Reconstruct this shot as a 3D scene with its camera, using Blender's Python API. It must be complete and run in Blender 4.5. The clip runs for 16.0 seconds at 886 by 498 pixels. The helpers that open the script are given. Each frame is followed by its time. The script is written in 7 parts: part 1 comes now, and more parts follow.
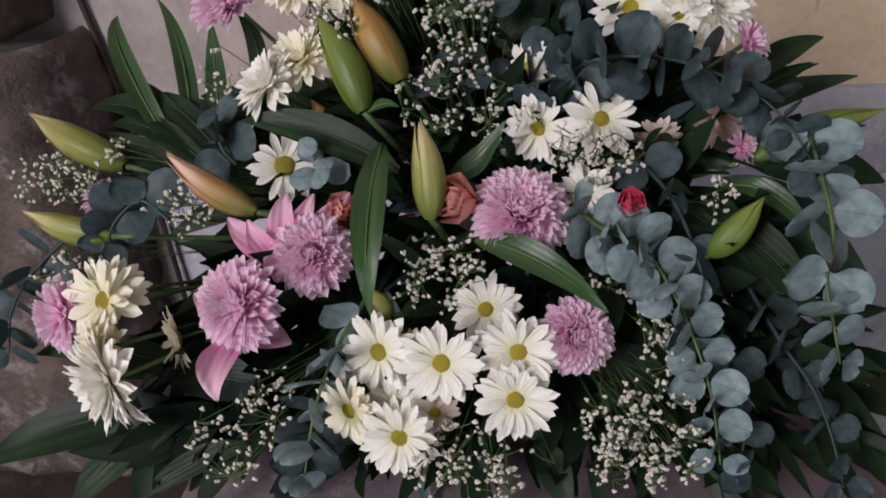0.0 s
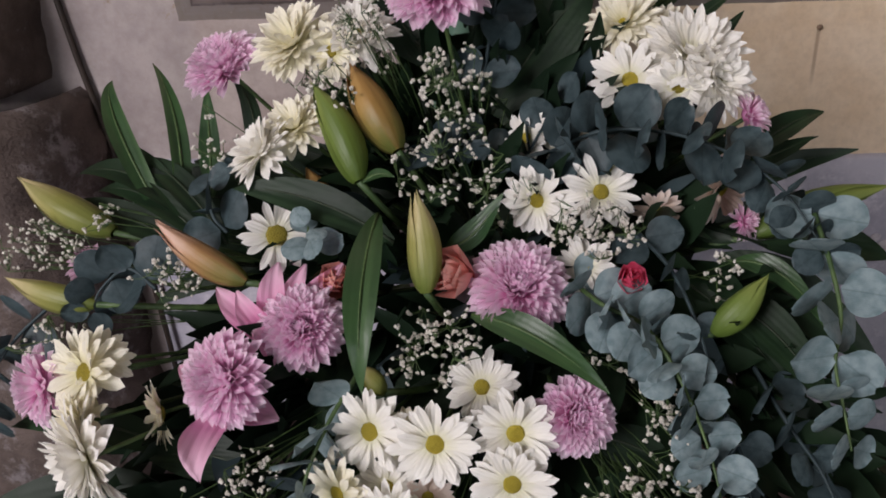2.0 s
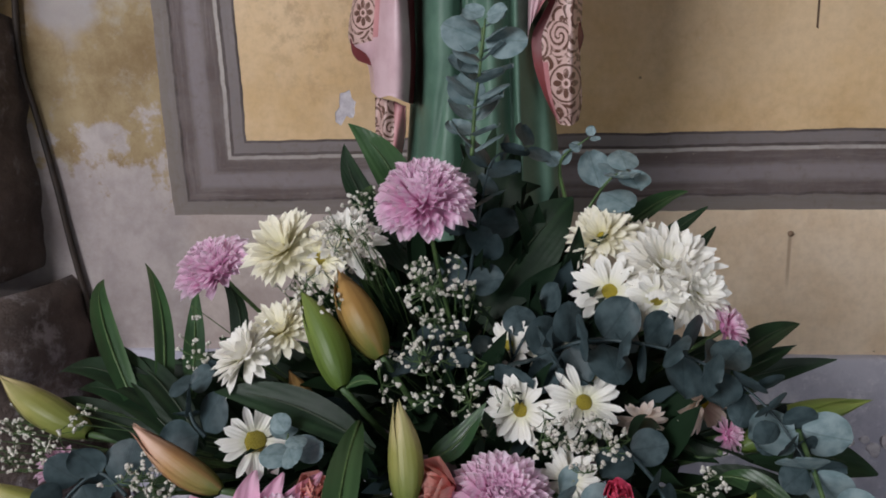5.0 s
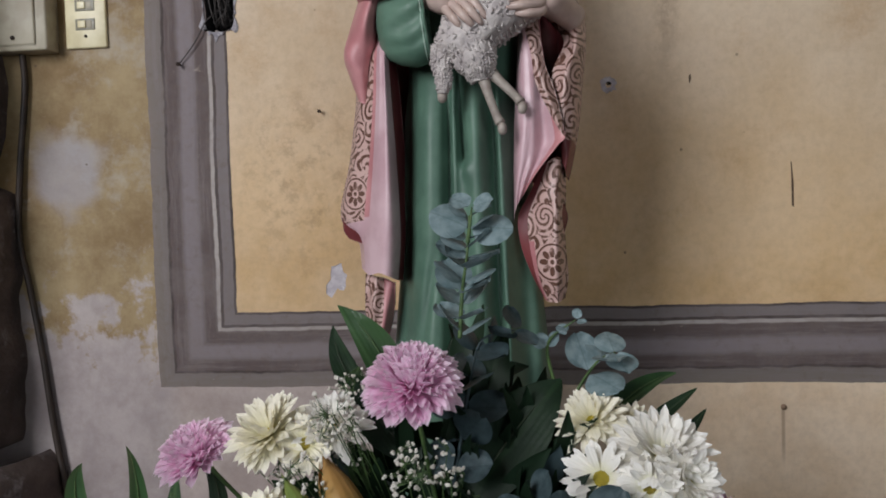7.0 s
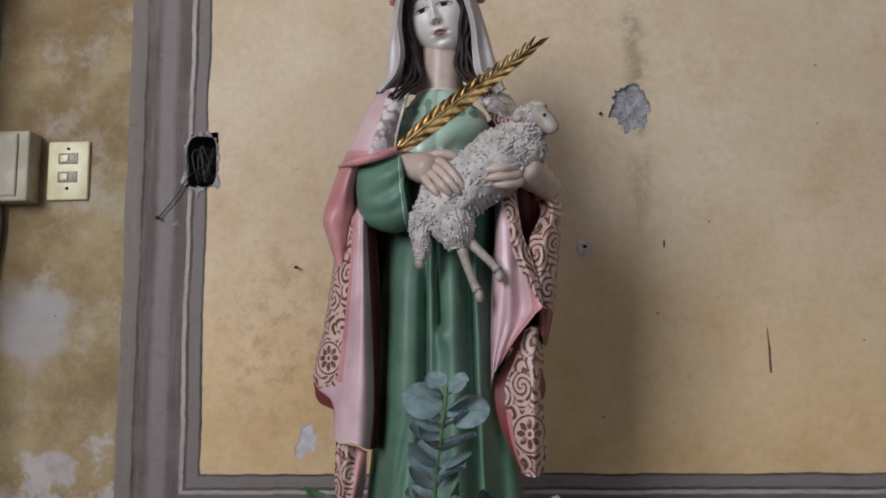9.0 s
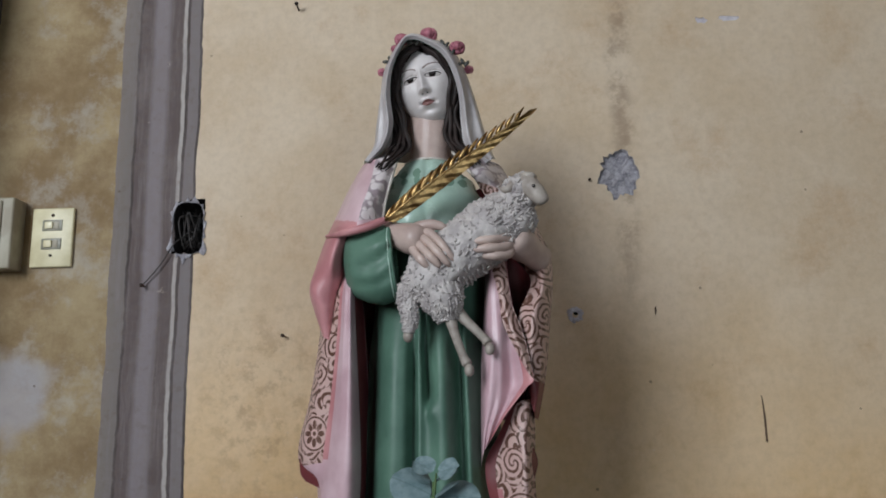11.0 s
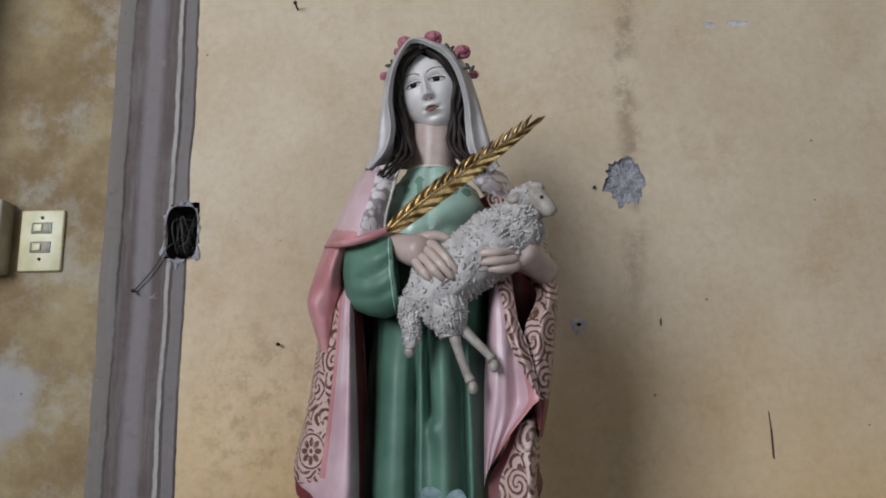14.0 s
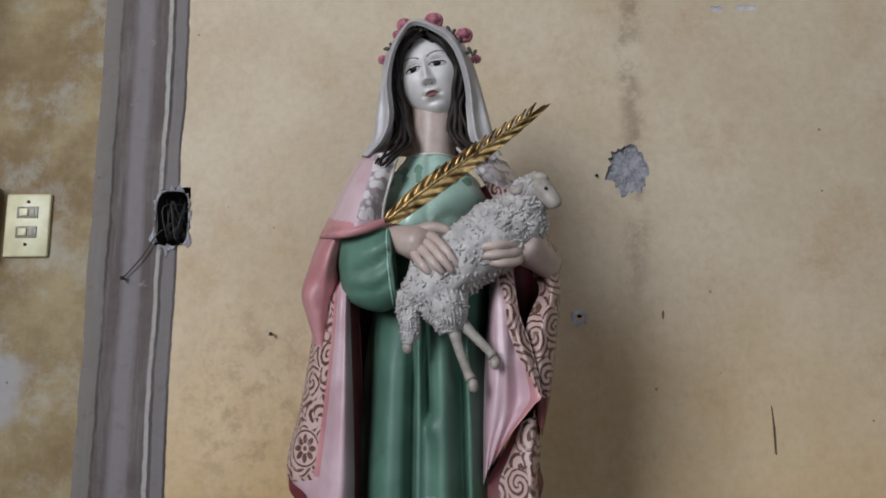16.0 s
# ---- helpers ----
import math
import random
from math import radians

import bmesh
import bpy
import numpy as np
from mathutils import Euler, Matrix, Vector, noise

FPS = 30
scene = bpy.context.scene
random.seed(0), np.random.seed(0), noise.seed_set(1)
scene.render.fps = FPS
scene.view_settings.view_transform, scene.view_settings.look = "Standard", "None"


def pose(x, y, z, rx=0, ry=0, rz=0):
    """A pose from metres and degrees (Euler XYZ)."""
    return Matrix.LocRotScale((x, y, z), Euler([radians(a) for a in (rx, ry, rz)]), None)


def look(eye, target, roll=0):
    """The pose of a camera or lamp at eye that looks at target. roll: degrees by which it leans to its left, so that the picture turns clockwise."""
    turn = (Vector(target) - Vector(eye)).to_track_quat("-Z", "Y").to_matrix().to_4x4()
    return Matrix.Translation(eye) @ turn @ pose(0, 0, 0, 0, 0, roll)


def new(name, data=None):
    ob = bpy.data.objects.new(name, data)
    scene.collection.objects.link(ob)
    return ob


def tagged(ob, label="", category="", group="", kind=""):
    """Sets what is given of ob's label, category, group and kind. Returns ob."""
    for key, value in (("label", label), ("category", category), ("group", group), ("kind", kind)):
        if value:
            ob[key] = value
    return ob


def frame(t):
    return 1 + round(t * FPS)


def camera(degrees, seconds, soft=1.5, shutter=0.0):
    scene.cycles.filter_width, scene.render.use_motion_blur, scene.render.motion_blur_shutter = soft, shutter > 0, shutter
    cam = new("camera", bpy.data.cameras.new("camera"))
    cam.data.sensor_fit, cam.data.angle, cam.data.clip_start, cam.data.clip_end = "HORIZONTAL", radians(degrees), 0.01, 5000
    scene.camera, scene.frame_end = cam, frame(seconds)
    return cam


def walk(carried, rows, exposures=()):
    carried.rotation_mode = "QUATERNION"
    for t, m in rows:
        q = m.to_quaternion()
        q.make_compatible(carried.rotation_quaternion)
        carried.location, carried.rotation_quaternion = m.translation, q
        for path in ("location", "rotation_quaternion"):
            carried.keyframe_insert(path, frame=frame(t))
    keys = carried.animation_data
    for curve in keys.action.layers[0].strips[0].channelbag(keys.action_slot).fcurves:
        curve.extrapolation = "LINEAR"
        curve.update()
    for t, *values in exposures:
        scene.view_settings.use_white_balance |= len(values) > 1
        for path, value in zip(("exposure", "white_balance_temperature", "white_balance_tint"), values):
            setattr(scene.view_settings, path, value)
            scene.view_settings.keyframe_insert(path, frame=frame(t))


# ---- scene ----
cam = camera(57.0, 16.0, soft=1.8)
PATH = [
    (0, (0.205, -0.071, 1.434), (-0.072, 1.631, 0.422), -4.4),
    (0.5, (0.201, -0.062, 1.434), (-0.074, 1.662, 0.459), -4.0),
    (1, (0.204, -0.056, 1.435), (-0.066, 1.687, 0.492), -4.0),
    (1.5, (0.203, -0.049, 1.435), (-0.066, 1.707, 0.517), -3.6),
    (2, (0.201, -0.047, 1.436), (-0.063, 1.725, 0.547), -3.4),
    (2.5, (0.2, -0.048, 1.436), (-0.068, 1.741, 0.581), -3.2),
    (3, (0.2, -0.049, 1.437), (-0.062, 1.752, 0.607), -3.1),
    (3.2, (0.2, -0.049, 1.438), (-0.057, 1.756, 0.616), -3.0),
    (5.3, (0.204, -0.045, 1.46), (-0.019, 1.898, 1.044), -1.8),
    (5.5, (0.204, -0.046, 1.461), (-0.014, 1.904, 1.073), -1.8),
    (6, (0.205, -0.046, 1.466), (-0.013, 1.917, 1.153), -1.9),
    (6.5, (0.207, -0.046, 1.473), (-0.004, 1.933, 1.275), -2.0),
    (7, (0.208, -0.046, 1.479), (0.004, 1.942, 1.396), -1.7),
    (7.5, (0.208, -0.043, 1.49), (0.018, 1.948, 1.497), -1.6),
    (8, (0.206, -0.036, 1.496), (0.038, 1.955, 1.578), -1.0),
    (8.5, (0.206, -0.036, 1.506), (0.059, 1.951, 1.678), -0.9),
    (9, (0.208, -0.031, 1.515), (0.069, 1.947, 1.773), -0.7),
    (9.5, (0.208, -0.031, 1.524), (0.085, 1.94, 1.844), -0.8),
    (9.7, (0.208, -0.026, 1.528), (0.092, 1.942, 1.868), -0.9),
    (12, (0.209, -0.01, 1.546), (0.099, 1.947, 1.943), -1.0),
    (12.5, (0.205, -0.001, 1.554), (0.091, 1.959, 1.933), -0.9),
    (13, (0.203, 0.004, 1.557), (0.087, 1.962, 1.947), -0.8),
    (13.5, (0.199, 0.014, 1.559), (0.086, 1.974, 1.94), -0.5),
    (14, (0.194, 0.017, 1.565), (0.099, 1.977, 1.951), -0.5),
    (14.5, (0.191, 0.03, 1.572), (0.096, 1.992, 1.946), -0.6),
    (15, (0.194, 0.03, 1.577), (0.105, 1.996, 1.93), -0.7),
    (15.5, (0.189, 0.035, 1.579), (0.104, 2.005, 1.918), -0.6),
    (16, (0.184, 0.051, 1.586), (0.105, 2.02, 1.926), -0.1),
]
walk(cam, [(t, look(eye, target, roll)) for t, eye, target, roll in PATH], [(0.0, 0.25, 6700, 19), (3.2, 0.2, 6650, 18), (5.4, 0.18, 6350, 11.5), (8.0, 0.08, 6350, 10.5), (12.0, 0.04, 5930, 5), (16.0, 0.04, 5930, 5)])

# ---- light ----
world = bpy.data.worlds.new("overcast_sky")
scene.world = world
world.use_nodes = True
sky_node = world.node_tree.nodes.new("ShaderNodeTexSky")
sky_node.sky_type = "NISHITA"
sky_node.sun_disc = False
sky_node.sun_elevation, sky_node.sun_rotation = radians(38), radians(215)
world.node_tree.links.new(sky_node.outputs[0], world.node_tree.nodes["Background"].inputs[0])
world.node_tree.nodes["Background"].inputs[1].default_value = 0.12

# daylight that enters by the tall church window behind the viewer
WIN_X, WIN_Y, WIN_Z, WIN_W, WIN_H = -2.75, -3.5, 3.5, 2.4, 3.0


def area_light(name, centre, target, w, h, watts, tint):
    lamp = bpy.data.lights.new(name, "AREA")
    lamp.shape, lamp.size, lamp.size_y, lamp.energy, lamp.color = "RECTANGLE", w, h, watts, tint
    ob = new(name, lamp)
    ob.matrix_world = look(centre, target)
    return ob


area_light("window_daylight", (WIN_X, WIN_Y + 0.06, WIN_Z), (WIN_X, 0, WIN_Z), WIN_W, WIN_H, 238, (0.98, 0.985, 1.0))
# added fill from the front right, set in an invented opening of the same wall
area_light("added_fill_light", (2.0, -3.44, 1.45), (2.0, 0, 1.45), 1.3, 2.5, 32, (0.9, 0.96, 1.0))


# ---- materials ----
def lin(r, g, b):
    return tuple(((c / 255 + 0.055) / 1.055) ** 2.4 if c > 10 else c / 255 / 12.92 for c in (r, g, b)) + (1,)


class Nodes:
    def __init__(self, name):
        self.m = bpy.data.materials.new(name)
        self.m.use_nodes = True
        self.t = self.m.node_tree
        self.b = self.t.nodes["Principled BSDF"]

    def put(self, sock, v):
        if v is None:
            return
        if isinstance(v, bpy.types.NodeSocket):
            self.t.links.new(v, sock)
        else:
            sock.default_value = v

    def node(self, kind, **sets):
        n = self.t.nodes.new(kind)
        for k, v in sets.items():
            if k == "operation":
                n.operation = v
            elif k == "blend":
                n.blend_type = v
        return n

    def math(self, op, a, b=None, c=None):
        n = self.node("ShaderNodeMath", operation=op)
        for i, v in enumerate((a, b, c)):
            self.put(n.inputs[i], v)
        return n.outputs[0]

    def mix(self, f, a, b, blend="MIX"):
        n = self.t.nodes.new("ShaderNodeMix")
        n.data_type, n.blend_type = "RGBA", blend
        self.put(n.inputs[0], f)
        self.put(n.inputs[6], a)
        self.put(n.inputs[7], b)
        return n.outputs[2]

    def noise(self, scale, vec=None, detail=4, rough=0.55):
        n = self.t.nodes.new("ShaderNodeTexNoise")
        n.inputs["Scale"].default_value, n.inputs["Detail"].default_value = scale, detail
        n.inputs["Roughness"].default_value = rough
        self.put(n.inputs["Vector"], vec)
        return n.outputs[0]

    def voronoi(self, scale, vec=None, feature="F1"):
        n = self.t.nodes.new("ShaderNodeTexVoronoi")
        n.feature = feature
        n.inputs["Scale"].default_value = scale
        self.put(n.inputs["Vector"], vec)
        return n.outputs[0]

    def step(self, v, lo, hi):
        n = self.t.nodes.new("ShaderNodeMapRange")
        n.interpolation_type = "SMOOTHSTEP"
        self.put(n.inputs[0], v)
        self.put(n.inputs[1], lo)
        self.put(n.inputs[2], hi)
        return n.outputs[0]

    def ramp(self, v, stops, hard=False):
        n = self.t.nodes.new("ShaderNodeValToRGB")
        n.color_ramp.interpolation = "CONSTANT" if hard else "LINEAR"
        el = n.color_ramp.elements
        el[0].position, el[0].color = stops[0]
        el[1].position, el[1].color = stops[1]
        for p, c in stops[2:]:
            e = el.new(p)
            e.color = c
        self.put(n.inputs[0], v)
        return n.outputs[0]

    def coords(self, which="Object"):
        return self.t.nodes.new("ShaderNodeTexCoord").outputs[which]

    def xyz(self, v):
        n = self.t.nodes.new("ShaderNodeSeparateXYZ")
        self.put(n.inputs[0], v)
        return n.outputs

    def where(self):
        return self.t.nodes.new("ShaderNodeNewGeometry").outputs["Position"]

    def chance(self):
        return self.t.nodes.new("ShaderNodeObjectInfo").outputs["Random"]

    def island(self):
        return self.t.nodes.new("ShaderNodeNewGeometry").outputs["Random Per Island"]

    def bump(self, h, strength=0.3, distance=0.002):
        n = self.t.nodes.new("ShaderNodeBump")
        n.inputs["Strength"].default_value, n.inputs["Distance"].default_value = strength, distance
        self.put(n.inputs["Height"], h)
        self.t.links.new(n.outputs[0], self.b.inputs["Normal"])

    def done(self, colour, rough=0.6, metal=0.0, spec=0.5, leafy=0.0):
        self.put(self.b.inputs["Base Color"], colour)
        self.put(self.b.inputs["Roughness"], rough)
        self.put(self.b.inputs["Metallic"], metal)
        self.b.inputs["Specular IOR Level"].default_value = spec
        if leafy:
            tr = self.t.nodes.new("ShaderNodeBsdfTranslucent")
            self.put(tr.inputs[0], colour)
            ms = self.t.nodes.new("ShaderNodeMixShader")
            ms.inputs[0].default_value = leafy
            out = self.t.nodes["Material Output"]
            self.t.links.new(self.b.outputs[0], ms.inputs[1])
            self.t.links.new(tr.outputs[0], ms.inputs[2])
            self.t.links.new(ms.outputs[0], out.inputs[0])
        return self.m


def simple(name, a, b, scale=30, rough=0.6, bump=0.2, bscale=150, metal=0.0, spec=0.5, leafy=0.0, vary=0.0, dist=0.002):
    """Two colours mixed by noise, with fine relief; vary lets each object differ in brightness."""
    n = Nodes(name)
    v = n.coords()
    col = n.mix(n.step(n.noise(scale, v), 0.35, 0.65), lin(*a), lin(*b))
    if vary:
        col = n.mix(n.math("MULTIPLY", n.chance(), vary), col, (0.02, 0.02, 0.02, 1), "MIX")
    n.bump(n.noise(bscale, v, 6), bump, dist)
    rg = n.math("MULTIPLY_ADD", n.noise(scale * 1.7, v), 0.25, rough - 0.12)
    return n.done(col, rg, metal, spec, leafy)


def wall_material():
    n = Nodes("painted_plaster")
    p = n.where()
    s = n.xyz(p)
    X, Z = s[0], s[2]
    big, mid, fine = n.noise(1.6, p, 4), n.noise(7, p, 6, 0.65), n.noise(60, p, 5, 0.7)
    ochre = n.mix(n.step(mid, 0.3, 0.72), lin(222, 190, 148), lin(208, 172, 122))
    ochre = n.mix(n.math("MULTIPLY", n.step(big, 0.42, 0.68), 0.55), ochre, lin(210, 186, 156))
    # paler and greyer towards the top
    ochre = n.mix(n.math("MULTIPLY", n.step(Z, 1.35, 1.95), 0.85), ochre, n.mix(n.step(mid, 0.3, 0.7), lin(214, 197, 176), lin(203, 183, 158)))
    # brown mould and old water marks
    blot = n.math("MULTIPLY", n.step(n.noise(5.5, p, 8, 0.75), 0.52, 0.72), 0.4)
    dx, dz = n.math("ADD", X, 0.22), n.math("SUBTRACT", Z, 1.57)
    near = n.math("SUBTRACT", 1.0, n.step(n.math("SQRT", n.math("ADD", n.math("MULTIPLY", dx, dx), n.math("MULTIPLY", n.math("MULTIPLY", dz, dz), 0.45))), 0.03, 0.2))
    ochre = n.mix(n.math("MULTIPLY", n.math("MULTIPLY", near, n.step(n.noise(26, p, 7, 0.72), 0.47, 0.62)), 0.36), ochre, lin(138, 108, 80))
    ochre = n.mix(blot, ochre, lin(176, 136, 92))
    # trickle below the broken plaster
    tr = n.math("MULTIPLY", n.math("SUBTRACT", 1.0, n.step(n.math("ABSOLUTE", n.math("SUBTRACT", X, n.math("MULTIPLY_ADD", mid, 0.06, 0.443))), 0.004, 0.035)), n.step(n.noise(18, p, 6, 0.7), 0.42, 0.62))
    tr = n.math("MULTIPLY", tr, n.step(Z, 1.62, 1.9))
    ochre = n.mix(n.math("MULTIPLY", tr, 0.6), ochre, lin(140, 118, 98))
    # paler below the frame, on the far side of the carving
    below = n.math("MULTIPLY", n.math("SUBTRACT", 1.0, n.step(Z, 1.15, 1.17)), n.step(X, -0.1, 0.35))
    ochre = n.mix(n.math("MULTIPLY", below, 0.8), ochre, n.mix(n.step(mid, 0.3, 0.7), lin(236, 216, 192), lin(222, 196, 166)))
    # rust run below a nail
    rn = n.math("MULTIPLY", n.math("SUBTRACT", 1.0, n.step(n.math("ABSOLUTE", n.math("SUBTRACT", X, 0.671)), 0.001, 0.005)), n.math("MULTIPLY", n.step(Z, 0.985, 1.05), n.math("SUBTRACT", 1.0, n.step(Z, 1.10, 1.107))))
    ochre = n.mix(n.math("MULTIPLY", rn, 0.6), ochre, lin(150, 120, 98))
    # margin left of the painted frame: yellower and darker, with brown blotches and blue-grey repairs
    side = n.math("SUBTRACT", 1.0, n.step(X, -0.52, -0.47))
    mg = n.mix(n.step(n.noise(4, p, 6, 0.7), 0.35, 0.62), lin(168, 148, 112), lin(130, 106, 72))
    mg = n.mix(n.math("MULTIPLY", n.step(n.noise(9, p, 6, 0.7), 0.5, 0.68), 0.6), mg, lin(176, 168, 156))
    ddx, ddz = n.math("ADD", X, 0.70), n.math("SUBTRACT", Z, 1.585)
    rr = n.math("ADD", n.math("SQRT", n.math("ADD", n.math("MULTIPLY", ddx, ddx), n.math("MULTIPLY", n.math("MULTIPLY", ddz, ddz), 0.8))), n.math("MULTIPLY_ADD", n.noise(14, p, 5), 0.09, -0.045))
    mg = n.mix(n.math("MULTIPLY", n.math("SUBTRACT", 1.0, n.step(rr, 0.045, 0.095)), 0.68), mg, n.mix(fine, lin(150, 146, 152), lin(182, 178, 184)))
    ochre = n.mix(side, ochre, mg)
    # lilac-grey distemper low down, where the ochre has come off
    low = n.math("ADD", n.math("SUBTRACT", 1.30, Z), n.math("MULTIPLY_ADD", n.noise(5, p, 6, 0.65), 1.15, -0.56))
    lil = n.math("MULTIPLY", n.step(low, 0.0, 0.07), n.math("SUBTRACT", 1.0, n.step(X, 0.0, 0.45)))
    lil = n.math("MULTIPLY", lil, n.math("MAXIMUM", n.math("SUBTRACT", 1.0, n.step(Z, 1.26, 1.29)), side))
    ochre = n.mix(n.math("MULTIPLY", lil, 0.85), ochre, n.mix(n.step(mid, 0.35, 0.65), lin(186, 176, 176), lin(160, 150, 152)))
    # painted mouldings: bands measured outwards from the panel's edge
    wob = n.math("MULTIPLY_ADD", n.noise(7, p, 3), 0.012, -0.006)
    wob2 = n.math("MULTIPLY_ADD", n.noise(45, p, 3), 0.004, -0.002)
    d = n.math("ADD", n.math("MAXIMUM", n.math("MULTIPLY", n.math("SUBTRACT", -0.36, X), 0.9), n.math("SUBTRACT", 1.30, Z)), n.math("ADD", wob, wob2))
    k = 0.16
    dark, grey, white, brown, lilac = lin(66, 57, 56), lin(122, 114, 114), lin(176, 168, 163), lin(92, 80, 79), lin(130, 121, 124)
    soft = n.math("MULTIPLY_ADD", n.noise(26, p, 5, 0.7), 0.010, -0.005)
    bands = n.ramp(n.math("DIVIDE", d, k), [(0.0, dark), (0.0035 / k, dark), (0.0055 / k, grey), (0.0225 / k, grey), (0.0245 / k, dark), (0.0285 / k, dark), (0.0300 / k, white), (0.0350 / k, white), (0.0375 / k, brown)])
    inner = n.ramp(n.math("DIVIDE", n.math("ADD", d, n.math("MULTIPLY", soft, 0.6)), k), [(0.038 / k, brown), (0.056 / k, brown), (0.067 / k, lilac), (0.086 / k, lilac), (0.097 / k, brown), (0.1140 / k, brown), (0.1155 / k, dark), (0.1185 / k, dark), (0.1205 / k, lin(116, 108, 104)), (0.147 / k, lin(124, 115, 108))])
    bands = n.mix(n.math("GREATER_THAN", d, 0.0378), bands, inner)
    # long streaks of wear along the brush, and patches where the paint has gone
    sx = n.t.nodes.new("ShaderNodeCombineXYZ")
    n.put(sx.inputs[0], n.math("MULTIPLY", d, 90.0))
    n.put(sx.inputs[1], n.math("MULTIPLY", n.math("ADD", X, Z), 5.0))
    streak = n.noise(1.0, sx.outputs[0], 6, 0.7)
    bands = n.mix(n.math("MULTIPLY", n.step(streak, 0.45, 0.72), 0.45), bands, lin(138, 129, 130))
    bands = n.mix(n.math("MULTIPLY", n.step(n.noise(9, p, 7, 0.7), 0.42, 0.7), 0.45), bands, lin(128, 118, 116))
    bands = n.mix(n.math("MULTIPLY", n.step(n.noise(30, p, 7, 0.75), 0.52, 0.70), 0.35), bands, lin(92, 81, 76))
    flake = n.step(n.noise(22, p, 8, 0.8), 0.64, 0.68)
    bands = n.mix(n.math("MULTIPLY", flake, 0.8), bands, lin(188, 174, 166))
    isband = n.math("MULTIPLY", n.math("GREATER_THAN", d, 0.0), n.math("LESS_THAN", d, 0.147))
    col = n.mix(isband, ochre, bands)
    col = n.mix(n.math("MULTIPLY", n.step(fine, 0.35, 0.75), 0.16), col, lin(120, 96, 74))
    # pale scrapes, here and there
    scrape = n.math("MULTIPLY", n.step(n.noise(16, p, 9, 0.8), 0.60, 0.68), n.step(n.noise(2.6, p, 3), 0.48, 0.62))
    col = n.mix(n.math("MULTIPLY", scrape, 0.35), col, lin(214, 200, 184))
    # pinholes and specks
    sp = n.math("LESS_THAN", n.voronoi(13, p), 0.035)
    col = n.mix(n.math("MULTIPLY", sp, 0.6), col, lin(92, 74, 60))
    n.bump(n.math("ADD", n.math("MULTIPLY", n.noise(8, p, 6, 0.6), 1.6), n.math("MULTIPLY", fine, 0.35)), 0.55, 0.006)
    return n.done(col, n.math("MULTIPLY_ADD", mid, 0.2, 0.62), 0, 0.35)


def stone_material(name, a, b, c, s=6.0, depth=0.02):
    n = Nodes(name)
    p = n.where()
    col = n.mix(n.step(n.noise(s, p, 8, 0.7), 0.35, 0.65), lin(*a), lin(*b))
    col = n.mix(n.math("MULTIPLY", n.step(n.noise(s * 2.3, p, 8, 0.75), 0.52, 0.66), 0.7), col, lin(*c))
    n.bump(n.math("ADD", n.noise(s * 3, p, 8, 0.7), n.math("MULTIPLY", n.noise(s * 25, p, 5), 0.3)), 0.7, depth)
    return n.done(col, 0.85, 0, 0.3)


def petal_material(name, base, mid, tip, leafy=0.25, vary=0.18):
    """Colour runs along the petal from its base to its tip, with fine veins."""
    n = Nodes(name)
    v = n.coords()
    s = n.xyz(v)
    along = n.math("ADD", s[1], n.math("MULTIPLY_ADD", n.noise(6, v), 0.2, -0.1))
    col = n.ramp(along, [(0.0, lin(*base)), (0.45, lin(*mid)), (1.0, lin(*tip))])
    vein = n.math("SINE", n.math("MULTIPLY", s[0], 70.0))
    col = n.mix(n.math("MULTIPLY", n.chance(), vary), col, lin(*base))
    n.bump(vein, 0.15, 0.02)
    return n.done(col, 0.5, 0, 0.35, leafy)


def leaf_material(name, a, b, vein, rough=0.4, leafy=0.15, vary=0.35, spec=0.5):
    n = Nodes(name)
    v = n.coords()
    s = n.xyz(v)
    col = n.mix(n.step(n.noise(3.0, v, 5), 0.35, 0.65), lin(*a), lin(*b))
    col = n.mix(n.math("MULTIPLY", n.chance(), vary), col, lin(*vein))
    mid = n.math("SUBTRACT", 1.0, n.step(n.math("ABSOLUTE", s[0]), 0.004, 0.03))
    col = n.mix(n.math("MULTIPLY", mid, 0.4), col, lin(*vein))
    n.bump(n.math("ADD", n.math("MULTIPLY", n.math("SINE", n.math("MULTIPLY", s[0], 160.0)), 0.08), n.noise(9, v)), 0.12, 0.008)
    return n.done(col, n.math("MULTIPLY_ADD", n.noise(5, v), 0.2, rough - 0.1), 0, spec, leafy)


def bud_material(name, low, mid, top, streak):
    n = Nodes(name)
    v = n.coords()
    s = n.xyz(v)
    col = n.ramp(n.math("ADD", s[2], n.math("MULTIPLY_ADD", n.noise(5, v), 0.3, -0.15)), [(0.05, lin(*low)), (0.5, lin(*mid)), (0.95, lin(*top))])
    an = n.math("ARCTAN2", s[1], s[0])
    col = n.mix(n.math("MULTIPLY", n.step(n.math("SINE", n.math("MULTIPLY", an, 3.0)), 0.3, 1.0), 0.5), col, lin(*streak))
    n.bump(n.math("ADD", n.math("MULTIPLY", n.math("SINE", n.math("MULTIPLY", an, 24.0)), 0.15), n.noise(20, v)), 0.08, 0.008)
    return n.done(col, 0.45, 0, 0.4, 0.08)


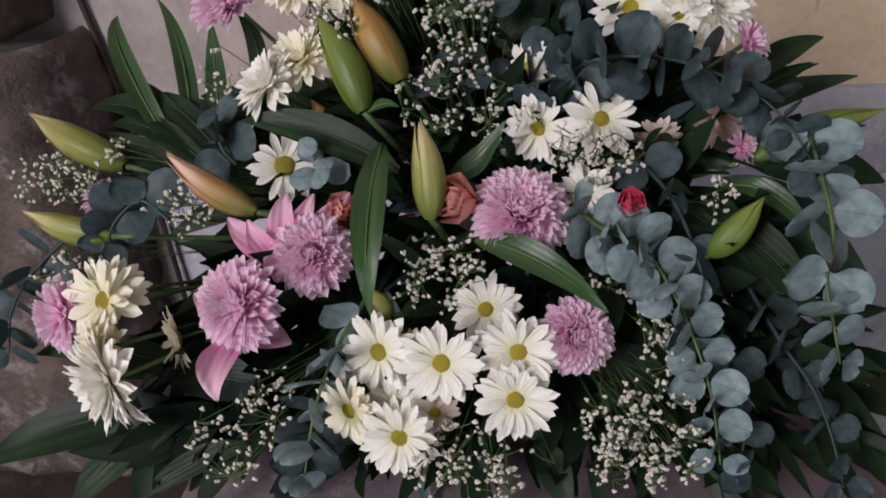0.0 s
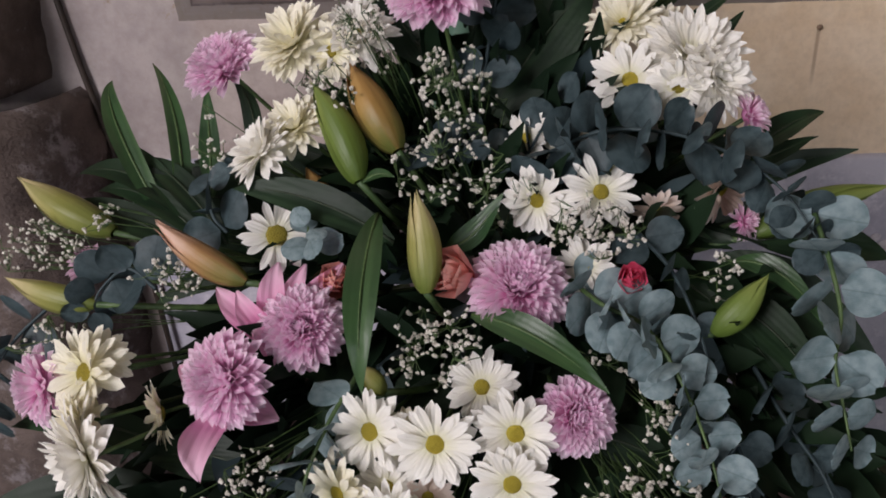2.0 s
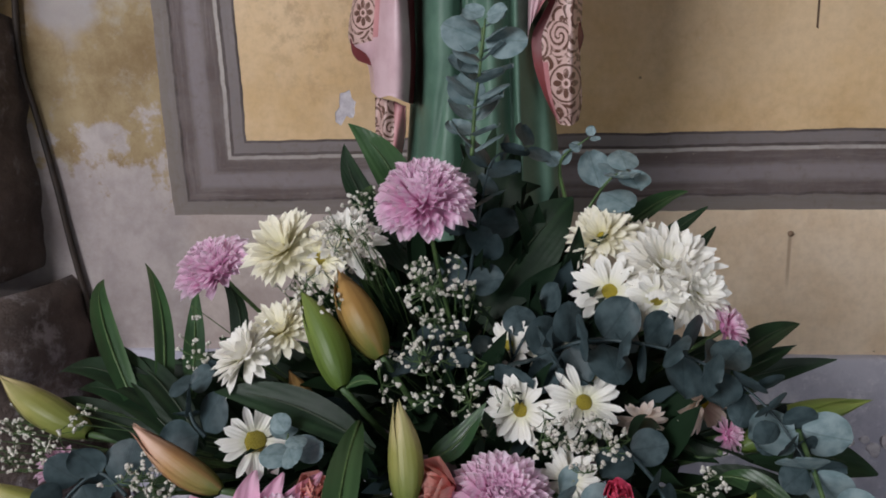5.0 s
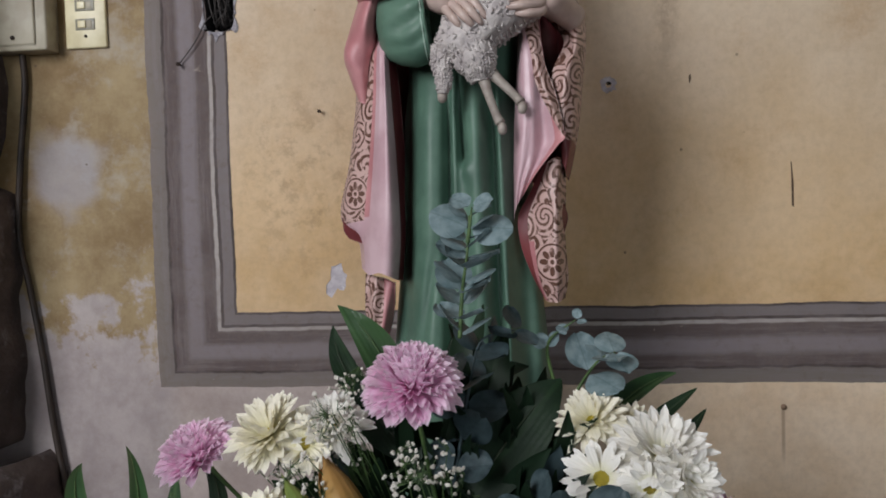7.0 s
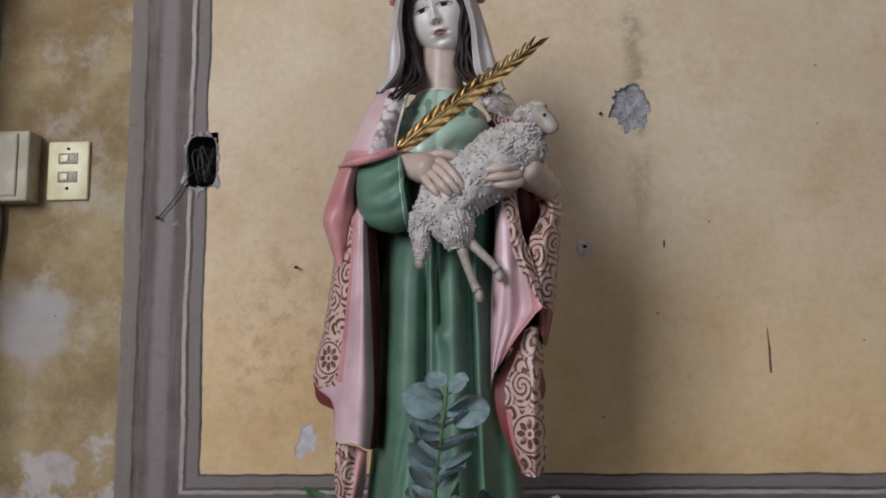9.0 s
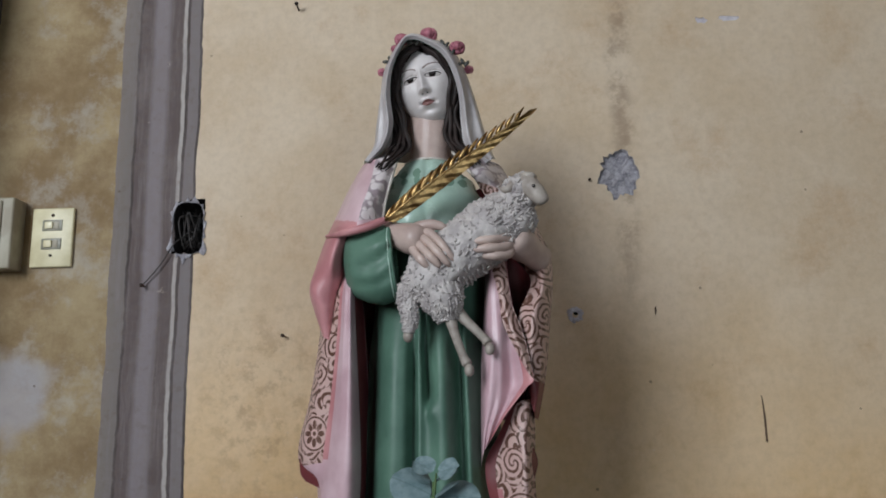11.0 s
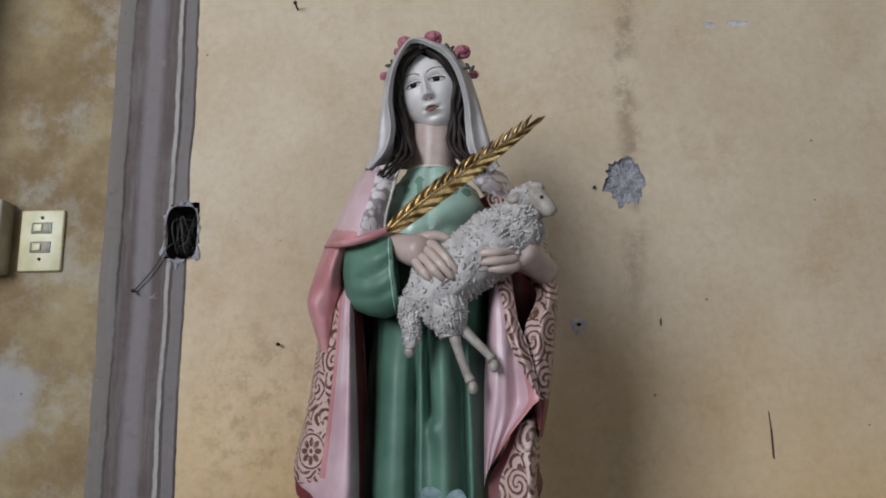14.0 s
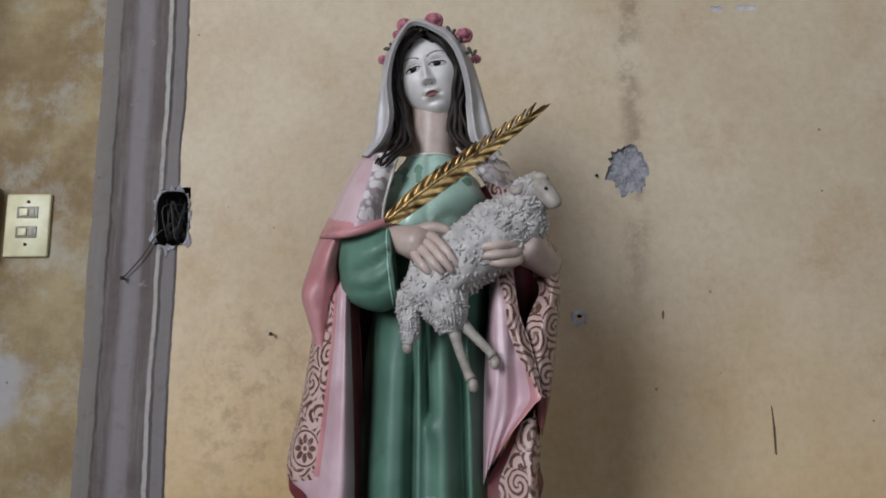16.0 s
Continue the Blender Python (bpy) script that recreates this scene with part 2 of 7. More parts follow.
def mantle_border_material():
    """Brown stencil on pale pink: two large rosettes in rings, scrolls and leaves between them."""
    n = Nodes("stencilled_mantle_border")
    p = n.where()
    s = n.xyz(p)
    mask = None
    inside = None
    for cx, cz, size in ((-0.0345, 1.5129, 0.0235), (0.2419, 1.4114, 0.0255)):
        dx, dz = n.math("MULTIPLY", n.math("SUBTRACT", s[0], cx), 1.15), n.math("SUBTRACT", s[2], cz)
        r = n.math("DIVIDE", n.math("SQRT", n.math("ADD", n.math("MULTIPLY", dx, dx), n.math("MULTIPLY", dz, dz))), size)
        an = n.math("ARCTAN2", dz, dx)
        lobes = n.math("ABSOLUTE", n.math("COSINE", n.math("MULTIPLY", an, 4.0)))
        pet = n.math("MULTIPLY_ADD", lobes, 0.34, 0.42)
        rose = n.math("MULTIPLY", n.math("LESS_THAN", r, pet), n.math("GREATER_THAN", r, 0.26))
        rose = n.math("MULTIPLY", rose, n.math("GREATER_THAN", lobes, 0.22))
        rim = n.math("MULTIPLY", n.math("GREATER_THAN", r, 0.88), n.math("LESS_THAN", r, 0.99))
        dot = n.math("LESS_THAN", r, 0.13)
        one = n.math("MAXIMUM", n.math("MAXIMUM", rose, rim), dot)
        disc = n.math("LESS_THAN", r, 1.06)
        mask = one if mask is None else n.math("MAXIMUM", mask, one)
        inside = disc if inside is None else n.math("MAXIMUM", inside, disc)
    # scrolls: a spiral in every cell, thick and thin like brush strokes
    cell = n.t.nodes.new("ShaderNodeTexVoronoi")
    cell.inputs["Scale"].default_value = 30
    flat = n.t.nodes.new("ShaderNodeCombineXYZ")
    n.put(flat.inputs[0], n.math("MULTIPLY", s[0], 1.25))
    n.put(flat.inputs[2], s[2])
    n.put(cell.inputs["Vector"], flat.outputs[0])
    away = n.t.nodes.new("ShaderNodeVectorMath")
    away.operation = "SUBTRACT"
    n.put(away.inputs[0], flat.outputs[0])
    n.put(away.inputs[1], cell.outputs["Position"])
    q = n.xyz(away.outputs[0])
    rad = n.math("MULTIPLY", cell.outputs["Distance"], 13.0)
    turn = n.math("ADD", n.math("ARCTAN2", q[2], q[0]), n.math("ADD", rad, n.math("MULTIPLY", n.noise(55, p, 2), 3.0)))
    scroll = n.math("GREATER_THAN", n.math("SINE", n.math("MULTIPLY", turn, 2.0)), n.math("MULTIPLY_ADD", n.noise(38, p, 2), 1.6, -0.55))
    mask = n.math("MAXIMUM", mask, n.math("MULTIPLY", scroll, n.math("SUBTRACT", 1.0, inside)))
    wear = n.step(n.noise(90, p, 6), 0.26, 0.46)
    ground = n.mix(n.noise(40, p), lin(212, 184, 176), lin(190, 154, 148))
    col = n.mix(n.math("MULTIPLY", mask, wear), ground, n.mix(n.noise(90, p), lin(112, 78, 64), lin(84, 55, 46)))
    n.bump(n.math("MULTIPLY", mask, -1.0), 0.2, 0.001)
    return n.done(col, 0.42, 0, 0.45)


def bodice_material():
    """Pale green with the chest's highlight put into its colour, and a darker leaf stencil in a band below the collar.
    """
    n = Nodes("highlit_green_bodice_paint")
    p = n.where()
    s = n.xyz(p)
    col = n.mix(n.step(n.noise(14, p, 5), 0.3, 0.7), lin(184, 206, 192), lin(162, 186, 172))
    half = n.math("ABSOLUTE", n.math("SUBTRACT", s[0], 0.122))
    an = n.math("SINE", n.math("MULTIPLY", half, 330.0))
    up = n.math("MULTIPLY", n.math("SUBTRACT", s[2], 1.874), 62.0)
    leaf = n.math("LESS_THAN", n.math("ADD", n.math("MULTIPLY", n.math("SUBTRACT", n.math("ABSOLUTE", up), 0.45), n.math("SUBTRACT", n.math("ABSOLUTE", up), 0.45)), n.math("MULTIPLY_ADD", an, 0.22, n.noise(70, p, 4))), 0.52)
    band = n.math("LESS_THAN", n.math("ABSOLUTE", up), 1.25)
    col = n.mix(n.math("MULTIPLY", n.math("MULTIPLY", leaf, band), 0.8), col, lin(104, 134, 114))
    n.bump(n.noise(90, p, 5), 0.12, 0.002)
    return n.done(col, n.math("MULTIPLY_ADD", n.noise(30, p), 0.2, 0.16), 0, 0.5)


def lace_material():
    """White carved lace along the neck of the mantle, with grey-mauve hollows."""
    n = Nodes("white_lace_edge")
    p = n.where()
    hole = n.step(n.math("ADD", n.voronoi(75, p), n.math("MULTIPLY_ADD", n.noise(60, p, 4), 0.5, -0.25)), 0.46, 0.66)
    col = n.mix(n.math("MULTIPLY", hole, 0.75), lin(224, 212, 212), lin(138, 118, 126))
    n.bump(n.math("MULTIPLY", hole, -1.0), 0.6, 0.002)
    return n.done(col, 0.4, 0, 0.45)


def painted(name, a, b, rough=0.35, scale=25, dirt=(60, 50, 45), bump=0.15):
    """Old oil paint on carved wood: slight grime, satin gloss."""
    n = Nodes(name)
    p = n.where()
    col = n.mix(n.step(n.noise(scale, p, 5), 0.3, 0.7), lin(*a), lin(*b))
    col = n.mix(n.math("MULTIPLY", n.step(n.noise(scale * 3, p, 8, 0.75), 0.56, 0.75), 0.3), col, lin(*dirt))
    n.bump(n.noise(90, p, 5), bump, 0.002)
    return n.done(col, n.math("MULTIPLY_ADD", n.noise(30, p), 0.25, rough - 0.1), 0, 0.5)


M_WALL = wall_material()
# plaster of the unseen room, kept dark to hold back bounced light
M_ROOM = stone_material("low_bounce_room_plaster", (112, 106, 98), (96, 90, 84), (80, 76, 70), 2.0, 0.004)
M_BARE = stone_material("bare_plaster", (196, 192, 198), (140, 136, 144), (218, 214, 218), 45, 0.01)
M_PALE = stone_material("pale_gypsum", (214, 208, 212), (186, 178, 186), (226, 222, 226), 40, 0.003)
M_PIER = stone_material("dark_pier_stone", (118, 104, 98), (82, 72, 68), (160, 152, 154), 5, 0.03)
M_DADO = stone_material("grey_dado_paint", (194, 191, 202), (166, 163, 178), (214, 210, 217), 7, 0.004)
M_PLINTH = stone_material("mauve_plinth_paint", (130, 115, 124), (108, 95, 104), (160, 148, 150), 6, 0.004)
M_FLOOR = stone_material("dark_floor_stone", (66, 56, 50), (48, 42, 38), (84, 74, 68), 4, 0.006)
M_CAVITY = simple("dark_cavity", (34, 30, 28), (20, 18, 17), 40, 0.9, 0.5, 90)
M_IVORY = simple("aged_ivory_plastic", (226, 216, 180), (208, 196, 156), 20, 0.35, 0.05, 300)
M_BOX = simple("grey_beige_painted_box", (176, 168, 148), (152, 142, 122), 14, 0.5, 0.15, 60)
M_KNOB = simple("grey_switch_rocker", (150, 146, 128), (112, 108, 94), 60, 0.35, 0.05)
M_IRON = simple("rusty_iron", (70, 52, 44), (44, 36, 32), 60, 0.7, 0.4, 200, 0.5)
M_PAINTED_NAIL = simple("nail_painted_over", (158, 132, 108), (134, 108, 88), 60, 0.6, 0.2)
M_SCORE = simple("scored_brown_plaster", (112, 88, 68), (88, 68, 54), 60, 0.9, 0.4)
M_WIRE = simple("old_wire", (66, 60, 58), (46, 42, 40), 30, 0.6, 0.2)
M_CABLE = simple("grimy_brown_cable", (58, 46, 38), (40, 33, 28), 20, 0.6, 0.3, 120)
M_PINK = petal_material("pink_chrysanthemum_petal", (240, 164, 212), (250, 204, 232), (255, 242, 252), 0.45)
M_LILAC = petal_material("pale_pink_petal", (222, 160, 196), (234, 190, 216), (246, 220, 236))
M_WHITE = petal_material("white_daisy_petal", (234, 232, 196), (250, 247, 238), (254, 252, 248), 0.25, 0.06)
M_CREAM = petal_material("cream_petal", (226, 220, 168), (248, 243, 220), (252, 248, 234), 0.25, 0.08)
M_BLUSH = petal_material("blush_petal", (222, 192, 172), (242, 224, 210), (248, 234, 226), 0.25, 0.12)
M_EYE = simple("yellow_green_flower_centre", (206, 182, 62), (154, 146, 46), 200, 0.8, 0.6, 400, vary=0.3)
M_STEM = simple("green_stem", (84, 108, 62), (60, 84, 48), 60, 0.5, 0.2)
M_STEMD = simple("dark_stem", (48, 62, 40), (34, 46, 32), 60, 0.6, 0.2)
M_BLADE = leaf_material("lily_leaf_green", (48, 80, 46), (34, 60, 38), (84, 116, 72), 0.36)
# darker copy of the leaf green, with shade put into its colour
M_BLADE_SHADED = leaf_material("shade_darkened_leaf", (30, 50, 32), (20, 36, 25), (46, 70, 44), 0.5, 0.15, 0.35, 0.3)
M_EUCA = leaf_material("blue_grey_eucalyptus", (146, 164, 168), (112, 134, 138), (84, 106, 108), 0.5, 0.12, 0.35, 0.3)
# same eucalyptus leaf again, its colour darkened to stand for shade
M_EUCA_SHADED = leaf_material("shaded_eucalyptus", (78, 94, 98), (56, 72, 76), (42, 56, 60), 0.45, 0.12, 0.45, 0.3)
M_BUDG = bud_material("green_lily_bud", (84, 106, 44), (106, 126, 56), (134, 146, 78), (82, 106, 44))
M_BUDO = bud_material("orange_lily_bud", (100, 106, 50), (168, 134, 76), (184, 142, 88), (148, 108, 58))
M_BUDY = bud_material("yellow_green_lily_bud", (104, 118, 54), (150, 148, 82), (208, 192, 146), (122, 126, 62))
M_BUDP = bud_material("pink_tipped_lily_bud", (106, 112, 54), (176, 136, 90), (232, 192, 174), (160, 112, 78))
M_LILY = petal_material("pink_lily_petal", (246, 214, 226), (238, 152, 198), (250, 204, 226), 0.3)
M_ROSE = petal_material("rose_petal", (180, 30, 70), (214, 56, 96), (228, 100, 130), 0.2)
M_SALMON = petal_material("salmon_petal", (214, 120, 120), (228, 150, 140), (240, 184, 172), 0.2)
M_GYP = simple("white_gypsophila", (240, 236, 228), (214, 208, 196), 120, 0.8, 0.2, 500, leafy=0.2)
M_FOAM = simple("wet_floral_foam", (36, 56, 36), (26, 42, 28), 80, 0.9, 0.6, 300)
M_BASKET = simple("dark_wicker", (56, 42, 32), (38, 29, 23), 60, 0.7, 0.5, 200)

# statue paints
S_ROBE = painted("green_robe_paint", (98, 130, 112), (74, 104, 89), 0.48, 14, (40, 60, 44))
S_BODICE = bodice_material()
S_PINK = painted("pink_mantle_paint", (220, 190, 196), (198, 162, 170), 0.32, 18, (150, 110, 112))
S_DEEP = painted("rose_mantle_paint", (208, 150, 152), (184, 122, 126), 0.4, 18, (120, 70, 72))
S_RED = painted("dark_red_lining", (128, 62, 64), (104, 46, 50), 0.45, 20)
S_BORDER = mantle_border_material()
S_LACE = lace_material()
S_VEIL = painted("pale_grey_veil", (204, 197, 196), (172, 165, 167), 0.36, 20, (110, 100, 104))
S_SKIN = painted("ivory_flesh_paint", (232, 224, 222), (220, 210, 208), 0.26, 20, (170, 150, 140), 0.05)
S_HAND = painted("flesh_paint", (202, 180, 170), (182, 158, 150), 0.35, 30, (120, 100, 94), 0.08)
S_HAIR = painted("dark_brown_hair_paint", (46, 32, 28), (28, 20, 18), 0.65, 60)
S_EYES = painted("iris_and_nostril_shade_paint", (36, 28, 28), (24, 18, 18), 0.15, 60)
S_SCLERA = painted("eye_white_paint", (196, 188, 184), (180, 172, 168), 0.2, 60, bump=0.02)
S_BROW = painted("brow_and_lid_shade_paint", (126, 106, 99), (112, 92, 86), 0.4, 60)
S_LIPS = painted("lip_paint", (156, 112, 108), (138, 96, 94), 0.3, 60)
S_WOOL = painted("grey_wool_paint", (206, 198, 194), (172, 163, 162), 0.55, 60, (96, 84, 88), 0.8)
S_HOOF = painted("pale_leg_paint", (182, 172, 162), (146, 134, 126), 0.5, 60, (90, 76, 70))
S_RIM = painted("white_trim_paint", (222, 214, 206), (200, 190, 180), 0.4, 60)
S_GOLD = simple("gilded_metal", (200, 166, 112), (116, 88, 54), 60, 0.36, 0.25, 120, 0.95)
S_TINY_ROSE = painted("rose_wreath_paint", (186, 116, 130), (148, 82, 98), 0.5, 50)
S_TINY_LEAF = painted("wreath_leaf_paint", (74, 72, 66), (54, 54, 50), 0.5, 50)


# ---- building helpers ----
def mesh_of(name, bm, mats, smooth=True):
    me = bpy.data.meshes.new(name)
    bm.normal_update()
    bm.to_mesh(me)
    bm.free()
    for m in (mats if isinstance(mats, (list, tuple)) else [mats]):
        me.materials.append(m)
    if smooth:
        me.polygons.foreach_set("use_smooth", [True] * len(me.polygons))
    return me


def part(name, data, material=None, parent=None, label="", m=None, smooth=True):
    if isinstance(data, bmesh.types.BMesh):
        data = mesh_of(name, data, material, smooth)
    ob = new(name, data)
    if parent:
        ob.parent = parent
    if m is not None:
        ob.matrix_basis = m
    if label:
        ob["label"] = label
    return ob


def empty(name, at, label, category, group="", kind=""):
    ob = new(name)
    ob.empty_display_size = 0.02
    ob.matrix_basis = at if isinstance(at, Matrix) else Matrix.Translation(at)
    return tagged(ob, label, category, group, kind)


def grid(bm, rows, cols, f, close_u=False, mat=0):
    """A sheet of rows x cols quads; f(v, u) gives a point for 0..1."""
    vs = [[bm.verts.new(f(i / rows, j / cols)) for j in range(cols if close_u else cols + 1)] for i in range(rows + 1)]
    faces = []
    for i in range(rows):
        for j in range(cols):
            k = (j + 1) % cols if close_u else j + 1
            fc = bm.faces.new((vs[i][j], vs[i][k], vs[i + 1][k], vs[i + 1][j]))
            fc.material_index = mat(i / rows, (j + 0.5) / cols) if callable(mat) else mat
            faces.append(fc)
    return vs, faces


def tube(bm, pts, radii, sides=8, mat=0, cap=True):
    """A tube through points with a radius at each."""
    pts = [Vector(p) for p in pts]
    rings = []
    side = None
    for i, p in enumerate(pts):
        d = (pts[min(i + 1, len(pts) - 1)] - pts[max(i - 1, 0)]).normalized()
        if side is None:
            side = d.orthogonal().normalized()
        side = (side - d * side.dot(d)).normalized()
        up = d.cross(side)
        r = radii[i] if isinstance(radii, (list, tuple)) else radii
        rings.append([bm.verts.new(p + r * (math.cos(2 * math.pi * k / sides) * side + math.sin(2 * math.pi * k / sides) * up)) for k in range(sides)])
    for a, b in zip(rings, rings[1:]):
        for k in range(sides):
            fc = bm.faces.new((a[k], a[(k + 1) % sides], b[(k + 1) % sides], b[k]))
            fc.material_index = mat
    if cap:
        for ring in (rings[0][::-1], rings[-1]):
            bm.faces.new(ring).material_index = mat


def bend(a, b, sag, steps=8, side=(0, 0, 1)):
    a, b, side = Vector(a), Vector(b), Vector(side)
    return [a.lerp(b, i / steps) + side * sag * 4 * (i / steps) * (1 - i / steps) for i in range(steps + 1)]


def spline(pts, n):
    """A smooth line of n points through the given ones."""
    pts = [Vector(p) for p in pts]
    ext = [2 * pts[0] - pts[1]] + pts + [2 * pts[-1] - pts[-2]]
    out = []
    for i in range(n):
        s = i / (n - 1) * (len(pts) - 1)
        k = min(int(s), len(pts) - 2)
        t = s - k
        p0, p1, p2, p3 = ext[k:k + 4]
        out.append(0.5 * (2 * p1 + (p2 - p0) * t + (2 * p0 - 5 * p1 + 4 * p2 - p3) * t * t + (3 * p1 - p0 - 3 * p2 + p3) * t ** 3))
    return out


def ball(bm, centre, r, mat=0, seg=16, rings=10, squash=(1, 1, 1), turn=None, rough=0.0, freq=40):
    c = Vector(centre)

    def f(v, u):
        a, b = math.pi * min(max(v, 0.001), 0.999), 2 * math.pi * u
        p = Vector((math.sin(a) * math.cos(b) * squash[0], math.sin(a) * math.sin(b) * squash[1], math.cos(a) * squash[2])) * r
        if rough:
            p *= 1 + rough * noise.noise((c + p) * freq)
        if turn:
            p = turn @ p
        return c + p
    grid(bm, rings, seg, f, True, mat)


def box(bm, x0, x1, y0, y1, z0, z1, mat=0, bevel=0.0):
    r = bmesh.ops.create_cube(bm, size=1, matrix=Matrix.Translation(((x0 + x1) / 2, (y0 + y1) / 2, (z0 + z1) / 2)) @ Matrix.Diagonal((x1 - x0, y1 - y0, z1 - z0, 1)))
    es = list({e for v in r["verts"] for e in v.link_edges})
    for f in {f for v in r["verts"] for f in v.link_faces}:
        f.material_index = mat
    if bevel:
        bmesh.ops.bevel(bm, geom=es, offset=bevel, segments=2, affect="EDGES", profile=0.5)


def facing(at, way, spin=0.0):
    """A pose at a point whose z axis looks along way."""
    q = Vector(way).to_track_quat("Z", "Y")
    return Matrix.Translation(at) @ q.to_matrix().to_4x4() @ Matrix.Rotation(spin, 4, "Z")


def along(base, direction, normal, sx, sy, sz):
    """A pose whose y axis runs along direction and whose z axis is near normal."""
    y = Vector(direction).normalized()
    x = y.cross(Vector(normal))
    if x.length < 1e-4:
        x = y.orthogonal()
    x.normalize()
    z = x.cross(y)
    m = Matrix((x * sx, y * sy, z * sz)).transposed().to_4x4()
    m.translation = Vector(base)
    return m


# ---- the setting ----
def ragged(cx, cz, rx, rz, n, seed, rough=0.35):
    rnd = random.Random(seed)
    out = []
    for i in range(n):
        a = 2 * math.pi * i / n
        r = 1 + rough * (rnd.random() - 0.5) * 1.2 + 1.6 * rough * noise.noise((2.2 * math.cos(a), 2.2 * math.sin(a), seed))
        out.append((cx + rx * r * math.cos(a), cz + rz * r * math.sin(a)))
    return out


def broken_box(x0, x1, z0, z1, n, jit, seed):
    rnd = random.Random(seed)
    out = []
    for (ax, az), (bx, bz) in zip([(x0, z0), (x1, z0), (x1, z1), (x0, z1)], [(x1, z0), (x1, z1), (x0, z1), (x0, z0)]):
        for i in range(n):
            t = i / n
            out.append((ax + (bx - ax) * t + rnd.uniform(-jit, jit), az + (bz - az) * t + rnd.uniform(-jit, jit)))
    return out


WALL_Y = 1.5
damage = [  # outline, depth, material slot
    (broken_box(-0.402, -0.343, 1.848, 1.953, 7, 0.004, 3), 0.055, 1),
    (ragged(0.462, 1.978, 0.037, 0.047, 40, 12, 0.2), 0.009, 2),
    (ragged(0.368, 1.717, 0.006, 0.006, 9, 4, 0.3), 0.012, 1),
    (ragged(-0.157, 1.357, 0.018, 0.026, 15, 5, 0.55), 0.0012, 3),
    ([(0.6895, 1.560), (0.6905, 1.52), (0.6905, 1.478), (0.6945, 1.475), (0.6945, 1.52), (0.6915, 1.555)], 0.003, 5),
    (ragged(0.513, 1.715, 0.002, 0.009, 7, 6, 0.3), 0.003, 5),
    (ragged(0.640, 2.287, 0.012, 0.007, 11, 7, 0.4), 0.002, 3),
    (ragged(0.690, 2.289, 0.022, 0.005, 13, 17, 0.5), 0.0015, 3),
]


def north_wall():
    bm = bmesh.new()
    loops = [[(-4, 0.0), (4, 0.0), (4, 5.5), (-4, 5.5)]] + [d[0] for d in damage]
    edges, rims = [], []
    for lp in loops:
        vs = [bm.verts.new((x, WALL_Y, z)) for x, z in lp]
        rims.append(vs)
        edges += [bm.edges.new((vs[i], vs[(i + 1) % len(vs)])) for i in range(len(vs))]
    bmesh.ops.triangle_fill(bm, use_beauty=True, edges=edges, normal=(0, -1, 0))
    for (lp, depth, slot), rim in zip(damage, rims[1:]):
        rnd = random.Random(len(lp))
        cx, cz = sum(p[0] for p in lp) / len(lp), sum(p[1] for p in lp) / len(lp)
        prev = rim
        for ring in (0.93, 0.6, 0.3):
            cur = [bm.verts.new((cx + (v.co.x - cx) * ring / (1 if prev is rim else 1) if prev is rim else cx + (r0.co.x - cx) * ring,
                                WALL_Y + depth * rnd.uniform(0.65, 1.0), cz + (r0.co.z - cz) * ring)) for v, r0 in zip(prev, rim)]
            for i in range(len(cur)):
                k = (i + 1) % len(cur)
                bm.faces.new((prev[i], prev[k], cur[k], cur[i])).material_index = slot
            prev = cur
        bm.faces.new(prev).material_index = slot
    box(bm, -4, 4, WALL_Y + 0.08, WALL_Y + 0.4, 0, 5.5, 4)
    ob = new("wall_north", mesh_of("wall_north", bm, [M_WALL, M_CAVITY, M_BARE, M_PALE, M_ROOM, M_SCORE], False))
    tagged(ob, "ochre plaster wall with a painted grey moulding frame and chips", "wall", kind="structure")


north_wall()


def setting(name, label, category, mat, *boxes):
    bm = bmesh.new()
    for b in boxes:
        box(bm, *b)
    tagged(new(name, mesh_of(name, bm, mat, False)), label, category, kind="structure")


setting("floor", "dark worn stone floor", "floor", M_FLOOR, (-4.3, 4.3, -3.9, 1.9, -0.2, 0))
# unseen ceiling and side walls, added to shape the light in the room
setting("ceiling", "unseen plaster ceiling added to close the room", "ceiling", M_ROOM, (-4.3, 4.3, -3.9, 1.9, 5.5, 5.7))
setting("wall_west", "unseen plaster side wall added to close the room", "wall", M_ROOM, (-4.3, -4, -3.9, 1.9, 0, 5.5))
setting("wall_east", "unseen plaster side wall added to close the room", "wall", M_ROOM, (4, 4.3, -3.9, 1.9, 0, 5.5))
wx0, wx1, wz0, wz1 = WIN_X - WIN_W / 2, WIN_X + WIN_W / 2, WIN_Z - WIN_H / 2, WIN_Z + WIN_H / 2
# unseen wall; the low opening on the right only goes with the fill light
setting("wall_south", "unseen plaster wall with a tall window and an opening added for the fill light", "wall", M_ROOM,
        (-4, wx0, -3.8, -3.5, 0, 5.5), (wx0, wx1, -3.8, -3.5, 0, wz0), (wx0, wx1, -3.8, -3.5, wz1, 5.5),
        (wx1, 1.35, -3.8, -3.5, 0, 5.5), (1.35, 2.65, -3.8, -3.5, 2.7, 5.5), (2.65, 4, -3.8, -3.5, 0, 5.5))


